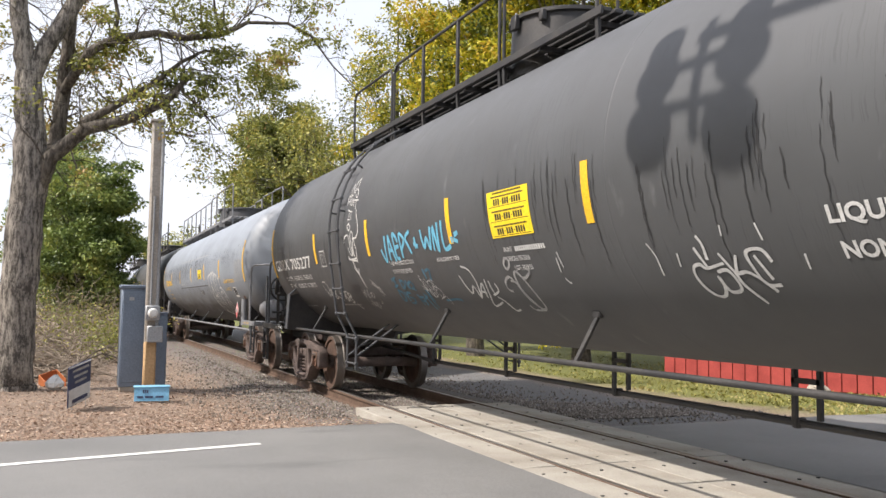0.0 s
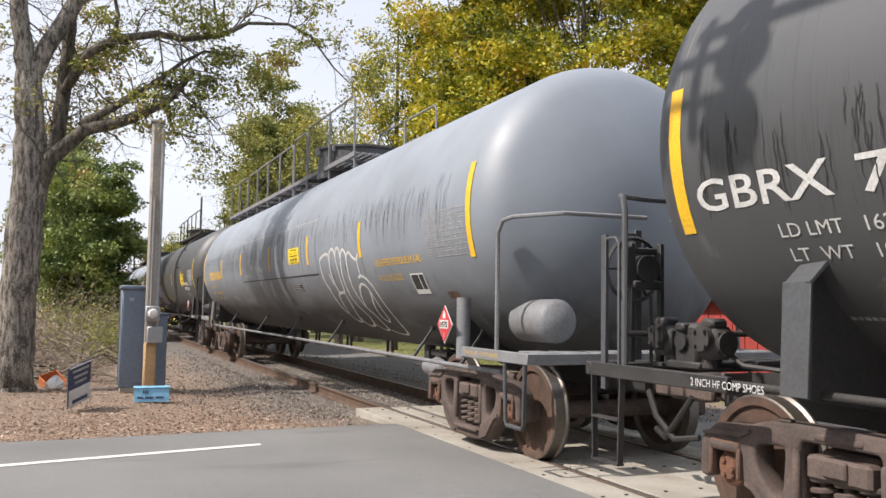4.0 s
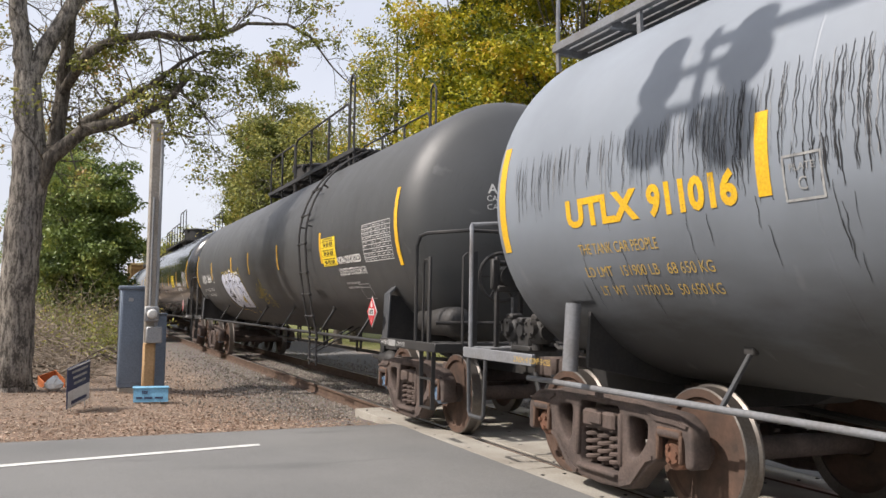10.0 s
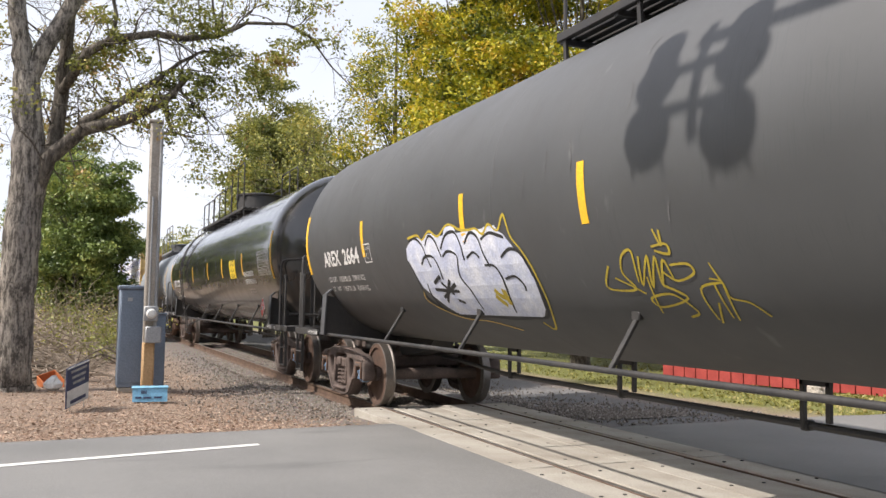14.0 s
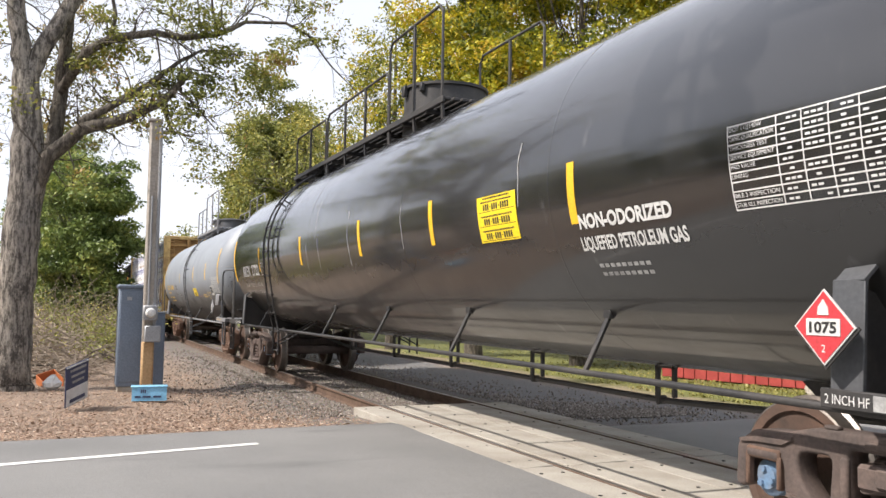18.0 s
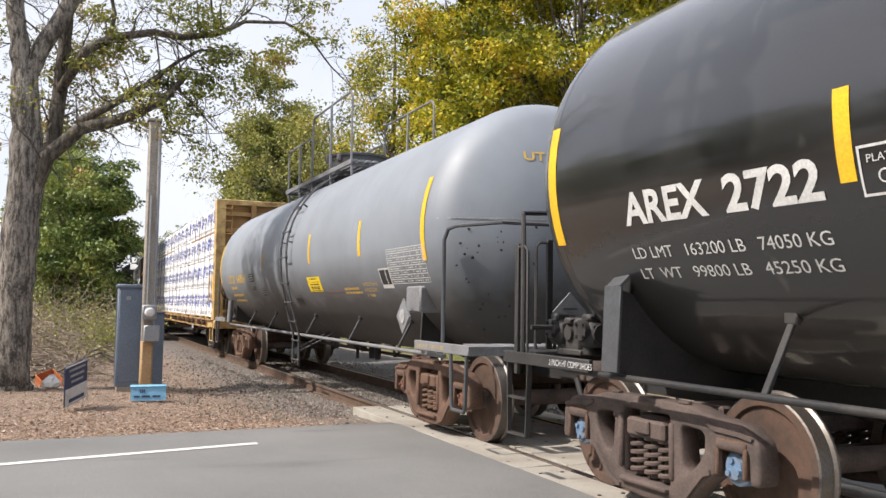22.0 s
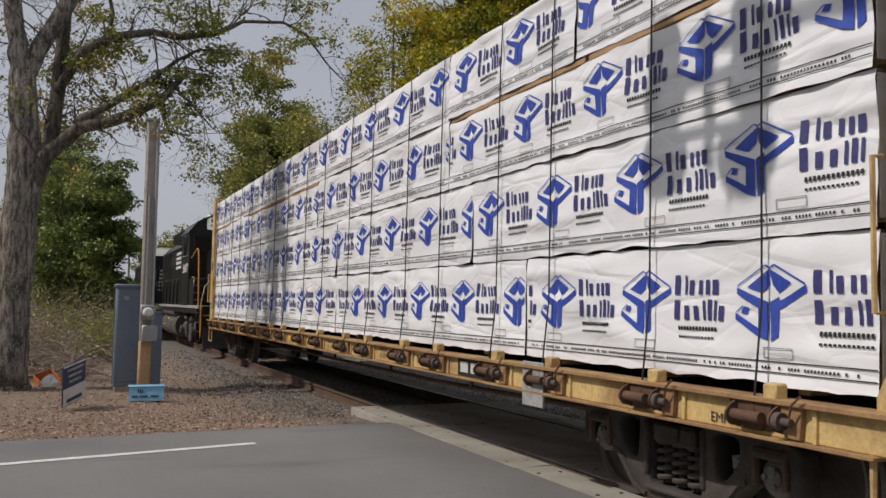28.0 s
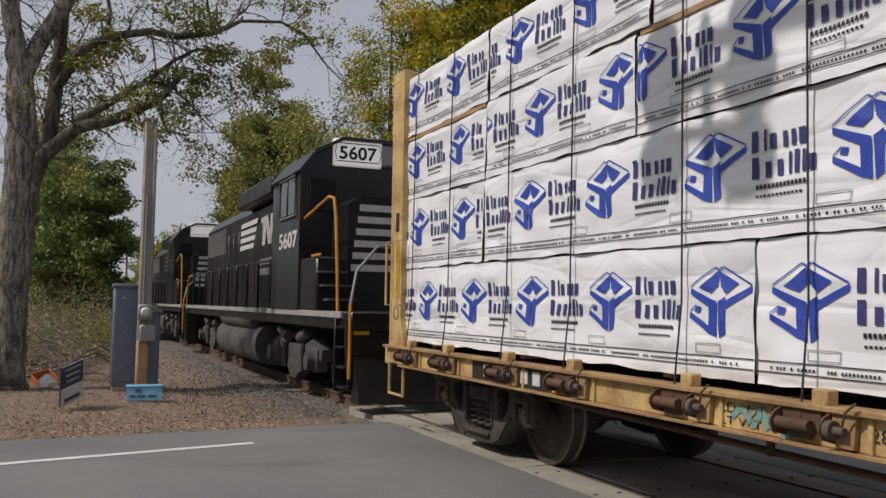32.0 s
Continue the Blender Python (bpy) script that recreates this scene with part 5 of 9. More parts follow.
def casting(s, loops, d0, d1, edge):
    """A plate in the xz plane with holes and rounded edges: the first loop is the outline, the rest are holes."""
    front, back = [], []
    for q, loop in enumerate(loops):
        n = len(loop)
        area = sum(loop[i - 1][0] * loop[i][1] - loop[i][0] * loop[i - 1][1] for i in range(n))
        way = 1 if (area > 0) == (q == 0) else -1
        inset = []
        for i in range(n):
            t = (Vector(loop[(i + 1) % n]) - Vector(loop[i - 1])).normalized()
            inset.append((loop[i][0] - way * t.y * edge, loop[i][1] + way * t.x * edge))
        k = len(s.v)
        rings = [(inset, d0), ([tuple((Vector(a) * 0.7 + Vector(b) * 0.3)) for a, b in zip(loop, inset)], d0 + edge * 0.3), (loop, d0 + edge), (loop, d1 - edge), (inset, d1)]
        vs = [(p[0], d, p[1]) for ring, d in rings for p in ring]
        s.add(vs, [(r * n + i, r * n + (i + 1) % n, (r + 1) * n + (i + 1) % n, (r + 1) * n + i) for r in range(4) for i in range(n)])
        front += [k + i for i in range(n)]
        back += [k + 4 * n + i for i in range(n)]
        loops[q] = [Vector((p[0], p[1], 0)) for p in inset]
    for tri in tessellate_polygon(loops):
        s.f += [tuple(front[i] for i in tri), tuple(back[i] for i in tri)]
    return s


def frame_mesh(mat):
    """A cast truck side: flat top chord, drooping ends, jaws over the bearings, windows round the spring group."""
    half = [(0.0, 0.815), (0.50, 0.805), (0.70, 0.755), (0.98, 0.735), (1.12, 0.64), (1.135, 0.38), (1.045, 0.37), (1.035, 0.585), (0.745, 0.585), (0.735, 0.38), (0.66, 0.345), (0.42, 0.115), (0.0, 0.085)]
    outline = half + [(-x, z) for x, z in reversed(half[1:-1])]
    loops = [rounded(outline, 0.045, 3), rounded([(-0.275, 0.215), (0.275, 0.215), (0.275, 0.715), (-0.275, 0.715)], 0.04, 3)]
    for k in (-1, 1):
        loops.append(rounded([(k * 0.385, 0.665), (k * 0.635, 0.65), (k * 0.625, 0.50), (k * 0.50, 0.365), (k * 0.415, 0.37)], 0.06, 3))
    s = casting(Shape(), loops, -0.095, 0.075, 0.02)
    for k in (-1, 1):
        # raised flanges along the jaw and the tension member, column guides, a lifting lug
        s.band([(k * 1.08, 0.66), (k * 0.96, 0.68), (k * 0.74, 0.69), (k * 0.66, 0.72)], [0.02, 0.03, 0.035, 0.02], -0.112, -0.09)
        s.band([(k * 0.70, 0.40), (k * 0.62, 0.375), (k * 0.44, 0.185), (k * 0.30, 0.135)], [0.03, 0.04, 0.04, 0.03], -0.115, -0.09)
        s.box((k * 0.30, -0.09, 0.47), (0.05, 0.05, 0.40), 0.015)
        s.box((k * 0.889, -0.02, 0.60), (0.26, 0.20, 0.06), 0.015)
        s.box((k * 0.40, -0.06, 0.815), (0.10, 0.05, 0.025), 0.008)
    s.box((0, -0.09, 0.755), (0.34, 0.03, 0.045), 0.012)
    s.box((0, -0.02, 0.195), (0.54, 0.24, 0.04), 0.012)
    return s.mesh("side_frame", mat, 45)


def spring_mesh(mat):
    pts = [(0.075 * math.cos(a * 0.628), 0.075 * math.sin(a * 0.628), 0.23 + 0.30 * a / 50) for a in range(51)]
    return Shape().tube(pts, 0.018, 6).cyl((0, 0, 0.23), (0, 0, 0.52), 0.04, 10).mesh("coil_spring", mat, 50)


def bolster_mesh(mat):
    s = Shape().box((0, 0, 0.60), (0.42, 2.0, 0.16), 0.02).box((0, 0, 0.70), (0.36, 1.1, 0.10), 0.02).cyl((0, 0, 0.7), (0, 0, 0.86), 0.2, 16)
    for y in (-0.98, 0.98):
        s.box((0, y, 0.585), (0.44, 0.26, 0.14), 0.02)
        s.box((0, y + 0.14 * (1 if y > 0 else -1), 0.60), (0.16, 0.03, 0.10), 0.01)
    for x in (-0.42, 0.42):
        s.bar((x, -0.7, 0.40), (x, 0.7, 0.40), 0.09, 0.12, 0.01)
        for y in (-0.74, 0.74):
            s.box((x * 1.08, y, 0.45), (0.07, 0.10, 0.30), 0.02)
    return s.mesh("truck_bolster", mat, 30)


TRUCK_SETS = {}
ADAPTER = Shape().box((0, 0, 0.60), (0.27, 0.05, 0.07), 0.012).box((-0.125, 0, 0.50), (0.035, 0.05, 0.20), 0.01).box((0.125, 0, 0.50), (0.035, 0.05, 0.20), 0.01).mesh("bearing_adapter", M_TRUCK2)


def truck(car, x, mat, cap="rust", disc=WHEEL, caplabel=""):
    """Two side frames, springs, a bolster and two wheelsets that roll."""
    if mat.name not in TRUCK_SETS:
        TRUCK_SETS[mat.name] = (frame_mesh(mat), spring_mesh(mat), bolster_mesh(mat))
    fr, sp, bo = TRUCK_SETS[mat.name]
    part("truck_bolster", bo, None, car, at=(x, 0, 0))
    for y, turn in ((-1.0, 0), (1.0, 180)):
        part("side_frame", fr, None, car, "cast steel truck side", at=pose(x, y, 0, 0, 0, turn))
        for dx in (-0.165, 0.0, 0.165):
            part("coil_spring", sp, None, car, at=pose(x + dx, y, 0, 0, 0, turn))
    for k, dx in enumerate((-0.889, 0.889)):
        for y in (-1.09, 1.09):
            part("bearing_adapter", ADAPTER, None, car, "rust-red bearing adapter", at=(x + dx, y, 0))
        ws = part("wheelset", AXLE, None, car, "rolling axle with two wheels", at=(x + dx, 0, R_WHEEL))
        for y, turn in ((-0.80, 0), (0.80, 180)):
            w = part("wheel", disc, None, ws, at=pose(0, y, 0, 0, 0, turn))
            part("tread", TREAD, None, ws, "bright running tread", at=pose(0, y, 0, 0, 0, turn))
            part("bearing_cap", CAPS[cap], None, ws, caplabel, at=pose(0, y * 1.175, 0, 0, 0, turn))
        ROLLERS.append((ws, x + dx, R_WHEEL, 40.0 * k + x * 31))




def coupler(car, x, way, mat=None):
    s = Shape()
    s.box((x + way * 0.1, 0, 0.82), (0.75, 0.16, 0.18), 0.02)
    s.box((x + way * 0.55, -0.03, 0.82), (0.26, 0.24, 0.26), 0.04)
    s.box((x + way * 0.70, 0.10, 0.82), (0.18, 0.10, 0.24), 0.03)
    s.box((x + way * 0.72, -0.14, 0.82), (0.20, 0.06, 0.22), 0.02)
    part("coupler", s, mat or M_TRUCK, car, "rusty knuckle coupler")
    part("air_hose", Shape().tube([(x + way * 0.15, -0.3, 0.75), (x + way * 0.3, -0.33, 0.55), (x + way * 0.5, -0.3, 0.38), (x + way * 0.72, -0.22, 0.42)], 0.028, 8), M_INK, car)


# ---- tank cars ----
def head_out(r, R):
    """How far a dished tank head stands out from its seam at the radius r: a shallow crown with a tight knuckle."""
    k, crown_r = 0.30 * R, 1.7 * R
    if r < 0.85 * R:
        return math.sqrt(crown_r * crown_r - r * r) - 1.2124 * R
    return math.sqrt(max(0.0, k * k - (r - 0.7 * R) ** 2))


def on_head(half, R, zc, y0, z0):
    """A chart of the front head, seen from ahead."""
    def put(a, b):
        y, z = y0 + a, z0 + b
        return (half + head_out(min(0.999 * R, math.hypot(y, z - zc)), R) + 0.008, y, z)
    return put


def brake_valve(car, x, mat):
    """The cast control valve with its two portions, covers, bolts and pipes, on the rear platform."""
    part("valve_bracket", Shape().box((x, -0.92, 1.22), (0.26, 0.24, 0.30), 0.03).box((x, -0.92, 1.08), (0.36, 0.3, 0.05), 0.01), mat, car, "greasy cast brake valve")
    for k in (-1, 1):
        s = Shape().box((x + k * 0.24, -0.98, 1.24), (0.20, 0.20, 0.22), 0.04).cyl((x + k * 0.24, -1.11, 1.27), (x + k * 0.24, -0.9, 1.27), 0.085, 14)
        s.cyl((x + k * 0.36, -0.97, 1.24), (x + k * 0.30, -0.97, 1.24), 0.08, 14).box((x + k * 0.25, -1.0, 1.37), (0.13, 0.14, 0.07), 0.02).cyl((x + k * 0.2, -1.0, 1.07), (x + k * 0.2, -1.0, 1.16), 0.05, 10)
        for a in range(4):
            s.cyl((x + k * 0.24 + 0.07 * math.cos(a * 1.57 + 0.8), -1.13, 1.27 + 0.07 * math.sin(a * 1.57 + 0.8)), (x + k * 0.24 + 0.07 * math.cos(a * 1.57 + 0.8), -1.1, 1.27 + 0.07 * math.sin(a * 1.57 + 0.8)), 0.014, 6)
        part("valve_portion", s, mat, car)
    part("valve_cap", Shape().cyl((x - 0.02, -1.07, 1.24), (x - 0.02, -0.98, 1.24), 0.06, 12).box((x - 0.02, -1.0, 1.34), (0.1, 0.16, 0.06), 0.015), mat, car)
    part("valve_pipe", Shape().tube([(x + 0.3, -0.9, 1.16), (x + 0.42, -0.9, 1.10), (x + 0.7, -0.8, 1.08)], 0.018, 6), mat, car)
    part("valve_pipe", Shape().tube([(x - 0.3, -0.9, 1.3), (x - 0.42, -0.9, 1.36), (x - 0.5, -0.9, 1.2), (x - 0.52, -0.9, 1.02)], 0.018, 6), mat, car)


def tank_car(u, R, zc, half, bogie, tank, trim, truck_mat, cap, label, ladders, pipe_z, struts, deck, rails, dome, end=1.35, disc=WHEEL, caplabel="", strut_w=0.05, reservoir=True, pipe_y=1.30, strut_z=1.40, rail=None, wheel=True, sill_text="2 INCH HF COMP SHOES"):
    """half: from the middle to the head seams; deck: x from and to of the top walkway; dome: x, radius, height."""
    rail = rail or trim
    car = vehicle("tank_car", u, label, "tank car")
    head = [(half + head_out(r * R, R), r * R) for r in (1.0, 0.997, 0.985, 0.965, 0.94, 0.905, 0.87, 0.83, 0.76, 0.66, 0.54, 0.40, 0.26, 0.12, 0.0)]
    prof = [(-x, r) for x, r in reversed(head)]
    n = 26
    prof += [(-half + 2 * half * i / n, R) for i in range(1, n)] + head
    prof = [(x, max(r, 0.002)) for x, r in prof]
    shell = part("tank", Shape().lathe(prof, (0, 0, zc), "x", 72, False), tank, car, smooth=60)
    for x in (-half, -half * 0.62, -half * 0.24, half * 0.24, half * 0.62, half):
        part("weld_seam", Shape().lathe([(x - 0.016, R - 0.002), (x - 0.007, R + 0.0016), (x + 0.007, R + 0.0016), (x + 0.016, R - 0.002)], (0, 0, zc), "x", 72, False), tank, car)
    # underframe
    for k in (-1, 1):
        x = k * bogie
        part("stub_sill", Shape().plate([(k * (bogie - 1.5), zc - R + 0.02), (k * (bogie - 1.3), 0.82), (k * (bogie - 0.5), 0.70), (k * (half + end - 0.25), 0.70), (k * (half + end - 0.25), 0.96), (k * (bogie + 0.4), zc - R + 0.05)], -0.17, 0.17), M_BLACK, car)
        under = [(y, zc - math.sqrt(R * R - y * y) + 0.02) for y in (1.0, 0.9, 0.6, 0.3, 0.0, -0.3, -0.6, -0.9, -1.0)]
        e1 = 1.0 if trim is M_BLACK else 0.86
        s = Shape().plate([(-1.20 * e1, zc - math.sqrt(R * R - 1.44 * e1 * e1) + 0.02), (-1.36 * e1, 1.60), (-1.40 * e1, 1.0), (-0.35, 0.84), (0.35, 0.84), (1.40 * e1, 1.0), (1.36 * e1, 1.60), (1.20 * e1, zc - math.sqrt(R * R - 1.44 * e1 * e1) + 0.02)] + under, x - 0.02, x + 0.02, "yz")
        # black on the grey cars too: there the colour stands in for shade
        part("saddle", s, M_BLACK, car, "tank cradle")
        for y in (-1, 1):
            if trim is M_BLACK:
                part("saddle_flange", Shape().bar((x, y * 1.40, 1.0), (x, y * 1.37, 1.62), 0.20, 0.025, 0.004), M_GREYDARK, car)
                part("saddle_flange", Shape().bar((x, y * 1.37, 1.61), (x + 0.02, y * 1.22, 1.76), 0.20, 0.025, 0.004), M_GREYDARK, car)
            elif k < 0:
                part("cradle_post", Shape().cyl((x, y * 1.36, 0.97), (x, y * 1.33, 1.50), 0.062, 14), trim, car)
                part("cradle_pad", patch(Shape(), on_tank(x - 0.16, 1.5, R, zc, 0.006), 0, 0, 0.32, 0.22), tank, car)
        # end platform: deck, sill, railing hoop, grab irons, steps, brake gear
        p0, p1 = k * (half - 0.35), k * (half + end - 0.22)
        a, b = min(p0, p1), max(p0, p1)
        for y in (-1.2, -0.9, -0.6, -0.3, 0.0, 0.3, 0.6, 0.9, 1.2):
            part("end_walkway_plate", Shape().box(((p1 - k * 0.3 + p1) / 2, y, 1.06), (0.36, 0.22, 0.03), 0.004), trim, car)
        part("end_sill", Shape().box((p1, 0, 1.02), (0.08, 2.85, 0.10), 0.008), trim, car)
        for y in (-1.40, 1.40):
            part("side_sill", Shape().box(((a + b) / 2, y, 1.02), (b - a, 0.045, 0.10), 0.006), trim, car)
        top = 2.28
        for y in (-1.4, 1.4):
            hx = k * (half + (0.40 if k > 0 else 0.70 if end > 1.22 or trim is M_BLACK else p1 * k - half - 0.08))
            part("hand_rail", Shape().tube([(hx, y, 1.0), (hx, y, top - 0.14), (hx + k * 0.05, y * 0.985, top - 0.03), (hx + k * 0.15, y * 0.95, top), (p1 - k * 0.08, y * 0.72, top + 0.02), (p1 - k * 0.05, y * 0.1, top + 0.02)], 0.022, 8), rail, car)
            if trim is M_BLACK:
                s0 = y / 1.4
                part("grab_post", Shape().box((p1 - k * 0.18, y, 1.44), (0.06, 0.03, 1.12), 0.004), rail, car)
                part("grab_iron", Shape().tube([(p1 - k * 0.18, y, 1.97), (p1 - k * 0.32, y, 1.97), (p1 - k * 0.36, y, 1.93), (p1 - k * 0.36, y, 0.96)], 0.014, 6), rail, car)
                part("grab_post", Shape().box((p1 + k * 0.03, s0 * 0.96, 1.52), (0.03, 0.06, 1.10), 0.004), rail, car)
                part("grab_iron", Shape().tube([(p1 + k * 0.03, s0 * 0.96, 2.04), (p1 + k * 0.03, s0 * 1.06, 2.04), (p1 + k * 0.03, s0 * 1.10, 2.0), (p1 + k * 0.03, s0 * 1.10, 0.98)], 0.014, 6), rail, car)
            s = Shape()
            if trim is M_GREY:
                part("side_step", Shape().tube([(p1 - k * 0.04, y, 1.0), (p1 - k * 0.06, y, 0.46), (p1 - k * 0.09, y, 0.42), (p1 - k * 0.36, y, 0.42), (p1 - k * 0.39, y, 0.46), (p1 - k * 0.42, y, 1.0)], 0.02, 8), M_GREYDARK, car, "bent bar stirrup step")
                continue
            for dx in (0.04, 0.40):
                s.bar((p1 - k * dx, y, 1.0), (p1 - k * (dx + 0.02 if dx < 0.2 else dx - 0.03), y, 0.36), 0.045, 0.014)
            for z in (0.37, 0.68):
                s.bar((p1 - k * 0.05, y, z), (p1 - k * 0.38, y, z), 0.06, 0.016)
            part("side_step", s, trim, car)
        coupler(car, p1 + k * 0.05, k)
        if trim is M_BLACK:
            part("end_pipe", Shape().tube([(p1 - k * 0.25, -1.3, 1.28), (p1 - k * 0.25, 1.3, 1.28)], 0.022, 8), trim, car)
    fx = half + end - 0.75
    if reservoir:
        long, wide, rx, rz = (0.36, 0.2, fx - 0.02, 1.34) if trim is M_GREY else (0.52, 0.17, fx - 0.32, 1.29)
        part("air_reservoir", Shape().lathe([(-long, 0.02), (-long + 0.03, wide - 0.04), (-long + 0.08, wide), (long - 0.08, wide), (long - 0.03, wide - 0.04), (long, 0.02)], (rx, -0.95, rz), "x", 20), trim, car, "rounded brake air reservoir")
    if wheel:
        bx, by, bz = -(half + end - 0.42), -1.06, 1.76
        for y in (by - 0.12, by + 0.14):
            part("brake_post", Shape().box((bx, y, 1.5), (0.05, 0.04, 0.9), 0.006), M_BLACK, car)
        part("brake_gear", Shape().cyl((bx - 0.07, by, bz), (bx + 0.05, by, bz), 0.10, 20).box((bx, by, bz - 0.12), (0.09, 0.26, 0.07), 0.015).box((bx, by - 0.15, bz + 0.02), (0.06, 0.07, 0.3), 0.015).box((bx, by, bz + 0.13), (0.05, 0.2, 0.05), 0.01), M_BLACK, car)
        ring = part("brake_wheel", Shape().lathe([(0, 0.24), (0.018, 0.258), (0.036, 0.24), (0.018, 0.222), (0, 0.24)], (bx - 0.16, by, bz), "x", 26, False), M_BLACK, car)
        for q in range(3):
            part("wheel_spoke", Shape().bar((bx - 0.145, by - 0.23 * math.cos(1.05 * q), bz - 0.23 * math.sin(1.05 * q)), (bx - 0.145, by + 0.23 * math.cos(1.05 * q), bz + 0.23 * math.sin(1.05 * q)), 0.03, 0.015), M_BLACK, ring)
        part("brake_chain", Shape().tube([(bx, by + 0.05, bz - 0.2), (bx + 0.01, by + 0.05, 1.0)], 0.014, 6), trim, car)
    letters("lettering", sill_text, 0.05, lambda a2, b2: (-bogie - 0.82 + a2, -1.4245, 0.995 + b2), M_WHITE if trim is M_BLACK else M_OCHRE, car, 0.62)
    if trim is M_BLACK:
        part("side_sill", Shape().box((half - 0.55, -1.40, 1.02), (0.41, 0.044, 0.099), 0.006), trim, car)
        letters("lettering", " ".join(sill_text.split()[:3]), 0.05, lambda a2, b2: (half - 0.72 + a2, -1.4265, 0.995 + b2), M_WHITE, car, 0.27)
        part("stencil_patch", Shape().box((half - 0.31, -1.4235, 1.02), (0.24, 0.004, 0.075)), M_FADED, car, "chalky repainted patch on the sill")
        letters("lettering", "COMP SHOES", 0.05, lambda a2, b2: (half - 0.15 + a2, -1.4265, 0.995 + b2), M_WHITE, car, 0.27)
    else:
        letters("lettering", "3 INCH HF   COMP SHOES", 0.042, lambda a2, b2: (half - 0.25 + a2, -1.4245, 1.0 + b2), M_WHITE if trim is M_BLACK else M_OCHRE, car, 0.72)
    brake_valve(car, -(half + 0.5), M_BLACK)
    # running pipes along both flanks with diagonal struts
    for y in (-pipe_y, pipe_y):
        part("side_pipe", Shape().cyl((-half - 0.1, y, pipe_z), (half + 0.1, y, pipe_z), 0.024, 12), trim, car)
    for sx in struts:
        for y in (-1, 1):
            ty, tz = y * math.sqrt(R * R - (zc - strut_z) ** 2), strut_z
            part("pipe_strut", Shape().bar((sx, ty * 1.01, tz), (sx, y * pipe_y, pipe_z), strut_w, 0.03, 0.005), M_GREYDARK if trim is M_GREY else trim, car)
            part("strut_pad", Shape().box((sx, ty * 1.015, tz + 0.02), (0.10, 0.05, 0.09), 0.01), M_BLACK, car)
    # hangers, train pipe, brake rigging under the belly
    part("train_pipe", Shape().tube([(-half - 0.3, 0.4, 0.78), (-bogie * 0.6, 0.10, 0.62), (bogie * 0.6, 0.10, 0.62), (half + 0.3, 0.4, 0.78)], 0.03, 8), M_BLACK, car)
    for i in range(5):
        x = -bogie * 0.58 + bogie * 1.16 * i / 4
        s = Shape()
        s.box((x, 0.06, 0.83), (0.045, 0.04, 0.46), 0.006).box((x + 0.24, 0.06, 0.86), (0.045, 0.04, 0.40), 0.006).bar((x - 0.02, 0.06, 0.94), (x + 0.26, 0.06, 0.94), 0.04, 0.04)
        s.box((x, 0.10, 0.62), (0.06, 0.10, 0.08), 0.01)
        part("pipe_hanger", s, M_GREYDARK if trim is M_GREY else M_BLACK, car)
    if reservoir:
        bx = bogie * 0.77
        part("brake_cylinder", Shape().lathe([(-0.46, 0.03), (-0.44, 0.10), (-0.11, 0.105), (-0.11, 0.145), (-0.05, 0.15), (0.0, 0.14), (0.07, 0.12), (0.12, 0.07), (0.13, 0.03), (0.24, 0.025)], (bx, -0.6, 0.67), "x", 20), trim, car, "grey brake cylinder slung under the tank")
        part("push_rod", Shape().cyl((bx - 0.9, -0.6, 0.67), (bx - 0.45, -0.6, 0.67), 0.025), M_BLACK, car)
        part("cylinder_bracket", Shape().box((bx, -0.5, 0.86), (0.5, 0.3, 0.08), 0.01).box((bx - 0.4, -0.6, 0.8), (0.14, 0.12, 0.3), 0.02), M_BLACK, car)
    # ladders
    for lx, z0 in ladders:
        for k in (-1, 1):
            s, pts = Shape(), []
            for i in range(12):
                f = radians(-4 + 72 * i / 11)
                pts.append((0, k * (R + 0.09) * math.cos(f), zc + (R + 0.09) * math.sin(f)))
            low = [(z0, pipe_y + 0.07), (pipe_z, pipe_y + 0.07), (1.35, R * 0.93 + 0.06), (zc - 0.45, R + 0.06), (zc, R + 0.09)]
            pts = [(0, k * y, z) for z, y in low[:-1]] + pts
            for dx in (-0.21, 0.21):
                part("ladder_rail", Shape().tube([(lx + dx, y, z) for _, y, z in pts], 0.018, 6), rail, car)
            for i in range(10):
                if i < 5:
                    z = z0 + 0.08 + (zc - 0.25 - z0) * i / 5
                    y = k * float(np.interp(z, [q[0] for q in low], [q[1] for q in low]))
                else:
                    f = radians(-2 + 66 * (i - 5) / 4)
                    y, z = k * (R + 0.09) * math.cos(f), zc + (R + 0.09) * math.sin(f)
                part("rung", Shape().cyl((lx - 0.21, y, z), (lx + 0.21, y, z), 0.013, 6).box((lx - 0.215, y, z), (0.05, 0.05, 0.045), 0.008).box((lx + 0.215, y, z), (0.05, 0.05, 0.045), 0.008), rail, car)
            for i in range(3):
                f = radians(8 + 26 * i)
                for dx in (-0.21, 0.21):
                    s = Shape().bar((lx + dx, k * R * math.cos(f) * 0.99, zc + R * math.sin(f) * 0.995), (lx + dx, k * (R + 0.09) * math.cos(f), zc + (R + 0.09) * math.sin(f)), 0.04, 0.02)
                    part("ladder_standoff", s, rail, car)
            for w in (-1, 1):
                part("ladder_brace", Shape().bar((lx + w * 0.19, k * (pipe_y + 0.06), pipe_z - 0.28), (lx + w * 0.19 - 0.08, k * 0.62, zc - math.sqrt(R * R - 0.3844) + 0.02), 0.045, 0.02, 0.004), rail, car)
    # top walkway, railings, valve housing
    d0, d1 = deck
    zt = zc + R + 0.05
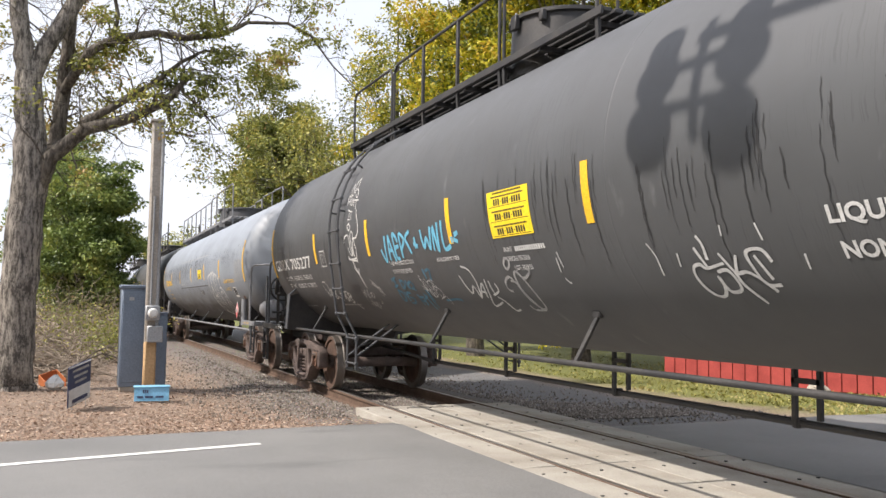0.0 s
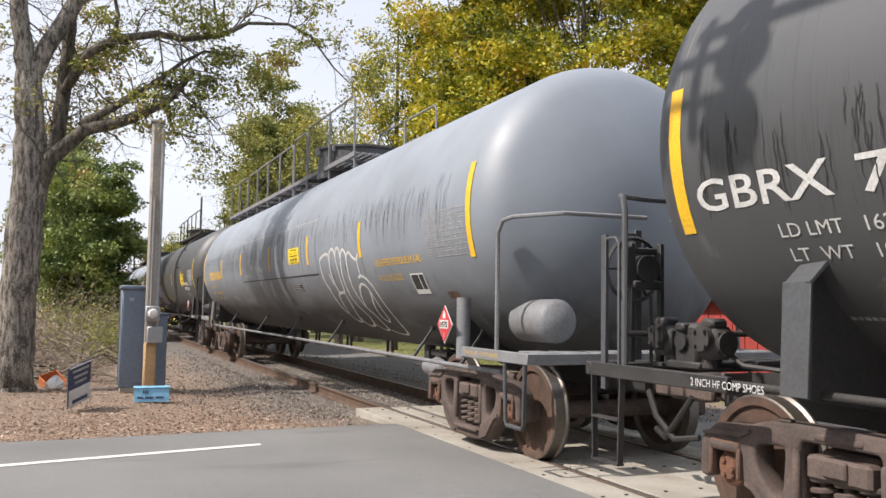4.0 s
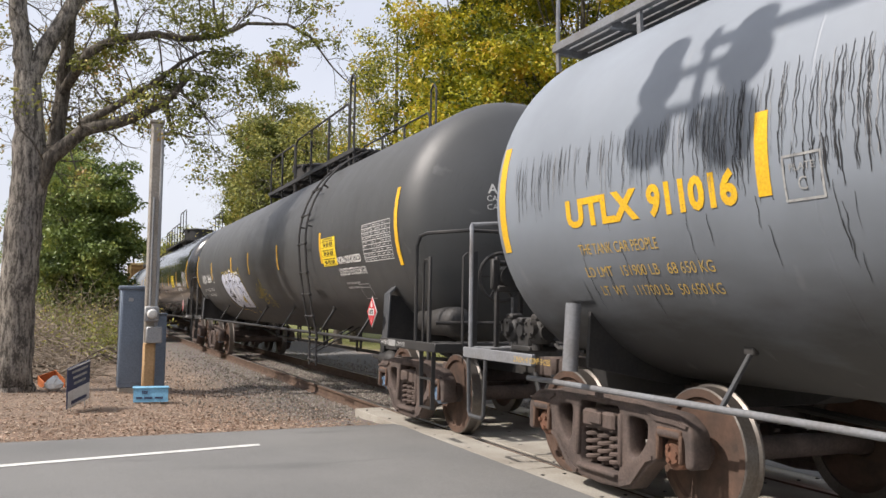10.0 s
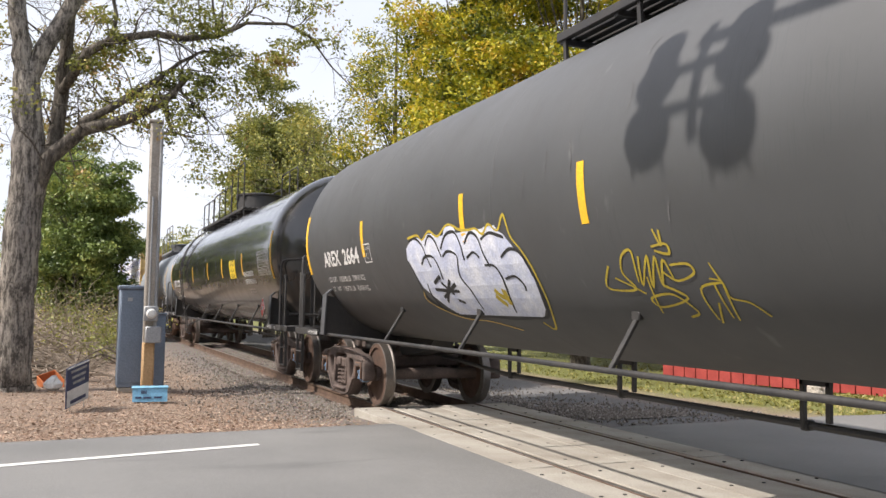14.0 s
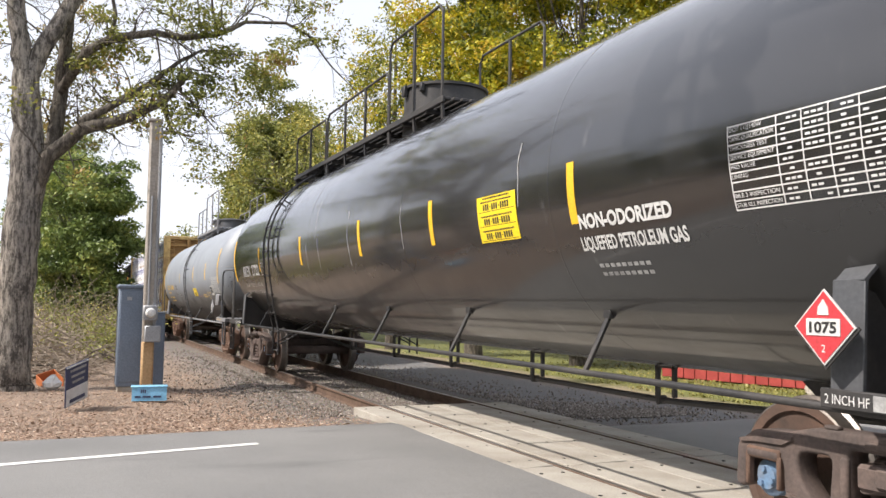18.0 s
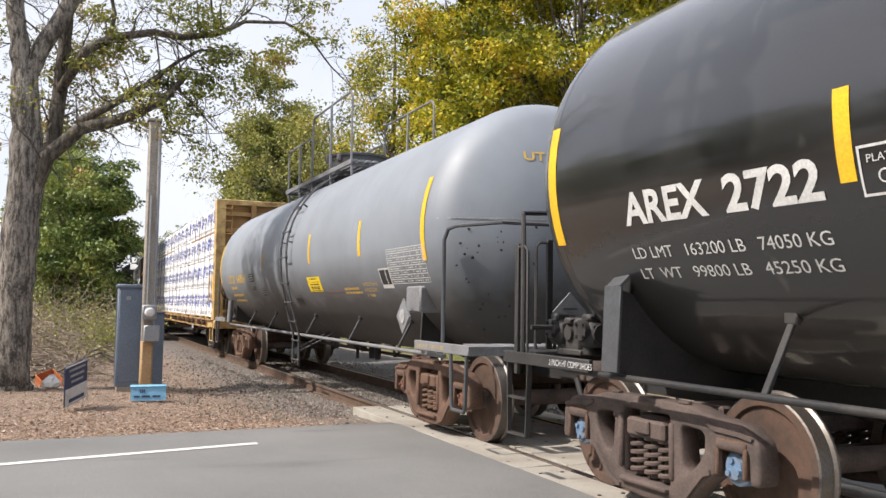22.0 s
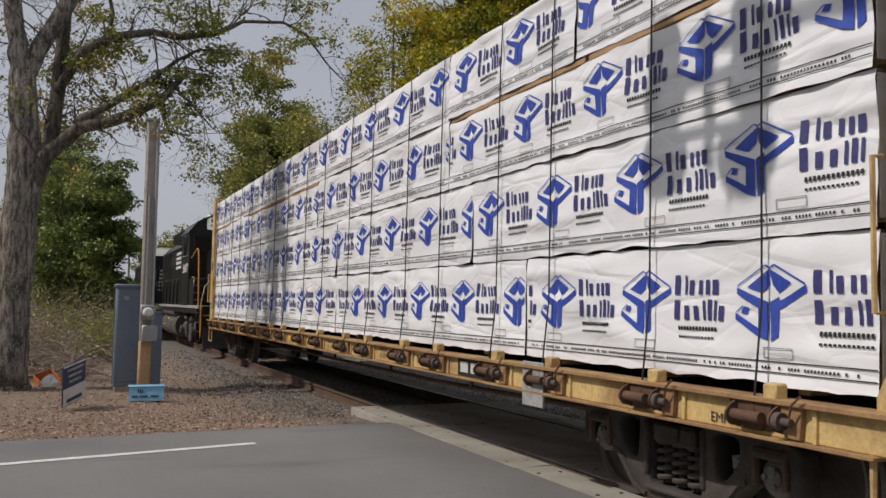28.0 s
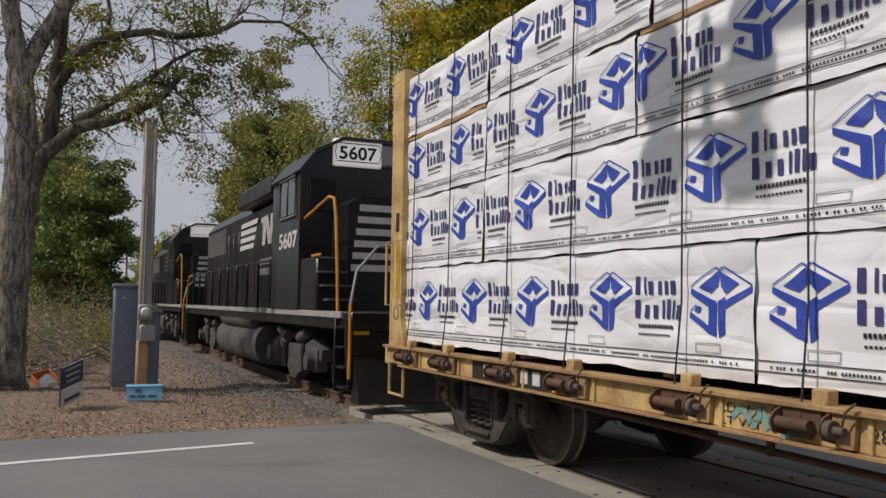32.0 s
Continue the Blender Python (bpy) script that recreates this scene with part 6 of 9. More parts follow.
    for y in (-0.70, -0.58, -0.46, -0.34, 0.34, 0.46, 0.58, 0.70):
        part("walkway_slat", Shape().box(((d0 + d1) / 2, y, zt), (d1 - d0, 0.09, 0.04), 0.006), trim, car)
    for k in range(int((d1 - d0) / 0.9) + 1):
        part("walkway_bearer", Shape().box((d0 + 0.05 + k * 0.9, 0, zt - 0.05), (0.06, 1.5, 0.06), 0.006), trim, car)
    for y in (-0.76, 0.76):
        part("walkway_edge", Shape().box(((d0 + d1) / 2, y, zt - 0.01), (d1 - d0, 0.03, 0.08), 0.004), trim, car)
    for r0, r1, hh in rails:
        for y in (-0.74, 0.74):
            rail = [(r0, y, zt), (r0, y, zt + hh - 0.1), (r0 + 0.1, y, zt + hh), (r1 - 0.1, y, zt + hh), (r1, y, zt + hh - 0.1), (r1, y, zt)]
            part("railing", Shape().tube(rail, 0.02, 8), trim, car)
            k = max(1, round((r1 - r0) / 1.25))
            for i in range(1, k):
                x = r0 + (r1 - r0) * i / k
                part("railing_post", Shape().box((x, y, zt + hh / 2), (0.05, 0.035, hh), 0.004), trim, car)
            for i in range(k + 1):
                x = r0 + (r1 - r0) * i / k
                part("walkway_leg", Shape().bar((x, y, zt), (x, y * 0.98, zc + math.sqrt(R * R - 0.5) - 0.02), 0.05, 0.03), trim, car)
    dx, dr, dh = dome
    part("valve_housing", Shape().lathe([(zc + R - 0.12, dr * 1.05), (zc + R + dh, dr), (zc + R + dh + 0.01, dr * 1.06), (zc + R + dh + 0.05, dr * 1.06), (zc + R + dh + 0.10, dr * 0.6), (zc + R + dh + 0.11, 0.0)], (dx, 0, 0), "z", 28), M_GREYDARK if trim is M_GREY else trim, car, "round valve housing with a hinged lid")
    part("housing_latch", Shape().box((dx, -dr * 1.07, zc + R + dh - 0.03), (0.12, 0.06, 0.16), 0.01), trim, car)
    part("housing_latch", Shape().box((dx + dr * 0.6, -dr * 0.86, zc + R + dh - 0.03), (0.08, 0.06, 0.12), 0.01), trim, car)
    for k in (-1, 1):
        truck(car, k * bogie, truck_mat, cap, disc, caplabel)
    return car


def stripes(car, xs, R, zc, z0=2.09, z1=2.55, mat=None):
    for x in xs:
        put = on_tank(x, z0, R, zc, 0.006)
        part("reflective_stripe", patch(Shape(), put, -0.05, 0.0, 0.05, z1 - z0 + 0.01), mat or M_YELLOW, car, "yellow reflective strip")


def head_band(car, half, R, zc, mat=None):
    for x in (-half, half):
        put = on_tank(x, 1.94, R, zc, 0.006)
        part("reflective_stripe", patch(Shape(), put, -0.055, 0.0, 0.055, 0.93), mat or M_YELLOW, car, "long yellow reflective strip at the head seam")


def notice(car, x, z, w, h, R, zc, blocks=3):
    """The yellow emergency notice: words that can be read, with its telephone numbers left as bars."""
    put = on_tank(x, z, R, zc, 0.006)
    n = part("notice", patch(Shape(), put, 0, 0, w, h), M_DECAL, car, "yellow emergency notice with black print and number bars")
    put = on_tank(x, z, R, zc, 0.009)

    def digits(y, tall):
        s, a, step = Shape(), w * 0.16, w * 0.68 / 12
        for i in range(12):
            if i in (3, 7):
                patch(s, put, a + step * 0.2, y + tall * 0.42, a + step * 0.75, y + tall * 0.58, 1)
            else:
                patch(s, put, a + step * 0.1, y, a + step * 0.82, y + tall, 1)
            a += step
        tagged(part("number_bar", s, M_INK, n), kind="stuff")

    def small(y, tall, a0, a1):
        s, rng = Shape(), random.Random(int(1000 * (y + a0)))
        a = w * a0
        while a < w * a1:
            b = rng.uniform(0.5, 1.7) * tall
            patch(s, put, a, y, min(a + b, w * a1), y + tall, 1)
            a += b + tall * 0.3
        tagged(part("print_bar", s, M_INK, n), kind="stuff")
    if blocks == 3:
        for k in range(3):
            y = h * (0.03 + 0.315 * (2 - k))
            digits(y + h * 0.035, h * 0.135)
            small(y + h * 0.20, h * 0.035, 0.10, 0.90)
            if k == 0:
                small(y + h * 0.275, h * 0.04, 0.15, 0.85)
            part("ruled_line", patch(Shape(), put, w * 0.04, y, w * 0.96, y + h * 0.012, 1), M_INK, n)
    else:
        letters("lettering", "For CHEMICAL EMERGENCY", h * 0.10, lambda a, b: put(w * 0.17 + a, h * 0.82 + b), M_INK, n, w * 0.62, 0.001)
        letters("lettering", "Spill, Leak, Fire, Exposure, or Accident", h * 0.085, lambda a, b: put(w * 0.10 + a, h * 0.63 + b), M_INK, n, w * 0.80)
        small(h * 0.46, h * 0.075, 0.14, 0.84)
        digits(h * 0.17, h * 0.2)
        small(h * 0.05, h * 0.05, 0.07, 0.95)


def data_table(car, x, z, w, h, R, zc, mat, rows=9, words=()):
    """The stencilled test table: a ruled frame and rows of small bars."""
    put = on_tank(x, z, R, zc, 0.006)
    s = Shape()
    t = 0.0042
    for k in range(rows + 1):
        y = h * k / rows
        patch(s, put, 0, y - t, w, y + t, 1)
    for k in (0.0, 0.34, 0.5, 0.66, 0.83, 1.0):
        patch(s, put, w * k - t, 0, w * k + t, h, 8)
    tab = tagged(part("data_table", s, mat, car, "stencilled test table"), kind="stuff")
    rng = random.Random(int(w * 1000))
    s = Shape()
    for k in range(rows):
        y0, y1 = h * (k + 0.36) / rows, h * (k + 0.60) / rows
        if words and words[rows - 1 - k]:
            letters("lettering", words[rows - 1 - k], h / rows * 0.5, on_tank(x + 0.012, z + y0 - h / rows * 0.1, R, zc, 0.007), mat, car, min(w * 0.31, 0.021 * len(words[rows - 1 - k])))
        for c0, c1 in ((0.02, 0.32), (0.37, 0.48), (0.52, 0.64), (0.69, 0.81), (0.85, 0.97)):
            if words and c0 < 0.1:
                continue
            n2 = 7 if c0 < 0.1 else 3
            for i in range(n2):
                if rng.random() < (0.85 if c0 < 0.1 else 0.55):
                    a = w * (c0 + (c1 - c0) * i / n2)
                    patch(s, put, a, y0, a + w * (c1 - c0) / n2 * 0.75, y1, 1)
    tagged(part("print_bar", s, mat, tab), kind="stuff")


def write(car, body, x, z, w, hgt, R, zc, mat, bold=0.0, name="lettering"):
    return letters(name, body, hgt, on_tank(x, z, R, zc, 0.007), mat, car, w, bold)


def plate_c(car, x, z, R, zc, mat):
    s, put = Shape(), on_tank(x, z, R, zc, 0.006)
    for a in ((0, 0, 0.27, 0.014), (0, 0.236, 0.27, 0.25), (0, 0, 0.014, 0.25), (0.256, 0, 0.27, 0.25)):
        patch(s, put, *a, 4)
    part("lettering", s, mat, car)
    write(car, "PLATE", x + 0.05, z + 0.16, 0.17, 0.04, R, zc, mat)
    write(car, "C", x + 0.10, z + 0.055, 0.06, 0.075, R, zc, mat)


def run_marks(car, seed, rows, R, zc, mat, lift=0.004):
    """Thin wavy runs of weathered coating down the flank: x from and to, z of the top, how far it strays, lengths, how many."""
    rng = np.random.default_rng(seed)
    s = Shape()
    for x0, x1, z, dz, l0, l1, n, w in rows:
        for _ in range(n):
            x, top, length = rng.uniform(x0, x1), z + dz * rng.uniform(-1.6, 1.0), rng.uniform(l0, l1)
            k, wob, ph = max(5, int(length / 0.03)), rng.uniform(0.002, 0.007), rng.uniform(0, 6.3)
            put = on_tank(x, 0.0, R, zc, lift)
            f0 = math.asin(max(-1.0, min(1.0, (top - zc) / R))) * R - math.asin(-min(1.0, zc / R)) * R
            width, drift, vs = w * rng.uniform(0.6, 1.6), 0.0, []
            for i in range(k + 1):
                g = i / k
                drift += rng.normal(0, 0.0028)
                d = drift * 0.8 + wob * math.sin(ph + length * g * 45.0)
                ww = width * (0.35 + 0.75 * math.sin(math.pi * min(1.0, 0.12 + g * 0.85)) + 0.4 * rng.uniform(-1, 1) * g) * 0.5
                vs += [put(d - ww, f0 - length * g), put(d + ww, f0 - length * g)]
            s.add(vs, [(2 * i, 2 * i + 1, 2 * i + 3, 2 * i + 2) for i in range(k)])
    tagged(part("run_mark", s, mat, car, "dark run marks or their painted lit edges down the flank", smooth=0), kind="stuff")


def hazard_placard(car, x, y, z, turn=0.0, number="1075"):
    """A red flammable-gas diamond in a holder."""
    d = part("placard", Shape().plate([(-0.19, 0), (0, -0.19), (0.19, 0), (0, 0.19)], 0.0, 0.008), M_WHITE, car, "red hazard diamond with a flame and a number", at=pose(x, y, z, 0, 0, turn))
    part("red_field", Shape().plate([(-0.178, 0), (0, -0.178), (0.178, 0), (0, 0.178)], -0.004, 0.0), M_RED, d)
    part("white_panel", Shape().box((0, -0.006, 0), (0.21, 0.006, 0.085)), M_WHITE, d)
    letters("number", number, 0.055, lambda a, b: (a - 0.085, -0.0105, b - 0.027), M_INK, d, 0.17, 0.003)
    letters("number", "2", 0.04, lambda a, b: (a - 0.012, -0.006, b - 0.125), M_WHITE, d)
    part("flame", Shape().plate([(-0.035, 0.06), (0.035, 0.06), (0.03, 0.10), (0.0, 0.14), (-0.03, 0.10)], -0.008, -0.004), M_WHITE, d)
    part("holder", Shape().band([(-0.2, 0.0), (0, -0.2), (0.2, 0.0)], 0.02, 0.009, 0.02), M_BLACK, d)


def graffiti(car, x, z, R, zc, mat, strokes, w, lift=0.007, label="", name="graffiti"):
    for k, pts in enumerate(strokes):
        part("graffiti_stroke", stroke(Shape(), on_tank(x, z, R, zc, lift + 0.0006 * (k % 5)), pts, w), mat, car, label, smooth=0)


def eased(strokes, n=5):
    """The same strokes drawn as smooth curves through their points."""
    out = []
    for st in strokes:
        P = [Vector(p) for p in [st[0]] + st + [st[-1]]]
        q = []
        for a, b, c, d in zip(P, P[1:], P[2:], P[3:]):
            for k in range(n):
                t = k / n
                q.append(tuple(0.5 * (2 * b + (c - a) * t + (2 * a - 5 * b + 4 * c - d) * t * t + (3 * b - a - 3 * c + d) * t ** 3)))
        out.append(q + [st[-1]])
    return out


def car_g():
    R, zc, u, half = 1.516, 2.55, -6.97, 9.0
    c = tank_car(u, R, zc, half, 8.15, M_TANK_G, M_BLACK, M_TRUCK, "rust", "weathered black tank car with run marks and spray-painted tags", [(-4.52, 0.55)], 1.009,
                 [-6.95, -1.77, 1.32, 4.26, 7.06], (-6.51, 1.00), [(-6.40, -4.56, 0.85), (-4.46, -1.05, 0.85), (-0.94, 0.89, 1.25)], (-0.83, 0.62, 0.5), pipe_y=1.22, rail=M_GREYDARK)
    X = lambda v: v - u
    head_band(c, half, R, zc)
    stripes(c, [X(-12.91), X(-10.29), X(-7.64), X(-5.07), X(-2.41), X(0.19)], R, zc)
    write(c, "GBRX", X(-15.82), 2.06, 1.02, 0.2, R, zc, M_WHITE, 0.003)
    write(c, "705277", X(-14.64), 2.05, 1.35, 0.2, R, zc, M_WHITE, 0.003)
    write(c, "LD LMT   162300 LB   73600 KG", X(-15.24), 1.87, 1.75, 0.085, R, zc, M_WHITE)
    write(c, "LT  WT   100700 LB   45700 KG", X(-15.22), 1.74, 1.75, 0.085, R, zc, M_WHITE)
    plate_c(c, X(-12.66), 2.03, R, zc, M_WHITE)
    notice(c, X(-6.71), 2.08, 0.77, 0.42, R, zc)
    write(c, "LIQUEFIED PETROLEUM GAS", X(-2.93), 1.92, 2.0, 0.10, R, zc, M_WHITE, 0.004)
    write(c, "NON-ODORIZED", X(-2.91), 1.74, 1.1, 0.10, R, zc, M_WHITE, 0.004)
    write(c, "THERMAL PROTECTION", X(-9.63), 1.94, 0.79, 0.055, R, zc, M_WHITE)
    write(c, "SYSTEM EQUIPPED", X(-9.61), 1.845, 0.63, 0.055, R, zc, M_WHITE)
    write(c, "0.5 IN CERAMIC FIBER", X(-8.15), 1.93, 0.58, 0.045, R, zc, M_WHITE)
    write(c, "PAINT", X(-6.57), 1.95, 0.16, 0.05, R, zc, M_WHITE)
    write(c, "ORIGIN 05-2016", X(-6.57), 1.87, 0.42, 0.05, R, zc, M_WHITE)
    s, put = Shape(), on_tank(X(-6.36), 1.95, R, zc, 0.006)
    for i in range(14):
        patch(s, put, 0.038 * i, 0, 0.038 * i + 0.028, 0.046, 1)
    tagged(part("print_bar", s, M_WHITE, c), kind="stuff")
    write(c, "LOT: R50825", X(-6.49), 1.79, 0.32, 0.05, R, zc, M_WHITE)
    run_marks(c, 4, [(X(-15.8), X(-12.1), 2.52, 0.10, 0.15, 0.5, 60, 0.006), (X(-6.9), X(2.4), 2.52, 0.14, 0.2, 0.7, 120, 0.0075)], R, zc, M_RUNFAINT, 0.003)
    # sprayed tags
    tag = [[(0.11, 0.13), (0.22, -0.03), (0.3, 0.29)], [(0.43, 0.29), (0.36, -0.02)], [(0.43, 0.29), (0.5, 0.12), (0.54, -0.04)], [(0.41, 0.11), (0.49, 0.1)], [(0.73, 0.19), (0.68, 0.26), (0.59, 0.29), (0.6, 0.14), (0.6, 0.01), (0.7, -0.01)], [(0.62, 0.13), (0.74, 0.14)],
           [(0.8, -0.01), (0.81, 0.13), (0.81, 0.28), (0.93, 0.23), (0.93, 0.18), (0.82, 0.09)], [(1.15, 0.29), (1.0, 0.22), (1.05, 0.13), (1.11, 0.03)], [(1.28, 0.21), (1.27, 0.08)], [(1.22, 0.14), (1.28, 0.12), (1.34, 0.1)]]
    graffiti(c, X(-9.9), 2.02, R, zc, M_SPRAYBLUE, tag, 0.05, 0.008, "pale blue sprayed tag")
    tag = [[(1.48, 0.28), (1.52, 0.08), (1.63, 0.18), (1.68, 0.05), (1.77, 0.29)], [(1.78, 0.03), (1.85, 0.28), (1.9, 0.02), (1.97, 0.32)], [(2.08, 0.33), (2.06, 0.04), (2.23, 0.06)], [(2.28, 0.15), (2.28, 0.08)], [(2.36, 0.16), (2.46, 0.18)], [(2.32, 0.12), (2.42, 0.09)]]
    graffiti(c, X(-9.9), 2.02, R, zc, M_SPRAYBLUE, tag, 0.05, 0.008, "pale blue sprayed tag")
    tag = [[(-0.13, 0.41), (0.03, 0.45)], [(-0.04, 0.43), (-0.06, 0.32)], [(-0.14, 0.31), (0.0, 0.34)], [(0.14, 0.41), (0.13, 0.29), (0.24, 0.33), (0.24, 0.38), (0.14, 0.41)], [(0.32, 0.4), (0.33, 0.27)], [(0.47, 0.38), (0.37, 0.35), (0.37, 0.29), (0.46, 0.28), (0.51, 0.33), (0.47, 0.38)], [(0.46, 0.31), (0.5, 0.25)],
           [(-0.11, 0.27), (-0.14, 0.11), (-0.04, 0.12), (0.0, 0.22), (-0.11, 0.27)], [(0.07, 0.24), (0.07, 0.09)], [(0.26, 0.22), (0.14, 0.22), (0.13, 0.16), (0.25, 0.13), (0.17, 0.06), (0.05, 0.06)]]
    graffiti(c, X(-9.7), 1.45, R, zc, M_SPRAYDIM, tag, 0.036, 0.008, "faded blue sprayed scrawl")
    tag = [[(0.44, 0.2), (0.43, 0.02)], [(0.59, 0.15), (0.48, 0.15), (0.47, 0.1), (0.56, 0.07), (0.5, 0.02)], [(0.66, 0.21), (0.69, -0.05)], [(0.73, 0.18), (0.52, 0.09)], [(0.8, 0.26), (0.79, 0.11), (0.79, -0.02)], [(0.82, 0.26), (0.84, 0.08)], [(1.03, 0.53), (1.03, 0.4)], [(1.09, 0.5), (1.21, 0.51), (1.13, 0.37)], [(1.2, 0.1), (1.5, 0.12), (1.62, 0.1)]]
    graffiti(c, X(-9.7), 1.45, R, zc, M_SPRAYDIM, tag, 0.036, 0.008, "faded blue sprayed scrawl")
    tag = [[(0.82, 0.46), (0.85, 0.34), (0.88, 0.26)], [(0.77, 0.32), (0.88, 0.25), (0.77, 0.27)], [(0.88, 0.4), (0.93, 0.28), (0.93, 0.21)], [(0.93, 0.41), (1.01, 0.29), (1.04, 0.26), (1.13, 0.32), (1.11, 0.36), (1.05, 0.38), (0.98, 0.35), (1.02, 0.28)], [(0.9, 0.22), (0.96, 0.26), (1.0, 0.2), (0.93, 0.18), (0.91, 0.22)],
           [(0.92, 0.19), (1.0, 0.21), (1.04, 0.17), (0.98, 0.15), (0.94, 0.18)], [(1.1, 0.4), (1.18, 0.36)], [(0.84, 0.34), (0.84, 0.26), (0.84, 0.21)], [(1.09, 0.35), (1.07, 0.22), (1.1, 0.18)], [(1.09, 0.24), (1.16, 0.27), (1.18, 0.32)], [(1.12, 0.3), (1.24, 0.24), (1.18, 0.14), (1.12, 0.2)], [(1.08, 0.12), (1.26, 0.16), (1.3, 0.05)]]
    graffiti(c, X(-9.7), 1.45, R, zc, M_SPRAYWHITE, eased(tag, 4), 0.0085, 0.009, "thin white sprayed tag")
    tag = [[(0.46, 0.37), (0.49, 0.26), (0.52, 0.34), (0.58, 0.22), (0.58, 0.31), (0.6, 0.17), (0.66, 0.26), (0.67, 0.13), (0.67, 0.19), (0.71, 0.13)], [(0.43, 0.3), (0.65, 0.23), (0.6, 0.09)],
           [(-0.15, 0.23), (-0.14, 0.09), (-0.05, 0.21), (-0.04, 0.07), (0.07, 0.21), (0.08, 0.15), (0.18, 0.16), (0.08, 0.09), (0.02, 0.1)], [(0.21, 0.18), (0.26, 0.14), (0.15, 0.07), (0.15, 0.13)], [(-0.19, 0.05), (-0.14, -0.05), (-0.07, 0.04), (-0.07, -0.08), (0.02, 0.02), (-0.01, -0.11), (0.08, 0.0), (0.07, -0.12)], [(0.12, -0.02), (0.15, -0.06), (0.03, -0.12)], [(0.29, 0.04), (0.33, -0.02), (0.26, -0.03)], [(-0.15, 0.18), (-0.03, 0.14), (0.0, 0.01)]]
    graffiti(c, X(-11.1), 1.5, R, zc, M_SPRAYWHITE, eased(tag, 4), 0.0085, 0.009, "thin white sprayed tag")
    graffiti(c, X(-7.10), 1.43, R, zc, M_FADED, [[(0.46, 0.37), (0.39, 0.4), (0.28, 0.35), (0.25, 0.27), (0.32, 0.24)], [(0.39, 0.36), (0.48, 0.33), (0.5, 0.19), (0.57, 0.06), (0.65, 0.02), (0.71, 0.07), (0.7, 0.24), (0.65, 0.37), (0.59, 0.45), (0.52, 0.41), (0.51, 0.25), (0.6, 0.04)], [(0.59, 0.44), (0.67, 0.38), (0.77, 0.41), (0.83, 0.45), (0.79, 0.48)], [(0.43, 0.07), (0.48, 0.01), (0.67, 0.01)], [(0.46, 0.59), (0.53, 0.58), (0.52, 0.52), (0.44, 0.48), (0.42, 0.53), (0.48, 0.59)]], 0.028, 0.008, "faded white looping sprayed tag")
    graffiti(c, X(-5.85), 1.67, R, zc, M_SPRAYWHITE, [[(0.16, 0.28), (0.17, 0.14)], [(0.12, 0.23), (0.1, 0.1)], [(0.11, 0.04), (0.14, 0.0), (0.17, -0.01)]], 0.018, 0.008, "thin white sprayed tag")
    graffiti(c, X(-8.14), 1.47, R, zc, M_SPRAYWHITE, [[(0.37, 0.39), (0.44, 0.17), (0.57, 0.26), (0.59, 0.12), (0.69, 0.3), (0.66, 0.44), (0.51, 0.49)], [(0.58, 0.1), (0.8, 0.29), (0.73, 0.11)], [(0.68, 0.19), (0.78, 0.17)], [(0.9, 0.33), (0.83, 0.17), (0.75, 0.0), (0.98, 0.05)], [(0.97, 0.31), (0.95, 0.22), (0.95, 0.14)], [(1.08, 0.28), (1.06, 0.19), (0.9, 0.14)], [(0.95, 0.12), (1.04, 0.06), (1.11, -0.06), (1.22, -0.05)]], 0.024, 0.008, "white sprayed tag")
    graffiti(c, X(-13.15), 1.50, R, zc, M_SPRAYWHITE, [[(0.11, 0.38), (0.21, 0.39), (0.29, 0.34), (0.28, 0.25), (0.2, 0.13), (0.15, 0.2), (0.1, 0.12), (0.05, 0.31)], [(0.23, 0.1), (0.37, 0.26), (0.31, 0.1)], [(0.49, 0.27), (0.43, 0.17), (0.38, 0.07), (0.51, 0.09)], [(0.55, 0.24), (0.5, 0.11)], [(0.58, 0.22), (0.43, 0.13)], [(0.5, 0.11), (0.59, 0.09), (0.71, 0.04)], [(0.71, 0.19), (0.78, 0.11)], [(0.78, 0.2), (0.71, 0.1)]], 0.02, 0.008, "white sprayed tag")
    graffiti(c, X(-13.15), 1.50, R, zc, M_SPRAYWHITE, [[(0.84, 0.06), (0.96, 0.14), (0.96, 0.22), (0.9, 0.23), (0.87, 0.16), (0.91, 0.01), (0.99, 0.15), (0.97, 0.21)], [(1.01, 0.19), (1.09, 0.2), (1.1, 0.13), (0.99, 0.04), (0.98, 0.12)], [(1.1, 0.16), (1.18, 0.17), (1.22, 0.13), (1.13, 0.11), (1.03, 0.06), (1.05, -0.02), (1.15, 0.01), (1.11, 0.07), (1.21, 0.11)], [(1.19, -0.03), (1.28, -0.16)]], 0.022, 0.008, "white sprayed tag")
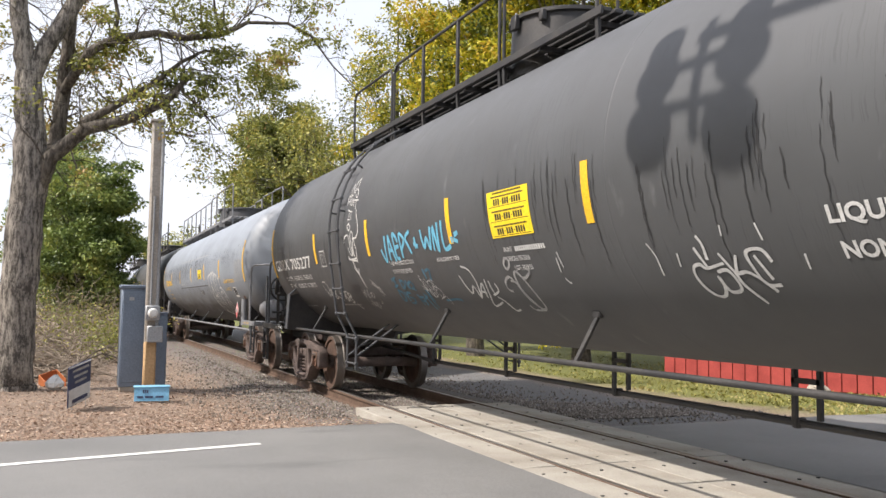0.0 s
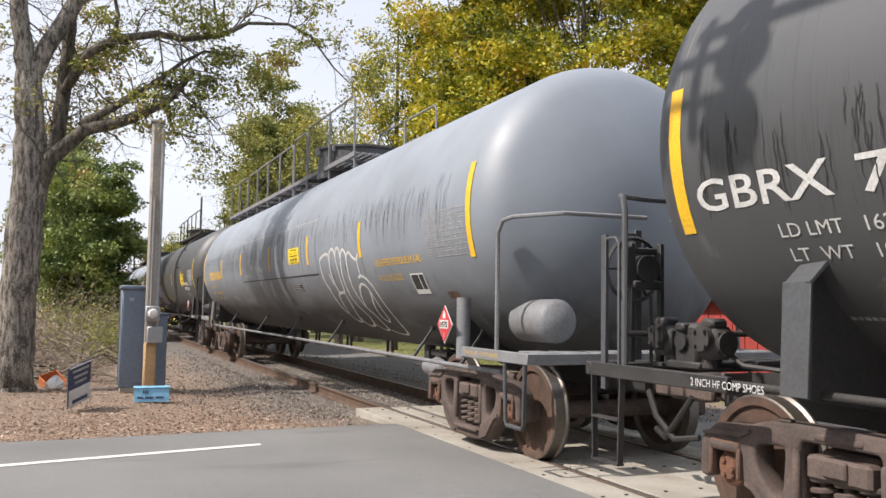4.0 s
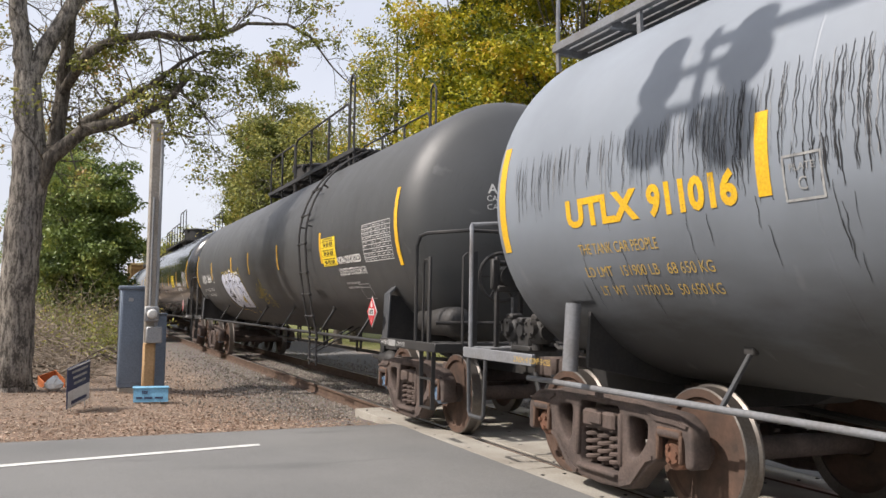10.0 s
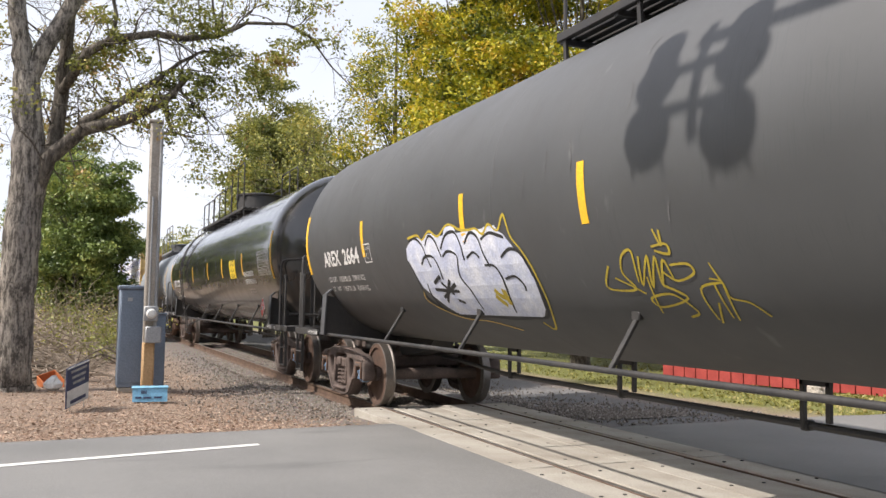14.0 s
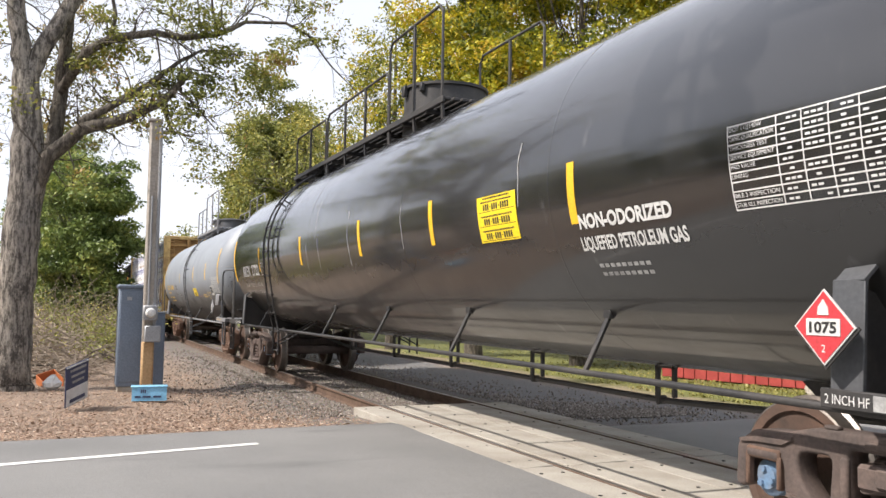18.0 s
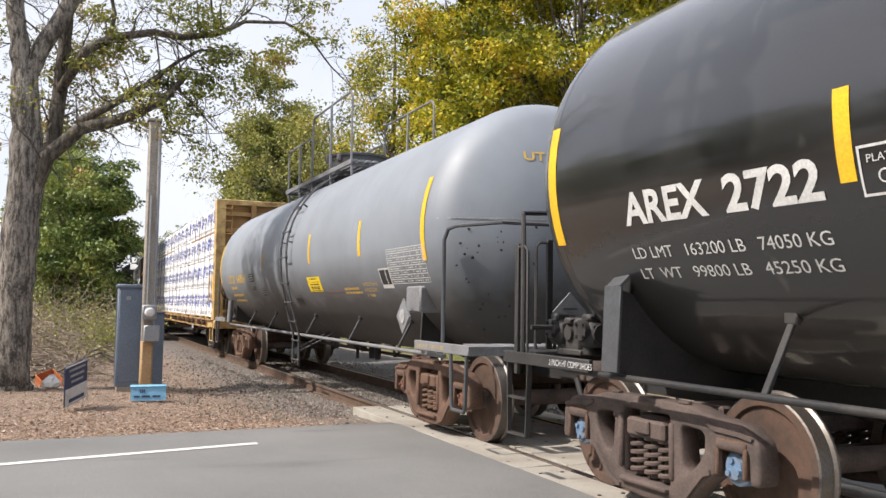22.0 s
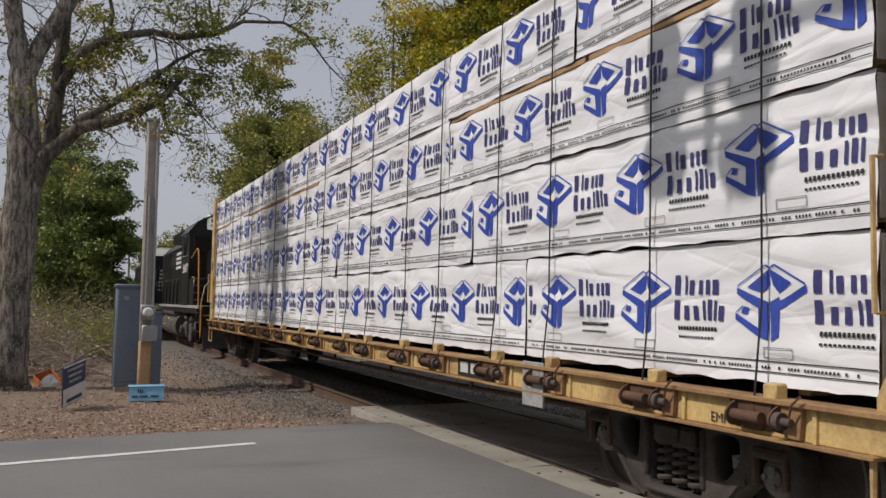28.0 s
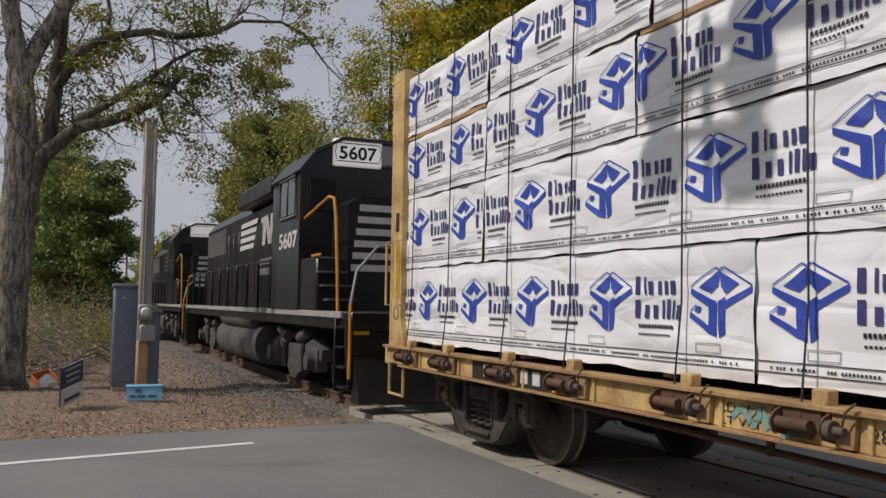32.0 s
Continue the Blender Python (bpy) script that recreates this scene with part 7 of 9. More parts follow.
    graffiti(c, X(-4.36), 1.49, R, zc, M_SPRAYWHITE, [[(0.53, 0.33), (0.36, 0.3), (0.31, 0.33), (0.24, 0.31), (0.22, 0.23), (0.26, 0.13), (0.33, 0.08), (0.39, 0.09), (0.43, 0.16), (0.42, 0.24)], [(0.32, 0.45), (0.37, 0.31)], [(0.38, 0.53), (0.41, 0.46), (0.4, 0.36)], [(0.44, 0.27), (0.53, 0.28), (0.57, 0.21), (0.56, 0.13), (0.46, 0.12), (0.43, 0.23)], [(0.52, 0.4), (0.59, 0.26), (0.61, 0.17), (0.71, 0.02)], [(0.66, 0.38), (0.61, 0.26), (0.69, 0.26), (0.77, 0.21), (0.85, 0.11)], [(0.93, 0.32), (0.89, 0.4), (0.8, 0.41), (0.75, 0.38), (0.76, 0.29), (0.8, 0.17), (0.91, 0.16)], [(0.81, 0.37), (0.84, 0.29), (0.87, 0.2)]], 0.026, 0.008, "white looping sprayed tag")
    graffiti(c, X(-4.36), 1.49, R, zc, M_SPRAYWHITE, [[(-0.14, 0.51), (-0.09, 0.41), (-0.1, 0.26)], [(0.62, 0.58), (0.61, 0.51)], [(0.91, 0.57), (0.93, 0.46)], [(1.19, 0.36), (1.18, 0.26)], [(0.14, 0.42), (0.12, 0.32)]], 0.014, 0.008, "thin white scratched mark")
    tag = [[(0.65, -0.45), (0.61, -0.25), (0.52, -0.14)], [(0.7, -0.16), (0.61, -0.25)], [(0.62, -0.23), (0.55, -0.06), (0.57, -0.04), (0.75, -0.05)], [(0.74, -0.07), (0.75, -0.02), (0.46, -0.02), (0.43, 0.03)], [(0.32, 0.21), (0.36, 0.29), (0.49, 0.32), (0.56, 0.27), (0.58, 0.13), (0.61, 0.04), (0.54, 0.05), (0.47, 0.15)],
           [(0.63, 0.03), (0.63, 0.22), (0.62, 0.3), (0.68, 0.36), (0.74, 0.31), (0.7, 0.19), (0.64, 0.04)], [(0.69, 0.14), (0.69, 0.02), (0.76, -0.01), (0.81, 0.09), (0.78, 0.2), (0.76, 0.26), (0.87, 0.26), (0.98, 0.34), (0.98, 0.44), (0.92, 0.55), (0.88, 0.64)], [(0.57, 0.48), (0.64, 0.42), (0.57, 0.38), (0.51, 0.44), (0.57, 0.48)]]
    graffiti(c, X(-11.6), 2.1, R, zc, M_SPRAYWHITE, eased(tag, 4), 0.025, 0.008, "tall white sprayed tag beside the ladder")
    tag = [[(0.5, 0.67), (0.71, 0.62)], [(0.57, 0.64), (0.58, 0.52)], [(0.66, 0.62), (0.67, 0.52)], [(0.52, 0.53), (0.62, 0.53)], [(0.44, 0.74), (0.41, 0.87), (0.52, 0.85), (0.52, 0.79), (0.46, 0.79)], [(0.56, 0.73), (0.55, 0.82)], [(0.63, 0.71), (0.61, 0.83)], [(0.69, 0.71), (0.67, 0.82), (0.74, 0.7)], [(0.83, 0.65), (0.81, 0.79)], [(0.72, 0.79), (0.91, 0.77)],
           [(0.45, 0.94), (0.5, 1.05), (0.58, 0.93)], [(0.57, 0.98), (0.62, 1.07), (0.7, 1.12)], [(0.7, 1.12), (0.72, 0.97), (0.64, 0.89)], [(0.69, 0.95), (0.77, 0.93), (0.83, 0.85), (0.78, 0.82), (0.72, 0.87)], [(0.48, 0.9), (0.6, 0.86)], [(0.58, 0.9), (0.66, 0.98)]]
    graffiti(c, X(-11.6), 2.1, R, zc, M_SPRAYWHITE, tag, 0.017, 0.009, "tall white sprayed tag beside the ladder")
    tag = [[(-0.8, 0.19), (-0.93, -0.05)], [(-0.89, 0.11), (-0.66, 0.27)], [(-0.54, 0.27), (-0.52, 0.01)], [(-0.56, 0.13), (-0.36, 0.21)], [(-0.3, 0.24), (-0.32, 0.01), (-0.06, 0.09), (-0.05, 0.22)], [(0.14, 0.24), (0.35, 0.24)], [(0.15, 0.2), (0.02, 0.1), (0.12, 0.02)]]
    graffiti(c, X(-13.9), 1.5, R, zc, M_SCUFF, tag, 0.022, 0.008, "worn-off sprayed letters")
    for x0, z0, n0 in ((-15.08, 1.42, 16), (-12.62, 1.45, 18)):
        s, put = Shape(), on_tank(X(x0), z0, R, zc, 0.007)
        for i in range(n0):
            patch(s, put, 0.046 * i, 0, 0.046 * i + 0.034, 0.026, 1)
        tagged(part("print_bar", s, M_FADED, c), kind="stuff")
    hazard_placard(c, X(2.99), -1.5, 1.45)
    return c


def car_a():
    R, zc, u, half = 1.527, 2.407, -28.09, 9.03
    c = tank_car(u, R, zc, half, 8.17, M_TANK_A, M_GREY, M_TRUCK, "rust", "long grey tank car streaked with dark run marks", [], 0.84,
                 [-6.64, -2.76, 0.23, 3.04, 6.82, 8.19], (-9.48, 2.86), [(-9.43, -1.61, 0.88), (-1.52, -0.43, 0.95), (-0.33, 2.76, 1.0)], (0.76, 0.78, 0.42), 1.2, strut_w=0.032, pipe_y=1.20, strut_z=1.20)
    X = lambda v: v - u
    head_band(c, half, R, zc)
    stripes(c, [X(-34.02), X(-31.29), X(-22.49)], R, zc)
    write(c, "UTLX", X(-36.08), 2.08, 0.91, 0.2, R, zc, M_YELLOW, 0.012)
    write(c, "911016", X(-35.07), 2.08, 0.84, 0.2, R, zc, M_YELLOW, 0.012)
    write(c, "LD LMT   151900 LB   68 650 KG", X(-36.00), 1.70, 1.42, 0.085, R, zc, M_OCHRE)
    write(c, "LT  WT   111700 LB   50 650 KG", X(-35.90), 1.565, 1.32, 0.085, R, zc, M_OCHRE)
    write(c, "THE TANK CAR PEOPLE", X(-36.00), 1.865, 0.95, 0.085, R, zc, M_OCHRE)
    plate_c(c, X(-33.88), 2.04, R, zc, M_FADED)
    # raised jacket panel with a dark lower lip
    put = on_tank(X(-31.16), 1.94, R, zc, 0.008)
    part("jacket_panel", patch(Shape(), put, 0, 0, 6.44, 0.86, 14), M_TANK_A, c, "raised jacket panel")
    put2 = on_tank(X(-31.16), 1.925, R, zc, 0.012)
    part("panel_lip", patch(Shape(), put2, 0, 0, 6.44, 0.022, 2), M_BLACK, c, "dark lower lip of the panel")
    # shade beside the panel's end, drawn as a black strip
    part("panel_lip", patch(Shape(), put2, -0.012, 0, 0.012, 0.88, 8), M_BLACK, c, "dark strip of painted shade at the panel's end")
    notice(c, X(-26.53), 2.145, 0.75, 0.27, R + 0.006, zc, 1)
    stripes(c, [X(-28.19), X(-25.22)], R + 0.006, zc)
    text_panel = part("text_panel", patch(Shape(), on_tank(X(-26.56), 1.69, R, zc, 0.006), 0, 0, 0.56, 0.13), M_INK, c, "small black panel with rows of pale print")
    for k in range(4):
        part("print_bar", patch(Shape(), on_tank(X(-26.54), 1.70 + 0.03 * k, R, zc, 0.009), 0, 0, 0.5 - 0.06 * (k % 3), 0.014, 1), M_FADED, text_panel)
    write(c, "LIQUEFIED PETROLEUM GAS", X(-21.95), 1.95, 1.55, 0.088, R, zc, M_YELLOW)
    write(c, "NON ODORIZED", X(-21.95), 1.765, 0.84, 0.088, R, zc, M_OCHRE)
    put, s = on_tank(X(-20.87), 1.60, R, zc, 0.006), Shape()
    part("test_panel", patch(s, put, 0, 0, 0.40, 0.26), M_WHITE, c, "white-framed black test panel")
    part("test_field", patch(Shape(), on_tank(X(-20.87), 1.60, R, zc, 0.009), 0.02, 0.06, 0.24, 0.24), M_INK, c)
    part("test_field", patch(Shape(), on_tank(X(-20.87), 1.60, R, zc, 0.009), 0.26, 0.06, 0.38, 0.24), M_INK, c)
    data_table(c, X(-20.16), 1.98, 1.05, 0.47, R, zc, M_FADED)
    # light caught by the raised upper edge, painted as a pale strip
    part("panel_lip", patch(Shape(), on_tank(X(-31.16), 2.78, R, zc, 0.013), 0, 0, 6.44, 0.022, 2), M_RIDGE, c, "pale strip of painted light on the panel's upper edge")
    shell = [(X(-36.9), X(-34.4), 2.68, 0.06, 0.15, 0.45, 85, 0.0042), (X(-34.6), X(-31.3), 2.76, 0.06, 0.3, 0.6, 145, 0.0046), (X(-34.4), X(-31.3), 2.40, 0.08, 0.10, 0.30, 80, 0.006), (X(-31.1), X(-24.7), 2.86, 0.035, 0.05, 0.14, 120, 0.0045), (X(-31.1), X(-24.7), 1.91, 0.012, 0.08, 0.30, 70, 0.0055), (X(-24.6), X(-19.4), 2.74, 0.12, 0.15, 0.5, 120, 0.0045), (X(-24.6), X(-20.0), 1.95, 0.2, 0.1, 0.3, 30, 0.005), (X(-36.0), X(-31.3), 2.0, 0.15, 0.1, 0.5, 30, 0.0045)]
    run_marks(c, 3, shell, R, zc, M_RUNMARK, 0.003)
    # pale strokes paint the highlight on the raised edges of some runs
    run_marks(c, 13, [(a, b, z, dz, l0, l1, n // 3, w) for a, b, z, dz, l0, l1, n, w in shell[:2]], R, zc, M_RIDGE, 0.003)
    run_marks(c, 5, [(X(-31.1), X(-28.0), 2.77, 0.015, 0.3, 0.85, 130, 0.0042), (X(-28.4), X(-24.7), 2.77, 0.015, 0.15, 0.5, 75, 0.0045), (X(-27.5), X(-24.7), 2.74, 0.03, 0.4, 0.8, 16, 0.016)], R, zc, M_RUNMARK, 0.011)
    graffiti(c, X(-30.9), 1.9, R, zc, M_SPRAYWHITE, eased([[(0.01, 0.14), (0.07, 0.19), (0.12, 0.13)], [(0.04, 0.16), (0.17, 0.16)], [(0.2, 0.2), (0.16, 0.12), (0.23, 0.18), (0.24, 0.11), (0.3, 0.2)], [(0.23, 0.24), (0.34, 0.23), (0.28, 0.21)], [(0.3, 0.11), (0.34, 0.16), (0.35, 0.12)], [(0.41, 0.17), (0.49, 0.21), (0.55, 0.11), (0.62, 0.19)], [(0.62, 0.18), (0.68, 0.14), (0.72, 0.18)], [(0.7, 0.15), (0.84, 0.15)], [(0.79, 0.18), (0.82, 0.12)]], 4), 0.009, 0.0135, "thin white scrawl on the panel")
    graffiti(c, X(-33.5), 1.4, R, zc, M_FADED, eased([[(0.4, 0.33), (0.33, 0.2), (0.44, 0.22), (0.44, 0.3)], [(0.4, 0.2), (0.64, 0.32), (0.64, 0.17)], [(0.56, 0.22), (0.69, 0.14), (0.71, 0.03)], [(0.74, 0.3), (0.76, 0.17), (0.64, 0.09)]], 4), 0.009, 0.008, "faint scrawl")
    graffiti(c, X(-24.58), 1.14, R, zc, M_SPRAYWHITE, eased([[(0.04, 1.22), (0.25, 1.28), (0.47, 1.3), (0.57, 1.26), (0.56, 1.12), (0.54, 0.95), (0.56, 0.78), (0.6, 0.69), (0.78, 0.7)], [(0.04, 1.22), (0.04, 1.05), (0.07, 0.88), (0.17, 0.73), (0.19, 0.5), (0.23, 0.36), (0.32, 0.31)], [(0.58, 1.17), (0.64, 1.3), (0.75, 1.36), (0.86, 1.33), (0.91, 1.24), (0.93, 1.05), (0.92, 0.88), (0.89, 0.75), (0.81, 0.69)]]), 0.046, 0.008, "large white looping sprayed outline")
    graffiti(c, X(-24.58), 1.14, R, zc, M_SPRAYWHITE, eased([[(0.91, 1.24), (0.97, 1.33), (1.06, 1.36), (1.14, 1.32), (1.16, 1.2), (1.09, 0.99), (1.04, 0.75), (1.05, 0.53), (1.16, 0.35), (1.19, 0.24), (1.07, 0.1), (0.86, 0.03), (0.71, 0.08), (0.71, 0.21)], [(1.16, 1.2), (1.24, 1.29), (1.33, 1.32), (1.41, 1.28), (1.44, 1.19), (1.4, 1.02), (1.35, 0.79), (1.37, 0.61), (1.43, 0.43), (1.54, 0.29), (1.46, 0.01), (1.27, -0.05), (1.13, 0.05), (1.07, 0.1)]]), 0.046, 0.008, "large white looping sprayed outline")
    graffiti(c, X(-24.58), 1.14, R, zc, M_SPRAYWHITE, eased([[(1.44, 1.19), (1.5, 1.25), (1.6, 1.27), (1.69, 1.22), (1.8, 1.17), (1.91, 1.16), (1.98, 1.23)], [(1.91, 1.16), (1.89, 1.03), (1.91, 0.94)], [(1.78, 0.9), (1.89, 0.93), (2.06, 0.89), (2.23, 0.76), (2.29, 0.51), (2.29, 0.28), (2.15, 0.01), (1.96, -0.12), (1.73, -0.13), (1.54, -0.06), (1.46, 0.01)]]), 0.046, 0.008, "large white looping sprayed outline")
    graffiti(c, X(-24.58), 1.14, R, zc, M_SPRAYWHITE, eased([[(1.43, 0.44), (1.54, 0.64), (1.68, 0.77), (1.82, 0.81), (1.98, 0.76), (2.04, 0.59), (2.02, 0.38), (1.97, 0.23), (1.86, 0.17), (1.76, 0.24), (1.81, 0.43), (1.95, 0.61), (1.99, 0.69)], [(0.78, 0.7), (0.57, 0.68), (0.47, 0.62), (0.4, 0.47), (0.35, 0.31)], [(0.81, 0.69), (0.84, 0.59), (0.79, 0.44), (0.64, 0.19), (0.58, 0.13), (0.44, 0.14), (0.35, 0.22), (0.32, 0.31)]]), 0.042, 0.008, "large white looping sprayed outline")
    graffiti(c, X(-24.58), 1.14, R, zc, M_SPRAYWHITE, eased([[(0.43, 1.0), (0.48, 0.82)]]), 0.04, 0.008, "large white looping sprayed outline")
    hazard_placard(c, X(-19.59), -1.52, 1.28)
    part("rusty_plate", patch(Shape(), on_tank(X(-20.02), 1.545, R, zc, 0.006), 0, 0, 0.27, 0.09), M_CBDARK, c, "small bare brown plate")
    part("placard_post", Shape().cyl((X(-19.44), -1.38, 0.95), (X(-19.44), -1.38, 1.55), 0.07, 12), M_GREY, c)
    return c


def arex(u, R, zc, half, bogie, tank, label, number, light, lt, lad, strs, deck, rails, dome, cap, caplabel, truck_mat, marks, notice_x, dx0):
    c = tank_car(u, R, zc, half, bogie, tank, M_BLACK, truck_mat, cap, label, [(lad - u, 0.5)], 1.005 if number == "2664" else 0.962, strs, deck, rails, dome, 1.2, caplabel=caplabel, reservoir=number == "2664", wheel=False, sill_text="2 INCH TREAD COND SHOES" if number == "2664" else "2 INCH HF COMP SHOES", pipe_y=1.32, disc=WHEEL)
    X = lambda v: v - u
    head_band(c, half, R, zc)
    stripes(c, [X(v) for v in marks], R, zc)
    r0 = -half + 0.89
    write(c, "AREX", r0, 2.03, 0.84, 0.22, R, zc, M_WHITE, 0.009)
    write(c, number, r0 + 0.99, 2.03, 0.72, 0.22, R, zc, M_WHITE, 0.009)
    write(c, "LD LMT   " + light, r0 - 0.02, 1.80, 1.7, 0.085, R, zc, M_WHITE)
    write(c, "LT  WT   " + lt, r0 - 0.02, 1.665, 1.7, 0.085, R, zc, M_WHITE)
    plate_c(c, r0 + 1.94, 2.01, R, zc, M_WHITE)
    notice(c, X(notice_x), 2.04, 0.75, 0.42, R, zc)
    f = half
    data_table(c, f - 1.29, 2.03, 1.09, 0.48, R, zc, M_WHITE, 9, ("DOT 112J340W", "TANK QUALIFICATION", "THICKNESS TEST", "SERVICE EQUIPMENT", "PRD VALVE", "LINING", "", "88.B.2 INSPECTION", "STUB SILL INSPECTION"))
    write(c, "NON-ODORIZED", dx0 - u, 2.05, 1.09, 0.105, R, zc, M_WHITE, 0.006)
    write(c, "LIQUEFIED PETROLEUM GAS", dx0 - u - 0.03, 1.89, 1.22, 0.105, R, zc, M_WHITE, 0.004)
    for k in range(2):
        s, put = Shape(), on_tank(dx0 - u + 0.1, 1.76 - 0.06 * k, R, zc, 0.006)
        for i in range(9):
            patch(s, put, 0.07 * i, 0, 0.07 * i + 0.05, 0.03, 1)
        tagged(part("print_bar", s, M_FADED, c), kind="stuff")
    # writing on the tank head
    letters("lettering", "AREX " + number, 0.115, on_head(half, R, zc, -0.64, 2.765), M_WHITE, c, 0.78, 0.003)
    letters("lettering", "CAPY  33660 US GAL", 0.068, on_head(half, R, zc, -0.65, 2.675), M_WHITE, c, 0.82)
    letters("lettering", "CAPY  127 413  L", 0.068, on_head(half, R, zc, -0.65, 2.575), M_WHITE, c, 0.70)
    for k, body in enumerate(("M901E DFT GR", "35  TW CLASS", "SPRG D-5", "BR BM AAR 1")):
        letters("lettering", body, 0.052, on_head(half, R, zc, -0.52, 1.87 - 0.066 * k), M_WHITE, c, 0.5 if k != 2 else 0.3)
    hazard_placard(c, bogie - (0.17 if number == "2664" else 0.03), -1.52, 1.38)
    hazard_placard(c, half + 1.0, 0.35, 1.42, 90)
    return c


def car_b():
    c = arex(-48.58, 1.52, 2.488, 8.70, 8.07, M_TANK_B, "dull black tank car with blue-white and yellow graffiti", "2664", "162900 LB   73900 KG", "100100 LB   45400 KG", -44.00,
             [-5.44, -3.17, -0.48, 2.01, 4.70, 6.69], (-2.19, 4.55), [(-2.09, 0.25, 0.8), (0.35, 4.16, 0.85), (4.21, 4.45, 1.3)], (-0.43, 0.55, 0.45), "blue", "pale blue bearing cap", M_TRUCK,
             [-54.45, -51.31, -49.16, -46.29, -43.25], -43.19, -42.43)
    R, zc, X = 1.52, 2.488, lambda v: v + 48.58
    fill = Shape()
    put = on_tank(X(-53.0), 1.30, R, zc, 0.0065)
    rows = [(0.12, 0.65, 2.5), (0.22, 0.50, 2.64), (0.35, 0.36, 2.71), (0.5, 0.18, 2.77), (0.7, 0.12, 2.77), (0.86, 0.05, 2.62), (0.98, 0.1, 2.5), (1.06, 0.26, 2.3)]
    for (y0, a0, b0), (y1, a1, b1) in zip(rows, rows[1:]):
        fill.add([put(a0, y0), put(b0, y0), put(a1, y1), put(b1, y1)], [(0, 1, 3, 2)])
    for a, tall in ((0.4, 1.08), (0.82, 1.1), (1.35, 1.14), (1.84, 1.07), (2.24, 1.07)):
        fill.add([put(a - 0.2, 1.0), put(a + 0.2, 1.0), put(a - 0.1, tall), put(a + 0.12, tall)], [(0, 1, 3, 2)])
    tagged(part("graffiti", fill, M_SPRAYVIOLET, c, "pale violet and white sprayed lettering fill"), kind="stuff")
    for q in ((0, 0, 0.44, 0.012), (0, 0.23, 0.44, 0.242), (0, 0, 0.012, 0.24), (0.428, 0, 0.44, 0.24), (0, 0.18, 0.44, 0.19)):
        part("stencil_rule", patch(Shape(), on_tank(X(-41.82), 1.555, R, zc, 0.006), *q, 3), M_FADED, c)
    rs = random.Random(12)
    for k in range(26):
        x0, z0, hh = -49.5 + rs.uniform(-6, 8.5), rs.uniform(2.0, 3.3), rs.uniform(0.05, 0.28)
        part("paint_scuff", stroke(Shape(), on_tank(X(x0), z0, R, zc, 0.004), [(0, 0), (0.01, hh * 0.5), (rs.uniform(-0.04, 0.05), hh)], rs.uniform(0.006, 0.02)), M_SCUFF, c, smooth=0)
    ink = [[(0.2, 1.05), (0.4, 1.08), (0.58, 0.99), (0.63, 0.86), (0.67, 0.74)], [(0.66, 0.98), (0.81, 1.08), (0.96, 1.01), (1.03, 0.84)], [(1.06, 0.92), (1.26, 1.06), (1.48, 1.07), (1.57, 0.94), (1.56, 0.78)],
           [(1.66, 0.94), (1.83, 1.04), (1.98, 0.98), (2.02, 0.81), (2.07, 0.69)], [(2.04, 0.96), (2.23, 1.01), (2.43, 0.97), (2.5, 0.95)], [(0.43, 0.78), (0.58, 0.86), (0.8, 0.85), (0.87, 0.72), (0.84, 0.59)]]
    graffiti(c, X(-53.0), 1.30, R, zc, M_INK, ink, 0.032, 0.009, "black sprayed outline")
    ink = [[(1.06, 0.84), (1.22, 0.89), (1.41, 0.83), (1.31, 0.62), (1.39, 0.44), (1.37, 0.19)], [(1.63, 0.8), (1.81, 0.85), (1.91, 0.79)], [(2.34, 0.77), (2.54, 0.84), (2.71, 0.8), (2.77, 0.67), (2.79, 0.57)],
           [(1.96, 0.71), (2.16, 0.69), (2.2, 0.52), (2.04, 0.17)], [(2.26, 0.56), (2.46, 0.58), (2.55, 0.5), (2.53, 0.43)], [(0.36, 0.55), (0.3, 0.4), (0.37, 0.18), (0.66, 0.13)],
           [(0.07, 0.83), (0.13, 0.65), (0.11, 0.45), (0.16, 0.33), (0.52, 0.13), (0.92, 0.07)], [(2.81, 0.59), (2.72, 0.3), (2.58, 0.13), (2.29, 0.1)], [(0.92, 0.07), (1.4, 0.1), (1.9, 0.08), (2.3, 0.1)]]
    graffiti(c, X(-53.0), 1.30, R, zc, M_INK, ink, 0.03, 0.009, "black sprayed outline")
    graffiti(c, X(-53.0), 1.30, R, zc, M_INK, [[(0.75, 0.56), (0.93, 0.4)], [(1.1, 0.53), (0.6, 0.36)], [(0.5, 0.47), (1.1, 0.44)], [(1.0, 0.58), (0.62, 0.3)], [(0.8, 0.63), (0.56, 0.55)], [(0.93, 0.33), (1.06, 0.29)]], 0.045, 0.0095, "black sprayed splash")
    rim = [[(0.19, 1.09), (0.48, 1.11), (0.62, 1.05), (0.84, 1.13), (1.05, 1.06), (1.34, 1.16), (1.61, 1.09), (1.8, 1.07), (1.97, 1.07), (2.1, 1.01), (2.25, 1.09), (2.41, 1.02), (2.56, 1.15), (2.63, 0.95), (2.76, 0.81), (2.84, 0.61), (2.78, 0.3), (2.5, -0.04), (2.39, 0.05)]]
    graffiti(c, X(-53.0), 1.30, R, zc, M_SPRAYYEL, rim, 0.026, 0.01, "yellow sprayed border")
    graffiti(c, X(-53.0), 1.30, R, zc, M_OCHRE, [[(0.11, 0.45), (0.09, 0.3), (0.65, 0.07), (1.3, 0.02), (1.8, -0.1)]], 0.022, 0.01, "faint yellow sprayed border")
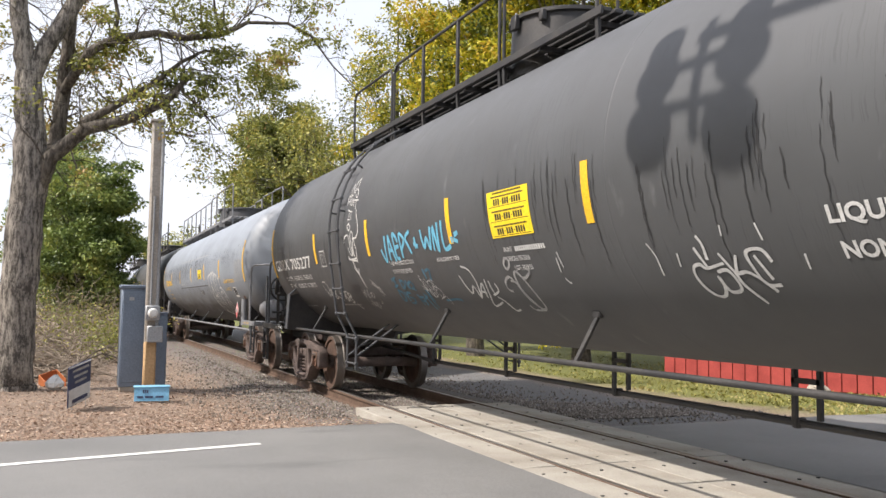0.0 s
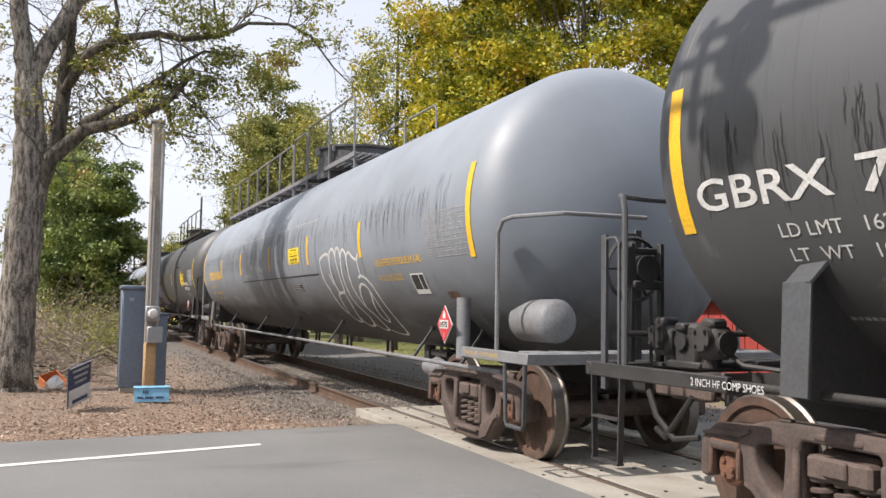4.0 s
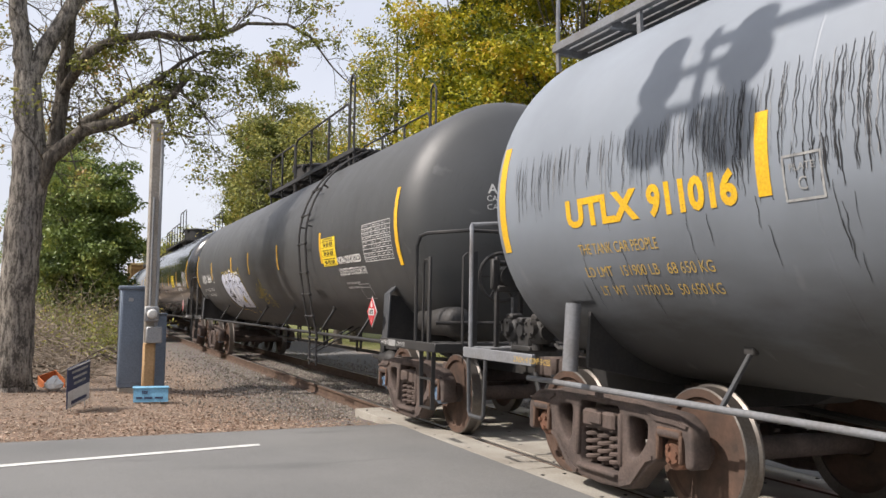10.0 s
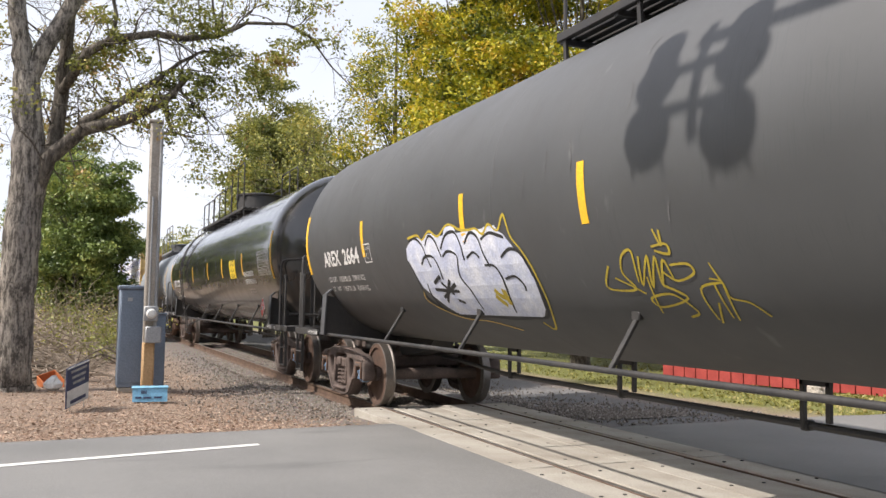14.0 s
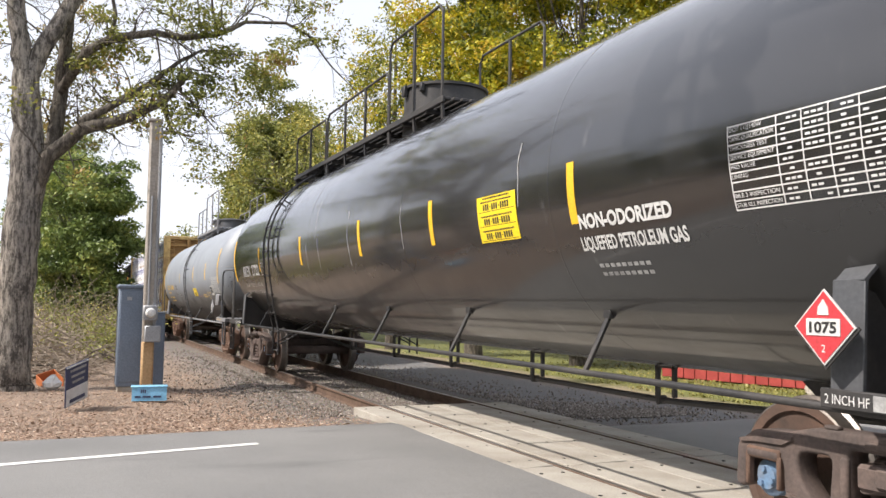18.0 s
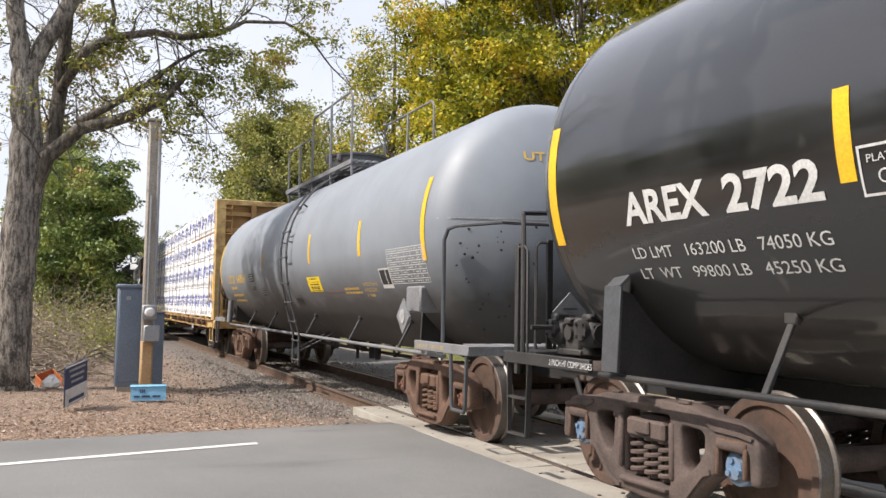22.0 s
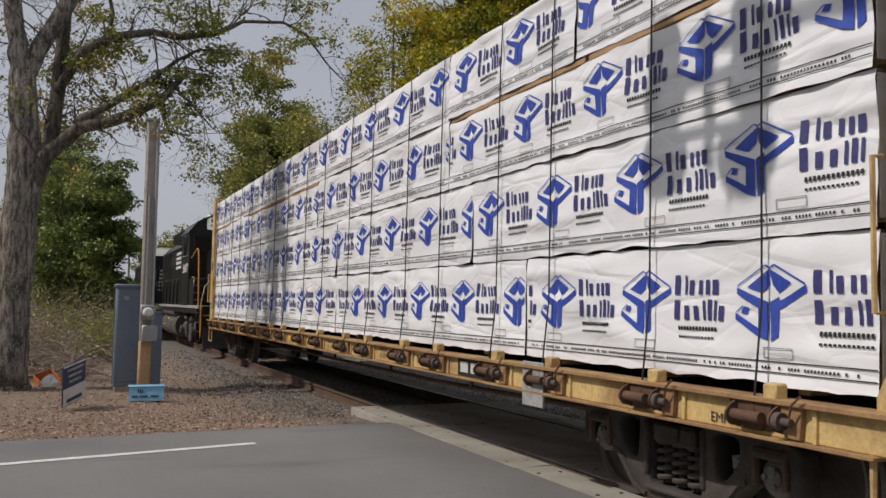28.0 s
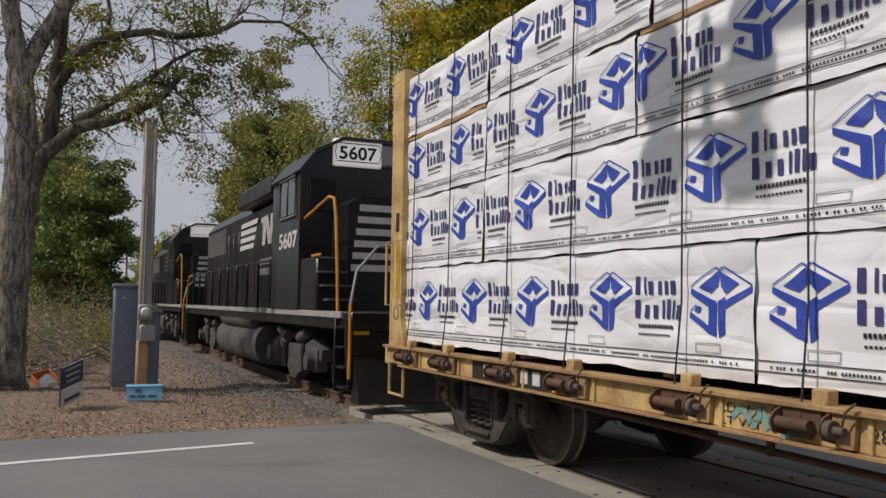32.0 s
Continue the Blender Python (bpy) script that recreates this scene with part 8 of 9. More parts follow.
    graffiti(c, X(-53.0), 1.30, R, zc, M_SPRAYYEL, [[(1.92, 0.45), (1.98, 0.38), (2.13, 0.33)], [(2.1, 0.45), (2.06, 0.27)], [(1.87, 0.38), (1.98, 0.26)]], 0.075, 0.0105, "yellow sprayed patch")
    tag = [[(0.15, 0.47), (0.01, 0.3), (0.19, 0.26), (0.36, 0.28), (0.29, 0.41), (0.36, 0.54), (0.49, 0.57), (0.43, 0.33)], [(0.55, 0.53), (0.46, 0.3), (0.65, 0.53), (0.56, 0.28), (0.73, 0.52), (0.68, 0.3), (0.8, 0.49), (0.83, 0.34)],
           [(0.85, 0.45), (1.03, 0.45), (1.05, 0.38), (0.86, 0.33), (0.75, 0.4)], [(0.8, 0.71), (0.84, 0.59), (0.86, 0.7)], [(0.73, 0.59), (0.89, 0.6), (0.89, 0.53), (0.75, 0.56)], [(0.68, 0.3), (0.86, 0.19), (0.53, 0.11), (0.47, 0.19), (0.73, 0.22), (0.87, 0.07), (0.76, 0.02)]]
    graffiti(c, X(-49.2), 1.40, R, zc, M_SPRAYYEL, tag, 0.02, 0.008, "thin yellow sprayed tag")
    tag = [[(1.23, 0.45), (1.27, 0.29), (1.27, 0.19), (1.41, 0.15), (1.51, 0.04)], [(1.17, 0.34), (1.27, 0.31), (1.04, 0.26), (1.02, 0.0)], [(1.19, 0.31), (1.17, 0.02)], [(1.27, 0.29), (1.21, 0.0)], [(1.13, 0.15), (1.03, -0.03)], [(0.55, 0.37), (0.48, 0.05)], [(0.17, 0.37), (0.32, 0.3), (0.44, 0.23)]]
    graffiti(c, X(-49.2), 1.40, R, zc, M_SPRAYYEL, tag, 0.017, 0.008, "thin yellow sprayed tag")
    return c


def car_c():
    c = arex(-68.79, 1.534, 2.486, 8.77, 8.17, M_TANK_C, "glossy black tank car that mirrors the sky and trees", "2722", "163200 LB   74050 KG", "99800 LB   45250 KG", -73.67,
                [-6.76, -1.89, 0.58, 3.08, 5.65], (-6.35, 1.51), [(-6.25, -4.03, 0.8), (-3.93, -0.62, 0.85), (-0.57, 1.41, 1.25)], (-0.21, 0.6, 0.55), "blue", "pale blue bearing cap", M_TRUCK,
                [-74.80, -71.42, -68.26, -65.79, -63.02], -64.65, -62.97)
    for u, z, h, w in ((-70.45, 2.45, 0.62, 0.012), (-70.33, 1.98, 0.5, 0.01), (-68.76, 1.98, 0.55, 0.02), (-68.71, 2.62, 0.1, 0.03), (-66.68, 2.1, 0.5, 0.012), (-63.86, 2.3, 0.55, 0.014), (-71.03, 2.0, 0.4, 0.008)):
        put = on_tank(u + 68.79, z, 1.534, 2.486, 0.004)
        part("paint_run", stroke(Shape(), put, [(0, 0), (0.012, h * 0.4), (-0.01, h * 0.7), (0.01, h)], w), M_FADED, c, "thin pale run mark", smooth=0)
    return c


def car_e():
    R, zc, u, half = 1.491, 2.296, -87.15, 6.77
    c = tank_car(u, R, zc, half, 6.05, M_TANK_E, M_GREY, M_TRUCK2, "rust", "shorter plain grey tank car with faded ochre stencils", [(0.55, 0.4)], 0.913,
                 [-4.26, -2.11, 0.95, 3.40, 5.43], (-2.91, 1.79), [(-2.81, -0.89, 0.85), (-0.84, 1.69, 1.2)], (-0.29, 0.55, 0.42), 1.25, strut_w=0.032, reservoir=False, pipe_y=1.25, strut_z=1.25, rail=M_GREYDARK)
    X = lambda v: v - u
    head_band(c, half, R, zc)
    stripes(c, [X(-85.22), X(-82.62)], R, zc)
    stripes(c, [X(-88.80)], R, zc, 2.12, 2.42, M_OCHRE)
    write(c, "UTLX", X(-92.90), 1.90, 0.89, 0.19, R, zc, M_OCHRE, 0.006)
    write(c, "640064", X(-91.83), 1.90, 1.04, 0.19, R, zc, M_OCHRE, 0.006)
    for k, (x, z) in enumerate(((-92.77, 1.60), (-92.74, 1.48), (-92.72, 1.76))):
        s, put = Shape(), on_tank(X(x), z, R, zc, 0.006)
        for i in range(14 if k < 2 else 8):
            patch(s, put, 0.09 * i, 0, 0.09 * i + 0.065, 0.06, 1)
        tagged(part("print_bar", s, M_OCHRE, c), kind="stuff")
    for x, z, w, h in ((-90.35, 1.89, 0.5, 0.17), (-90.25, 1.72, 0.38, 0.08), (-89.34, 1.60, 0.3, 0.16)):
        part("dark_patch", patch(Shape(), on_tank(X(x), z, R, zc, 0.006), 0, 0, w, h), M_INK, c, "black stencil panel")
        for k in range(3):
            part("print_bar", patch(Shape(), on_tank(X(x) + 0.03, z + h * (0.2 + 0.27 * k), R, zc, 0.009), 0, 0, w * 0.8, h * 0.1, 1), M_FADED, c)
    write(c, "PLASITE 3070 LINING", X(-82.75), 1.70, 0.62, 0.05, R, zc, M_OCHRE)
    write(c, "APPLIED 05-2018", X(-82.74), 1.625, 0.50, 0.05, R, zc, M_OCHRE)
    write(c, "BY", X(-82.73), 1.55, 0.08, 0.05, R, zc, M_OCHRE)
    for x, z, n, mat in ((-84.69, 1.625, 22, M_FADEDRED), (-83.64, 1.655, 17, M_OCHRE), (-83.64, 1.60, 19, M_OCHRE), (-82.60, 1.56, 5, M_OCHRE)):
        s, put = Shape(), on_tank(X(x), z, R, zc, 0.006)
        for i in range(n):
            patch(s, put, 0.04 * i, 0, 0.04 * i + 0.028, 0.036 if n < 20 else 0.03, 1)
        tagged(part("print_bar", s, mat, c), kind="stuff")
    notice(c, X(-85.54), 1.645, 0.76, 0.25, R, zc, 1)
    put = on_tank(X(-81.96), 1.66, R, zc, 0.006)
    part("test_panel", patch(Shape(), put, 0, 0, 0.38, 0.26), M_WHITE, c, "white-framed black test panel")
    part("test_field", patch(Shape(), on_tank(X(-81.96), 1.66, R, zc, 0.009), 0.02, 0.05, 0.22, 0.24), M_INK, c)
    part("test_field", patch(Shape(), on_tank(X(-81.96), 1.66, R, zc, 0.009), 0.24, 0.05, 0.36, 0.24), M_INK, c)
    data_table(c, X(-81.58), 1.71, 1.20, 0.42, R, zc, M_WHITE, 8)
    # dished head: lap seam, stencils, soot spots, empty diamond
    s, ch = Shape(), on_head(half, R, zc, 0.0, 2.38)
    for i in range(24):
        a, b = -1.43 + 2.86 * i / 24, -1.43 + 2.86 * (i + 1) / 24
        s.add([ch(a, -0.008), ch(b, -0.008), ch(a, 0.008), ch(b, 0.008)], [(0, 1, 3, 2)])
    part("lap_seam", s, M_RIDGE, c, "pale lap seam across the head")
    letters("lettering", "UTLX 640064", 0.10, on_head(half, R, zc, -0.55, 3.03), M_OCHRE, c, 1.1, 0.003)
    for k in range(5):
        s, ch = Shape(), on_head(half, R, zc, -0.28, 2.92 - 0.065 * k)
        for i in range(8):
            s.add([ch(0.06 * i, 0), ch(0.06 * i + 0.042, 0), ch(0.06 * i, 0.035), ch(0.06 * i + 0.042, 0.035)], [(0, 1, 3, 2)])
        tagged(part("print_bar", s, M_GREY, c), kind="stuff")
    rng, s = random.Random(8), Shape()
    for i in range(30):
        y, z, r = -1.25 + abs(rng.gauss(0.3, 0.5)), rng.uniform(1.2, 2.3), rng.uniform(0.004, 0.018)
        ch = on_head(half, R, zc, y, z)
        n0 = 7
        s.add([ch(r * rng.uniform(0.7, 1.2) * math.cos(q * 0.9), r * rng.uniform(0.7, 1.2) * math.sin(q * 0.9)) for q in range(n0)], [tuple(range(n0))])
    tagged(part("soot_spot", s, M_INK, c, "black spots spattered on the head", smooth=0), kind="stuff")
    front = part("placard_holder", Shape().plate([(-0.2, 0), (0, -0.2), (0.2, 0), (0, 0.2)], -0.02, 0.0), M_GREY, c, "empty grey placard holder", at=pose(half + 1.0, -0.25, 1.41, 0, 0, 90))
    part("holder_slot", Shape().box((0, -0.026, 0.03), (0.16, 0.006, 0.014)).box((0, -0.026, -0.04), (0.12, 0.006, 0.014)), M_BLACK, front)
    part("holder_stem", Shape().box((0, -0.01, -0.27), (0.05, 0.015, 0.2)), M_GREY, front)
    for x in (-86.37, -86.06):
        part("drain_tube", Shape().lathe([(0.50, 0.045), (0.54, 0.055), (0.78, 0.06), (0.84, 0.05)], (X(x), 0, 0), "z", 12), M_INK, c, "dark capped drain tube")
    part("outlet_valve", Shape().box((X(-87.2), 0, 0.74), (0.34, 0.2, 0.14), 0.02).cyl((X(-87.4), -0.1, 0.7), (X(-87.0), -0.1, 0.7), 0.05, 12).cyl((X(-87.2), 0, 0.45), (X(-87.2), 0, 0.7), 0.03, 8), M_BLACK, c, "black bottom outlet valve")
    hazard = part("placard_holder", Shape().plate([(-0.2, 0), (0, -0.2), (0.2, 0), (0, 0.2)], -0.02, 0.0), M_GREY, c, "empty grey placard holder", at=(X(-80.85), -1.50, 1.33))
    part("holder_disc", Shape().cyl((0, -0.03, 0), (0, -0.02, 0), 0.08, 18), M_FADED, hazard)
    part("jacking_post", Shape().box((X(-80.83), -1.26, 1.52), (0.43, 0.30, 0.30), 0.02), M_GREY, c)
    return c


CAR_G, CAR_A, CAR_B, CAR_C, CAR_E = car_g(), car_a(), car_b(), car_c(), car_e()


# ---- the centre-beam flat car and its lumber ----
CB = -106.1
WINCHES = [-96.6, -97.62, -98.94, -99.88, -101.22, -102.2, -103.5, -104.45, -105.78, -106.88, -108.19, -109.22, -110.52, -111.54, -112.86, -113.91, -115.19, -116.19]
TIERS = [(1.06, 0.815), (1.89, 0.785), (2.685, 0.725), (3.42, 0.69)]
# seams between the bundles of each tier, and where one of the marks printed on each bundle begins
SEAMS = [[-95.84, -99.38, -105.12, -110.93, -116.6], [-95.84, -100.47, -105.12, -109.76, -114.45, -116.6], [-95.84, -101.06, -106.25, -112.06, -114.42, -116.6], [-95.86, -98.6, -101.09, -106.25, -111.87, -114.37, -116.6]]
MARKS = [[-96.84, -99.8, -107.39, -111.5], [-96.92, -100.75, -106.56, -110.4, -115.2], [-97.36, -101.17, -107.67, -112.53, -115.3], [-96.4, -99.81, -102.77, -107.41, -112.9, -115.4]]


def flat_car():
    c = vehicle("centre_beam_flat_car", CB, "weathered yellow centre-beam flat car loaded with wrapped lumber", "flat car")
    h = 10.74
    part("deck", Shape().box((0, 0, 0.93), (2 * h, 2.74, 0.06), 0.01), M_CBDARK, c)
    for y in (-1.40, 1.40):
        part("side_sill", Shape().box((0, y, 0.87), (2 * h, 0.08, 0.20), 0.012), M_CBYEL, c, "yellow side sill with stencilled panels")
        part("sill_flange", Shape().box((0, y * 1.01, 0.97), (2 * h, 0.17, 0.03), 0.005), M_CBRUST, c)
        part("sill_foot", Shape().box((0, y * 1.012, 0.765), (2 * h - 0.9, 0.13, 0.022), 0.004), M_CBRUST, c)
    part("centre_sill", Shape().box((0, 0, 0.74), (2 * h - 0.6, 0.5, 0.36), 0.02), M_CBDARK, c)
    part("centre_beam", Shape().box((0, 0, 2.5), (2 * h - 0.8, 0.12, 3.1), 0.01), M_CBTAN, c)
    for k in (-1, 1):
        x = k * h
        # bulkhead: corner posts, cross beams, sheet, ladder and brake gear
        for y in (-1.36, 1.36):
            part("corner_post", Shape().plate([(x - k * 0.48, 0.78), (x, 0.78), (x, 4.22), (x - k * 0.36, 4.22), (x - k * 0.36, 3.9), (x - k * 0.36, 1.3), (x - k * 0.48, 1.05)], y - 0.055, y + 0.055), M_CBYEL, c, "yellow bulkhead corner post")
            part("post_flange", Shape().box((x - k * 0.015, y * 0.95, 2.5), (0.03, 0.24, 3.4), 0.004), M_CBYEL, c)
        part("bulkhead_sheet", Shape().box((x - k * 0.20, 0, 2.55), (0.03, 2.6, 3.2), 0.004), M_CBTAN, c)
        for z in (1.2, 1.75, 2.3, 2.85, 3.4, 3.85):
            part("cross_beam", Shape().box((x - k * 0.11, 0, z), (0.14, 2.6, 0.12), 0.012), M_CBTAN, c)
        part("top_beam", Shape().box((x - k * 0.13, 0, 4.16), (0.26, 2.84, 0.14), 0.012), M_CBYEL, c)
        part("middle_post", Shape().box((x - k * 0.05, -0.42, 2.5), (0.1, 0.14, 3.3), 0.01), M_CBTAN, c)
        part("middle_post", Shape().box((x - k * 0.05, 0.42, 2.5), (0.1, 0.14, 3.3), 0.01), M_CBTAN, c)
        for y in (-1.02,):
            s = Shape()
            part("ladder_rail", Shape().cyl((x + k * 0.07, y, 1.0), (x + k * 0.07, y, 4.1), 0.014, 6), M_CBTAN, c)
            for i in range(9):
                part("rung", Shape().cyl((x + k * 0.07, -1.30, 1.22 + 0.345 * i), (x + k * 0.07, y, 1.22 + 0.345 * i), 0.013, 6), M_CBTAN, c)
        part("end_sill", Shape().box((x + k * 0.06, 0, 0.86), (0.14, 2.84, 0.22), 0.015), M_CBYEL, c)
        part("reflective_panel", Shape().box((x - k * 0.24, -1.422, 1.86), (0.14, 0.008, 0.62)), M_YELLOW, c, "yellow reflective panel on the post")
        part("grab_iron", Shape().tube([(x - k * 0.06, -1.43, 1.45), (x - k * 0.06, -1.49, 1.45), (x - k * 0.06, -1.49, 2.2), (x - k * 0.06, -1.43, 2.2)], 0.014, 6), M_CBYEL, c)
        part("grab_iron", Shape().tube([(x - k * 0.42, -1.43, 1.45), (x - k * 0.42, -1.49, 1.45), (x - k * 0.42, -1.49, 2.2), (x - k * 0.42, -1.43, 2.2)], 0.014, 6), M_CBYEL, c)
        part("lift_slot", Shape().box((x - k * 0.22, -1.417, 2.42), (0.10, 0.006, 0.22), 0.0), M_INK, c, "dark slot in the post")
        part("maker_ring", Shape().lathe([(-0.003, 0.068), (-0.003, 0.078), (0.003, 0.078), (0.003, 0.068), (-0.003, 0.068)], (x - k * 0.22, -1.418, 1.36), "y", 20, False), M_CBDARK, c, "small stencilled ring")
        part("stirrup_step", Shape().tube([(x - k * 0.05, -1.42, 0.8), (x - k * 0.05, -1.42, 0.42), (x - k * 0.5, -1.42, 0.42), (x - k * 0.5, -1.42, 0.8)], 0.02, 6), M_CBYEL, c)
        coupler(c, x + k * 0.1, k)
        truck(c, 8.35 if k > 0 else -8.95, M_TRUCK3, "grey", WHEEL_DARK)
    x = h
    part("brake_wheel", Shape().lathe([(0, 0.25), (0.02, 0.275), (0.04, 0.25), (0.02, 0.23), (0, 0.25)], (x + 0.2, -0.72, 1.96), "x", 26, False).box((x + 0.22, -0.72, 1.96), (0.02, 0.5, 0.035)).box((x + 0.22, -0.72, 1.96), (0.02, 0.035, 0.5)), M_CBTAN, c, "tan hand-brake wheel")
    part("brake_housing", Shape().box((x + 0.08, -0.86, 1.95), (0.16, 0.42, 0.5), 0.05), M_CBTAN, c)
    part("brake_chain", Shape().cyl((x + 0.1, -0.95, 1.0), (x + 0.1, -0.95, 1.72), 0.02, 6), M_CBDARK, c)
    # strap winches, stake pockets and panels along the near sill
    for i, wu in enumerate(WINCHES):
        wx = wu - CB
        w = part("strap_winch", Shape().cyl((wx - 0.11, -1.51, 0.875), (wx + 0.11, -1.51, 0.875), 0.032, 12), M_CBDARK, c, "rusty load-strap winch")
        part("winch_bracket", Shape().plate([(wx - 0.20, 0.985), (wx + 0.16, 0.985), (wx + 0.13, 0.88), (wx + 0.06, 0.80), (wx - 0.06, 0.80)], -1.475, -1.443), M_CBDARK, w)
        part("winch_bracket", Shape().plate([(wx + 0.16, 0.985), (wx + 0.36, 0.985), (wx + 0.34, 0.79), (wx + 0.24, 0.79)], -1.475, -1.446), M_CBRUST, w)
        for dx in (-0.12, 0.20):
            part("winch_cheek", Shape().plate([(-1.56, 0.86), (-1.56, 0.89), (-1.53, 0.93), (-1.45, 0.97), (-1.45, 0.80), (-1.53, 0.82)], wx + dx, wx + dx + 0.014, "yz"), M_CBDARK, w)
        part("ratchet", Shape().cyl((wx + 0.22, -1.51, 0.875), (wx + 0.26, -1.51, 0.875), 0.048, 14).cyl((wx + 0.26, -1.51, 0.875), (wx + 0.32, -1.51, 0.875), 0.022, 10), M_TRUCK, w)
        part("pawl_handle", Shape().tube([(wx + 0.30, -1.51, 0.89), (wx + 0.34, -1.53, 0.97), (wx + 0.40, -1.53, 1.02)], 0.007, 5), M_CBDARK, w)
        part("stake_pocket", Shape().box((wx + 0.14, -1.44, 1.015), (0.10, 0.09, 0.10), 0.01), M_CBYEL, c)
        part("sill_rib", Shape().box((wx + 0.42, -1.449, 0.87), (0.03, 0.02, 0.19), 0.004), M_CBYEL, c)
    part("brake_pipe", Shape().tube([(-h + 1.0, -0.9, 0.66), (-4.0, -1.0, 0.58), (4.0, -1.0, 0.58), (h - 1.0, -0.9, 0.66)], 0.025, 8), M_CBDARK, c)
    for x in (-5.1, -3.0, -0.2, 2.4, 4.9):
        part("pipe_hanger", Shape().box((x, -1.0, 0.70), (0.05, 0.03, 0.26), 0.004), M_CBDARK, c)
    part("route_card_board", Shape().box((-99.05 - CB, -1.47, 0.83), (0.34, 0.02, 0.36), 0.006), M_FADED, c, "pale route-card board")
    def on_sill(x0, z0):
        return lambda a, b: (x0 + a, -1.4465, z0 + b)
    for body, x0, z0, w, hh in (("RETAINING VALVE", -106.35, 0.80, 0.52, 0.045), ("EMPTY LOAD", -96.96, 0.80, 0.5, 0.06), ("FOR RESTRICTED LOADING", -105.18, 0.89, 0.66, 0.04), ("SEE EQUIPMENT REGISTER", -105.16, 0.82, 0.66, 0.04), ("NSH 76A", -101.65, 0.83, 0.5, 0.10), ("IH 11-S", -102.86, 0.90, 0.35, 0.05), ("286K", -110.11, 0.84, 0.26, 0.07), ("IL 73-0   L 75-0", -102.86, 0.82, 0.7, 0.05), ("LD LMT 2227", -111.13, 0.87, 0.6, 0.06), ("LT WT  617", -111.13, 0.80, 0.55, 0.05)):
        letters("lettering", body, hh, on_sill(x0 - CB, z0), M_INK, c, w)
    for z in (0.92, 0.885, 0.85, 0.815):
        s = Shape()
        for i in range(11):
            s.box((-103.82 - CB + 0.042 * i, -1.4455, z), (0.03, 0.004, 0.018))
        tagged(part("print_bar", s, M_INK, c), kind="stuff")
    for u, z in ((-106.19, 0.92), (-102.45, 0.88), (-109.77, 0.87), (-98.84, 0.88), (-107.49, 0.88), (-96.61, 0.9)):
        part("reflective_panel", Shape().box((u - CB, -1.4435, z), (0.30, 0.006, 0.10)), M_YELLOW, c, "yellow reflective panel")
    part("company_panel", Shape().box((-100.19 - CB, -1.4425, 0.87), (0.78, 0.006, 0.17)), M_INK, c, "black panel with white marks")
    for k in range(3):
        part("panel_mark", Shape().box((-100.43 - CB + 0.23 * k, -1.4475, 0.87), (0.17, 0.004, 0.10)), M_WHITE, c)
    part("number_panel", Shape().box((-113.53 - CB, -1.4425, 0.87), (1.9, 0.006, 0.17)), M_INK, c, "black panel with the car's number")
    for k, xx in enumerate((-114.18, -113.98, -113.78, -113.48, -113.28)):
        part("panel_mark", Shape().box((xx - CB, -1.4475, 0.87), (0.12, 0.004, 0.11)), M_WHITE, c)
    for k, (dx, dz) in enumerate(((0.05, 0.0), (0.3, -0.03), (0.18, 0.02))):
        part("graffiti_stroke", stroke(Shape(), on_sill(-111.09 - CB + dx, 0.84 + dz), [(0, 0), (0.08, 0.06), (0.16, -0.02), (0.22, 0.05)], 0.045), M_TEAL, c, "faded teal spray smear", smooth=0)
    part("reflective_panel", Shape().box((-112.93 - CB, -1.4475, 0.87), (0.2, 0.006, 0.16)), M_YELLOW, c)
    letters("lettering", "CAUTION", 0.06, lambda a, b: (h + 0.003, -0.2 + a, 4.13 + b), M_INK, c, 0.4)
    return c


def mark_logo(shape, put, x, z, s):
    """The maker's mark as a plain blue open diamond with a stem."""
    def quad(*p):
        c = [(x + a * s, z + b * s * 0.8) for a, b in p]
        grid = []
        for i in range(6):
            for j in range(6):
                u, v = i / 5, j / 5
                grid.append(put(*[(c[0][q] * (1 - u) + c[1][q] * u) * (1 - v) + (c[3][q] * (1 - u) + c[2][q] * u) * v for q in (0, 1)]))
        shape.add(grid, [(i * 6 + j, i * 6 + j + 1, i * 6 + j + 7, i * 6 + j + 6) for i in range(5) for j in range(5)])
    quad((0.00, 0.73), (0.00, 0.64), (0.35, 0.43), (0.45, 0.53))
    quad((1.00, 0.75), (1.00, 0.66), (0.60, 0.43), (0.60, 0.54))
    quad((0.16, 0.73), (0.48, 0.97), (0.48, 0.75), (0.37, 0.65))
    quad((0.48, 0.97), (0.79, 0.78), (0.60, 0.64), (0.52, 0.75))
    quad((0.32, 0.47), (0.46, 0.53), (0.46, 0.02), (0.32, 0.07))
    quad((0.48, 0.53), (0.60, 0.60), (0.60, 0.08), (0.50, 0.01))
    quad((-0.01, 0.38), (-0.01, 0.29), (0.32, 0.07), (0.32, 0.18))
    quad((0.11, 0.47), (0.19, 0.45), (0.16, 0.36), (0.07, 0.38))
    quad((0.00, 0.74), (0.42, 1.01), (0.42, 1.03), (0.00, 0.76))
    quad((0.55, 1.01), (0.98, 0.75), (0.99, 0.77), (0.56, 1.03))
    quad((0.42, 1.01), (0.48, 0.97), (0.49, 0.99), (0.43, 1.03))
    quad((0.48, 0.97), (0.55, 1.01), (0.54, 1.03), (0.48, 0.99))
    quad((0.00, 0.38), (0.11, 0.47), (0.09, 0.48), (-0.01, 0.39))


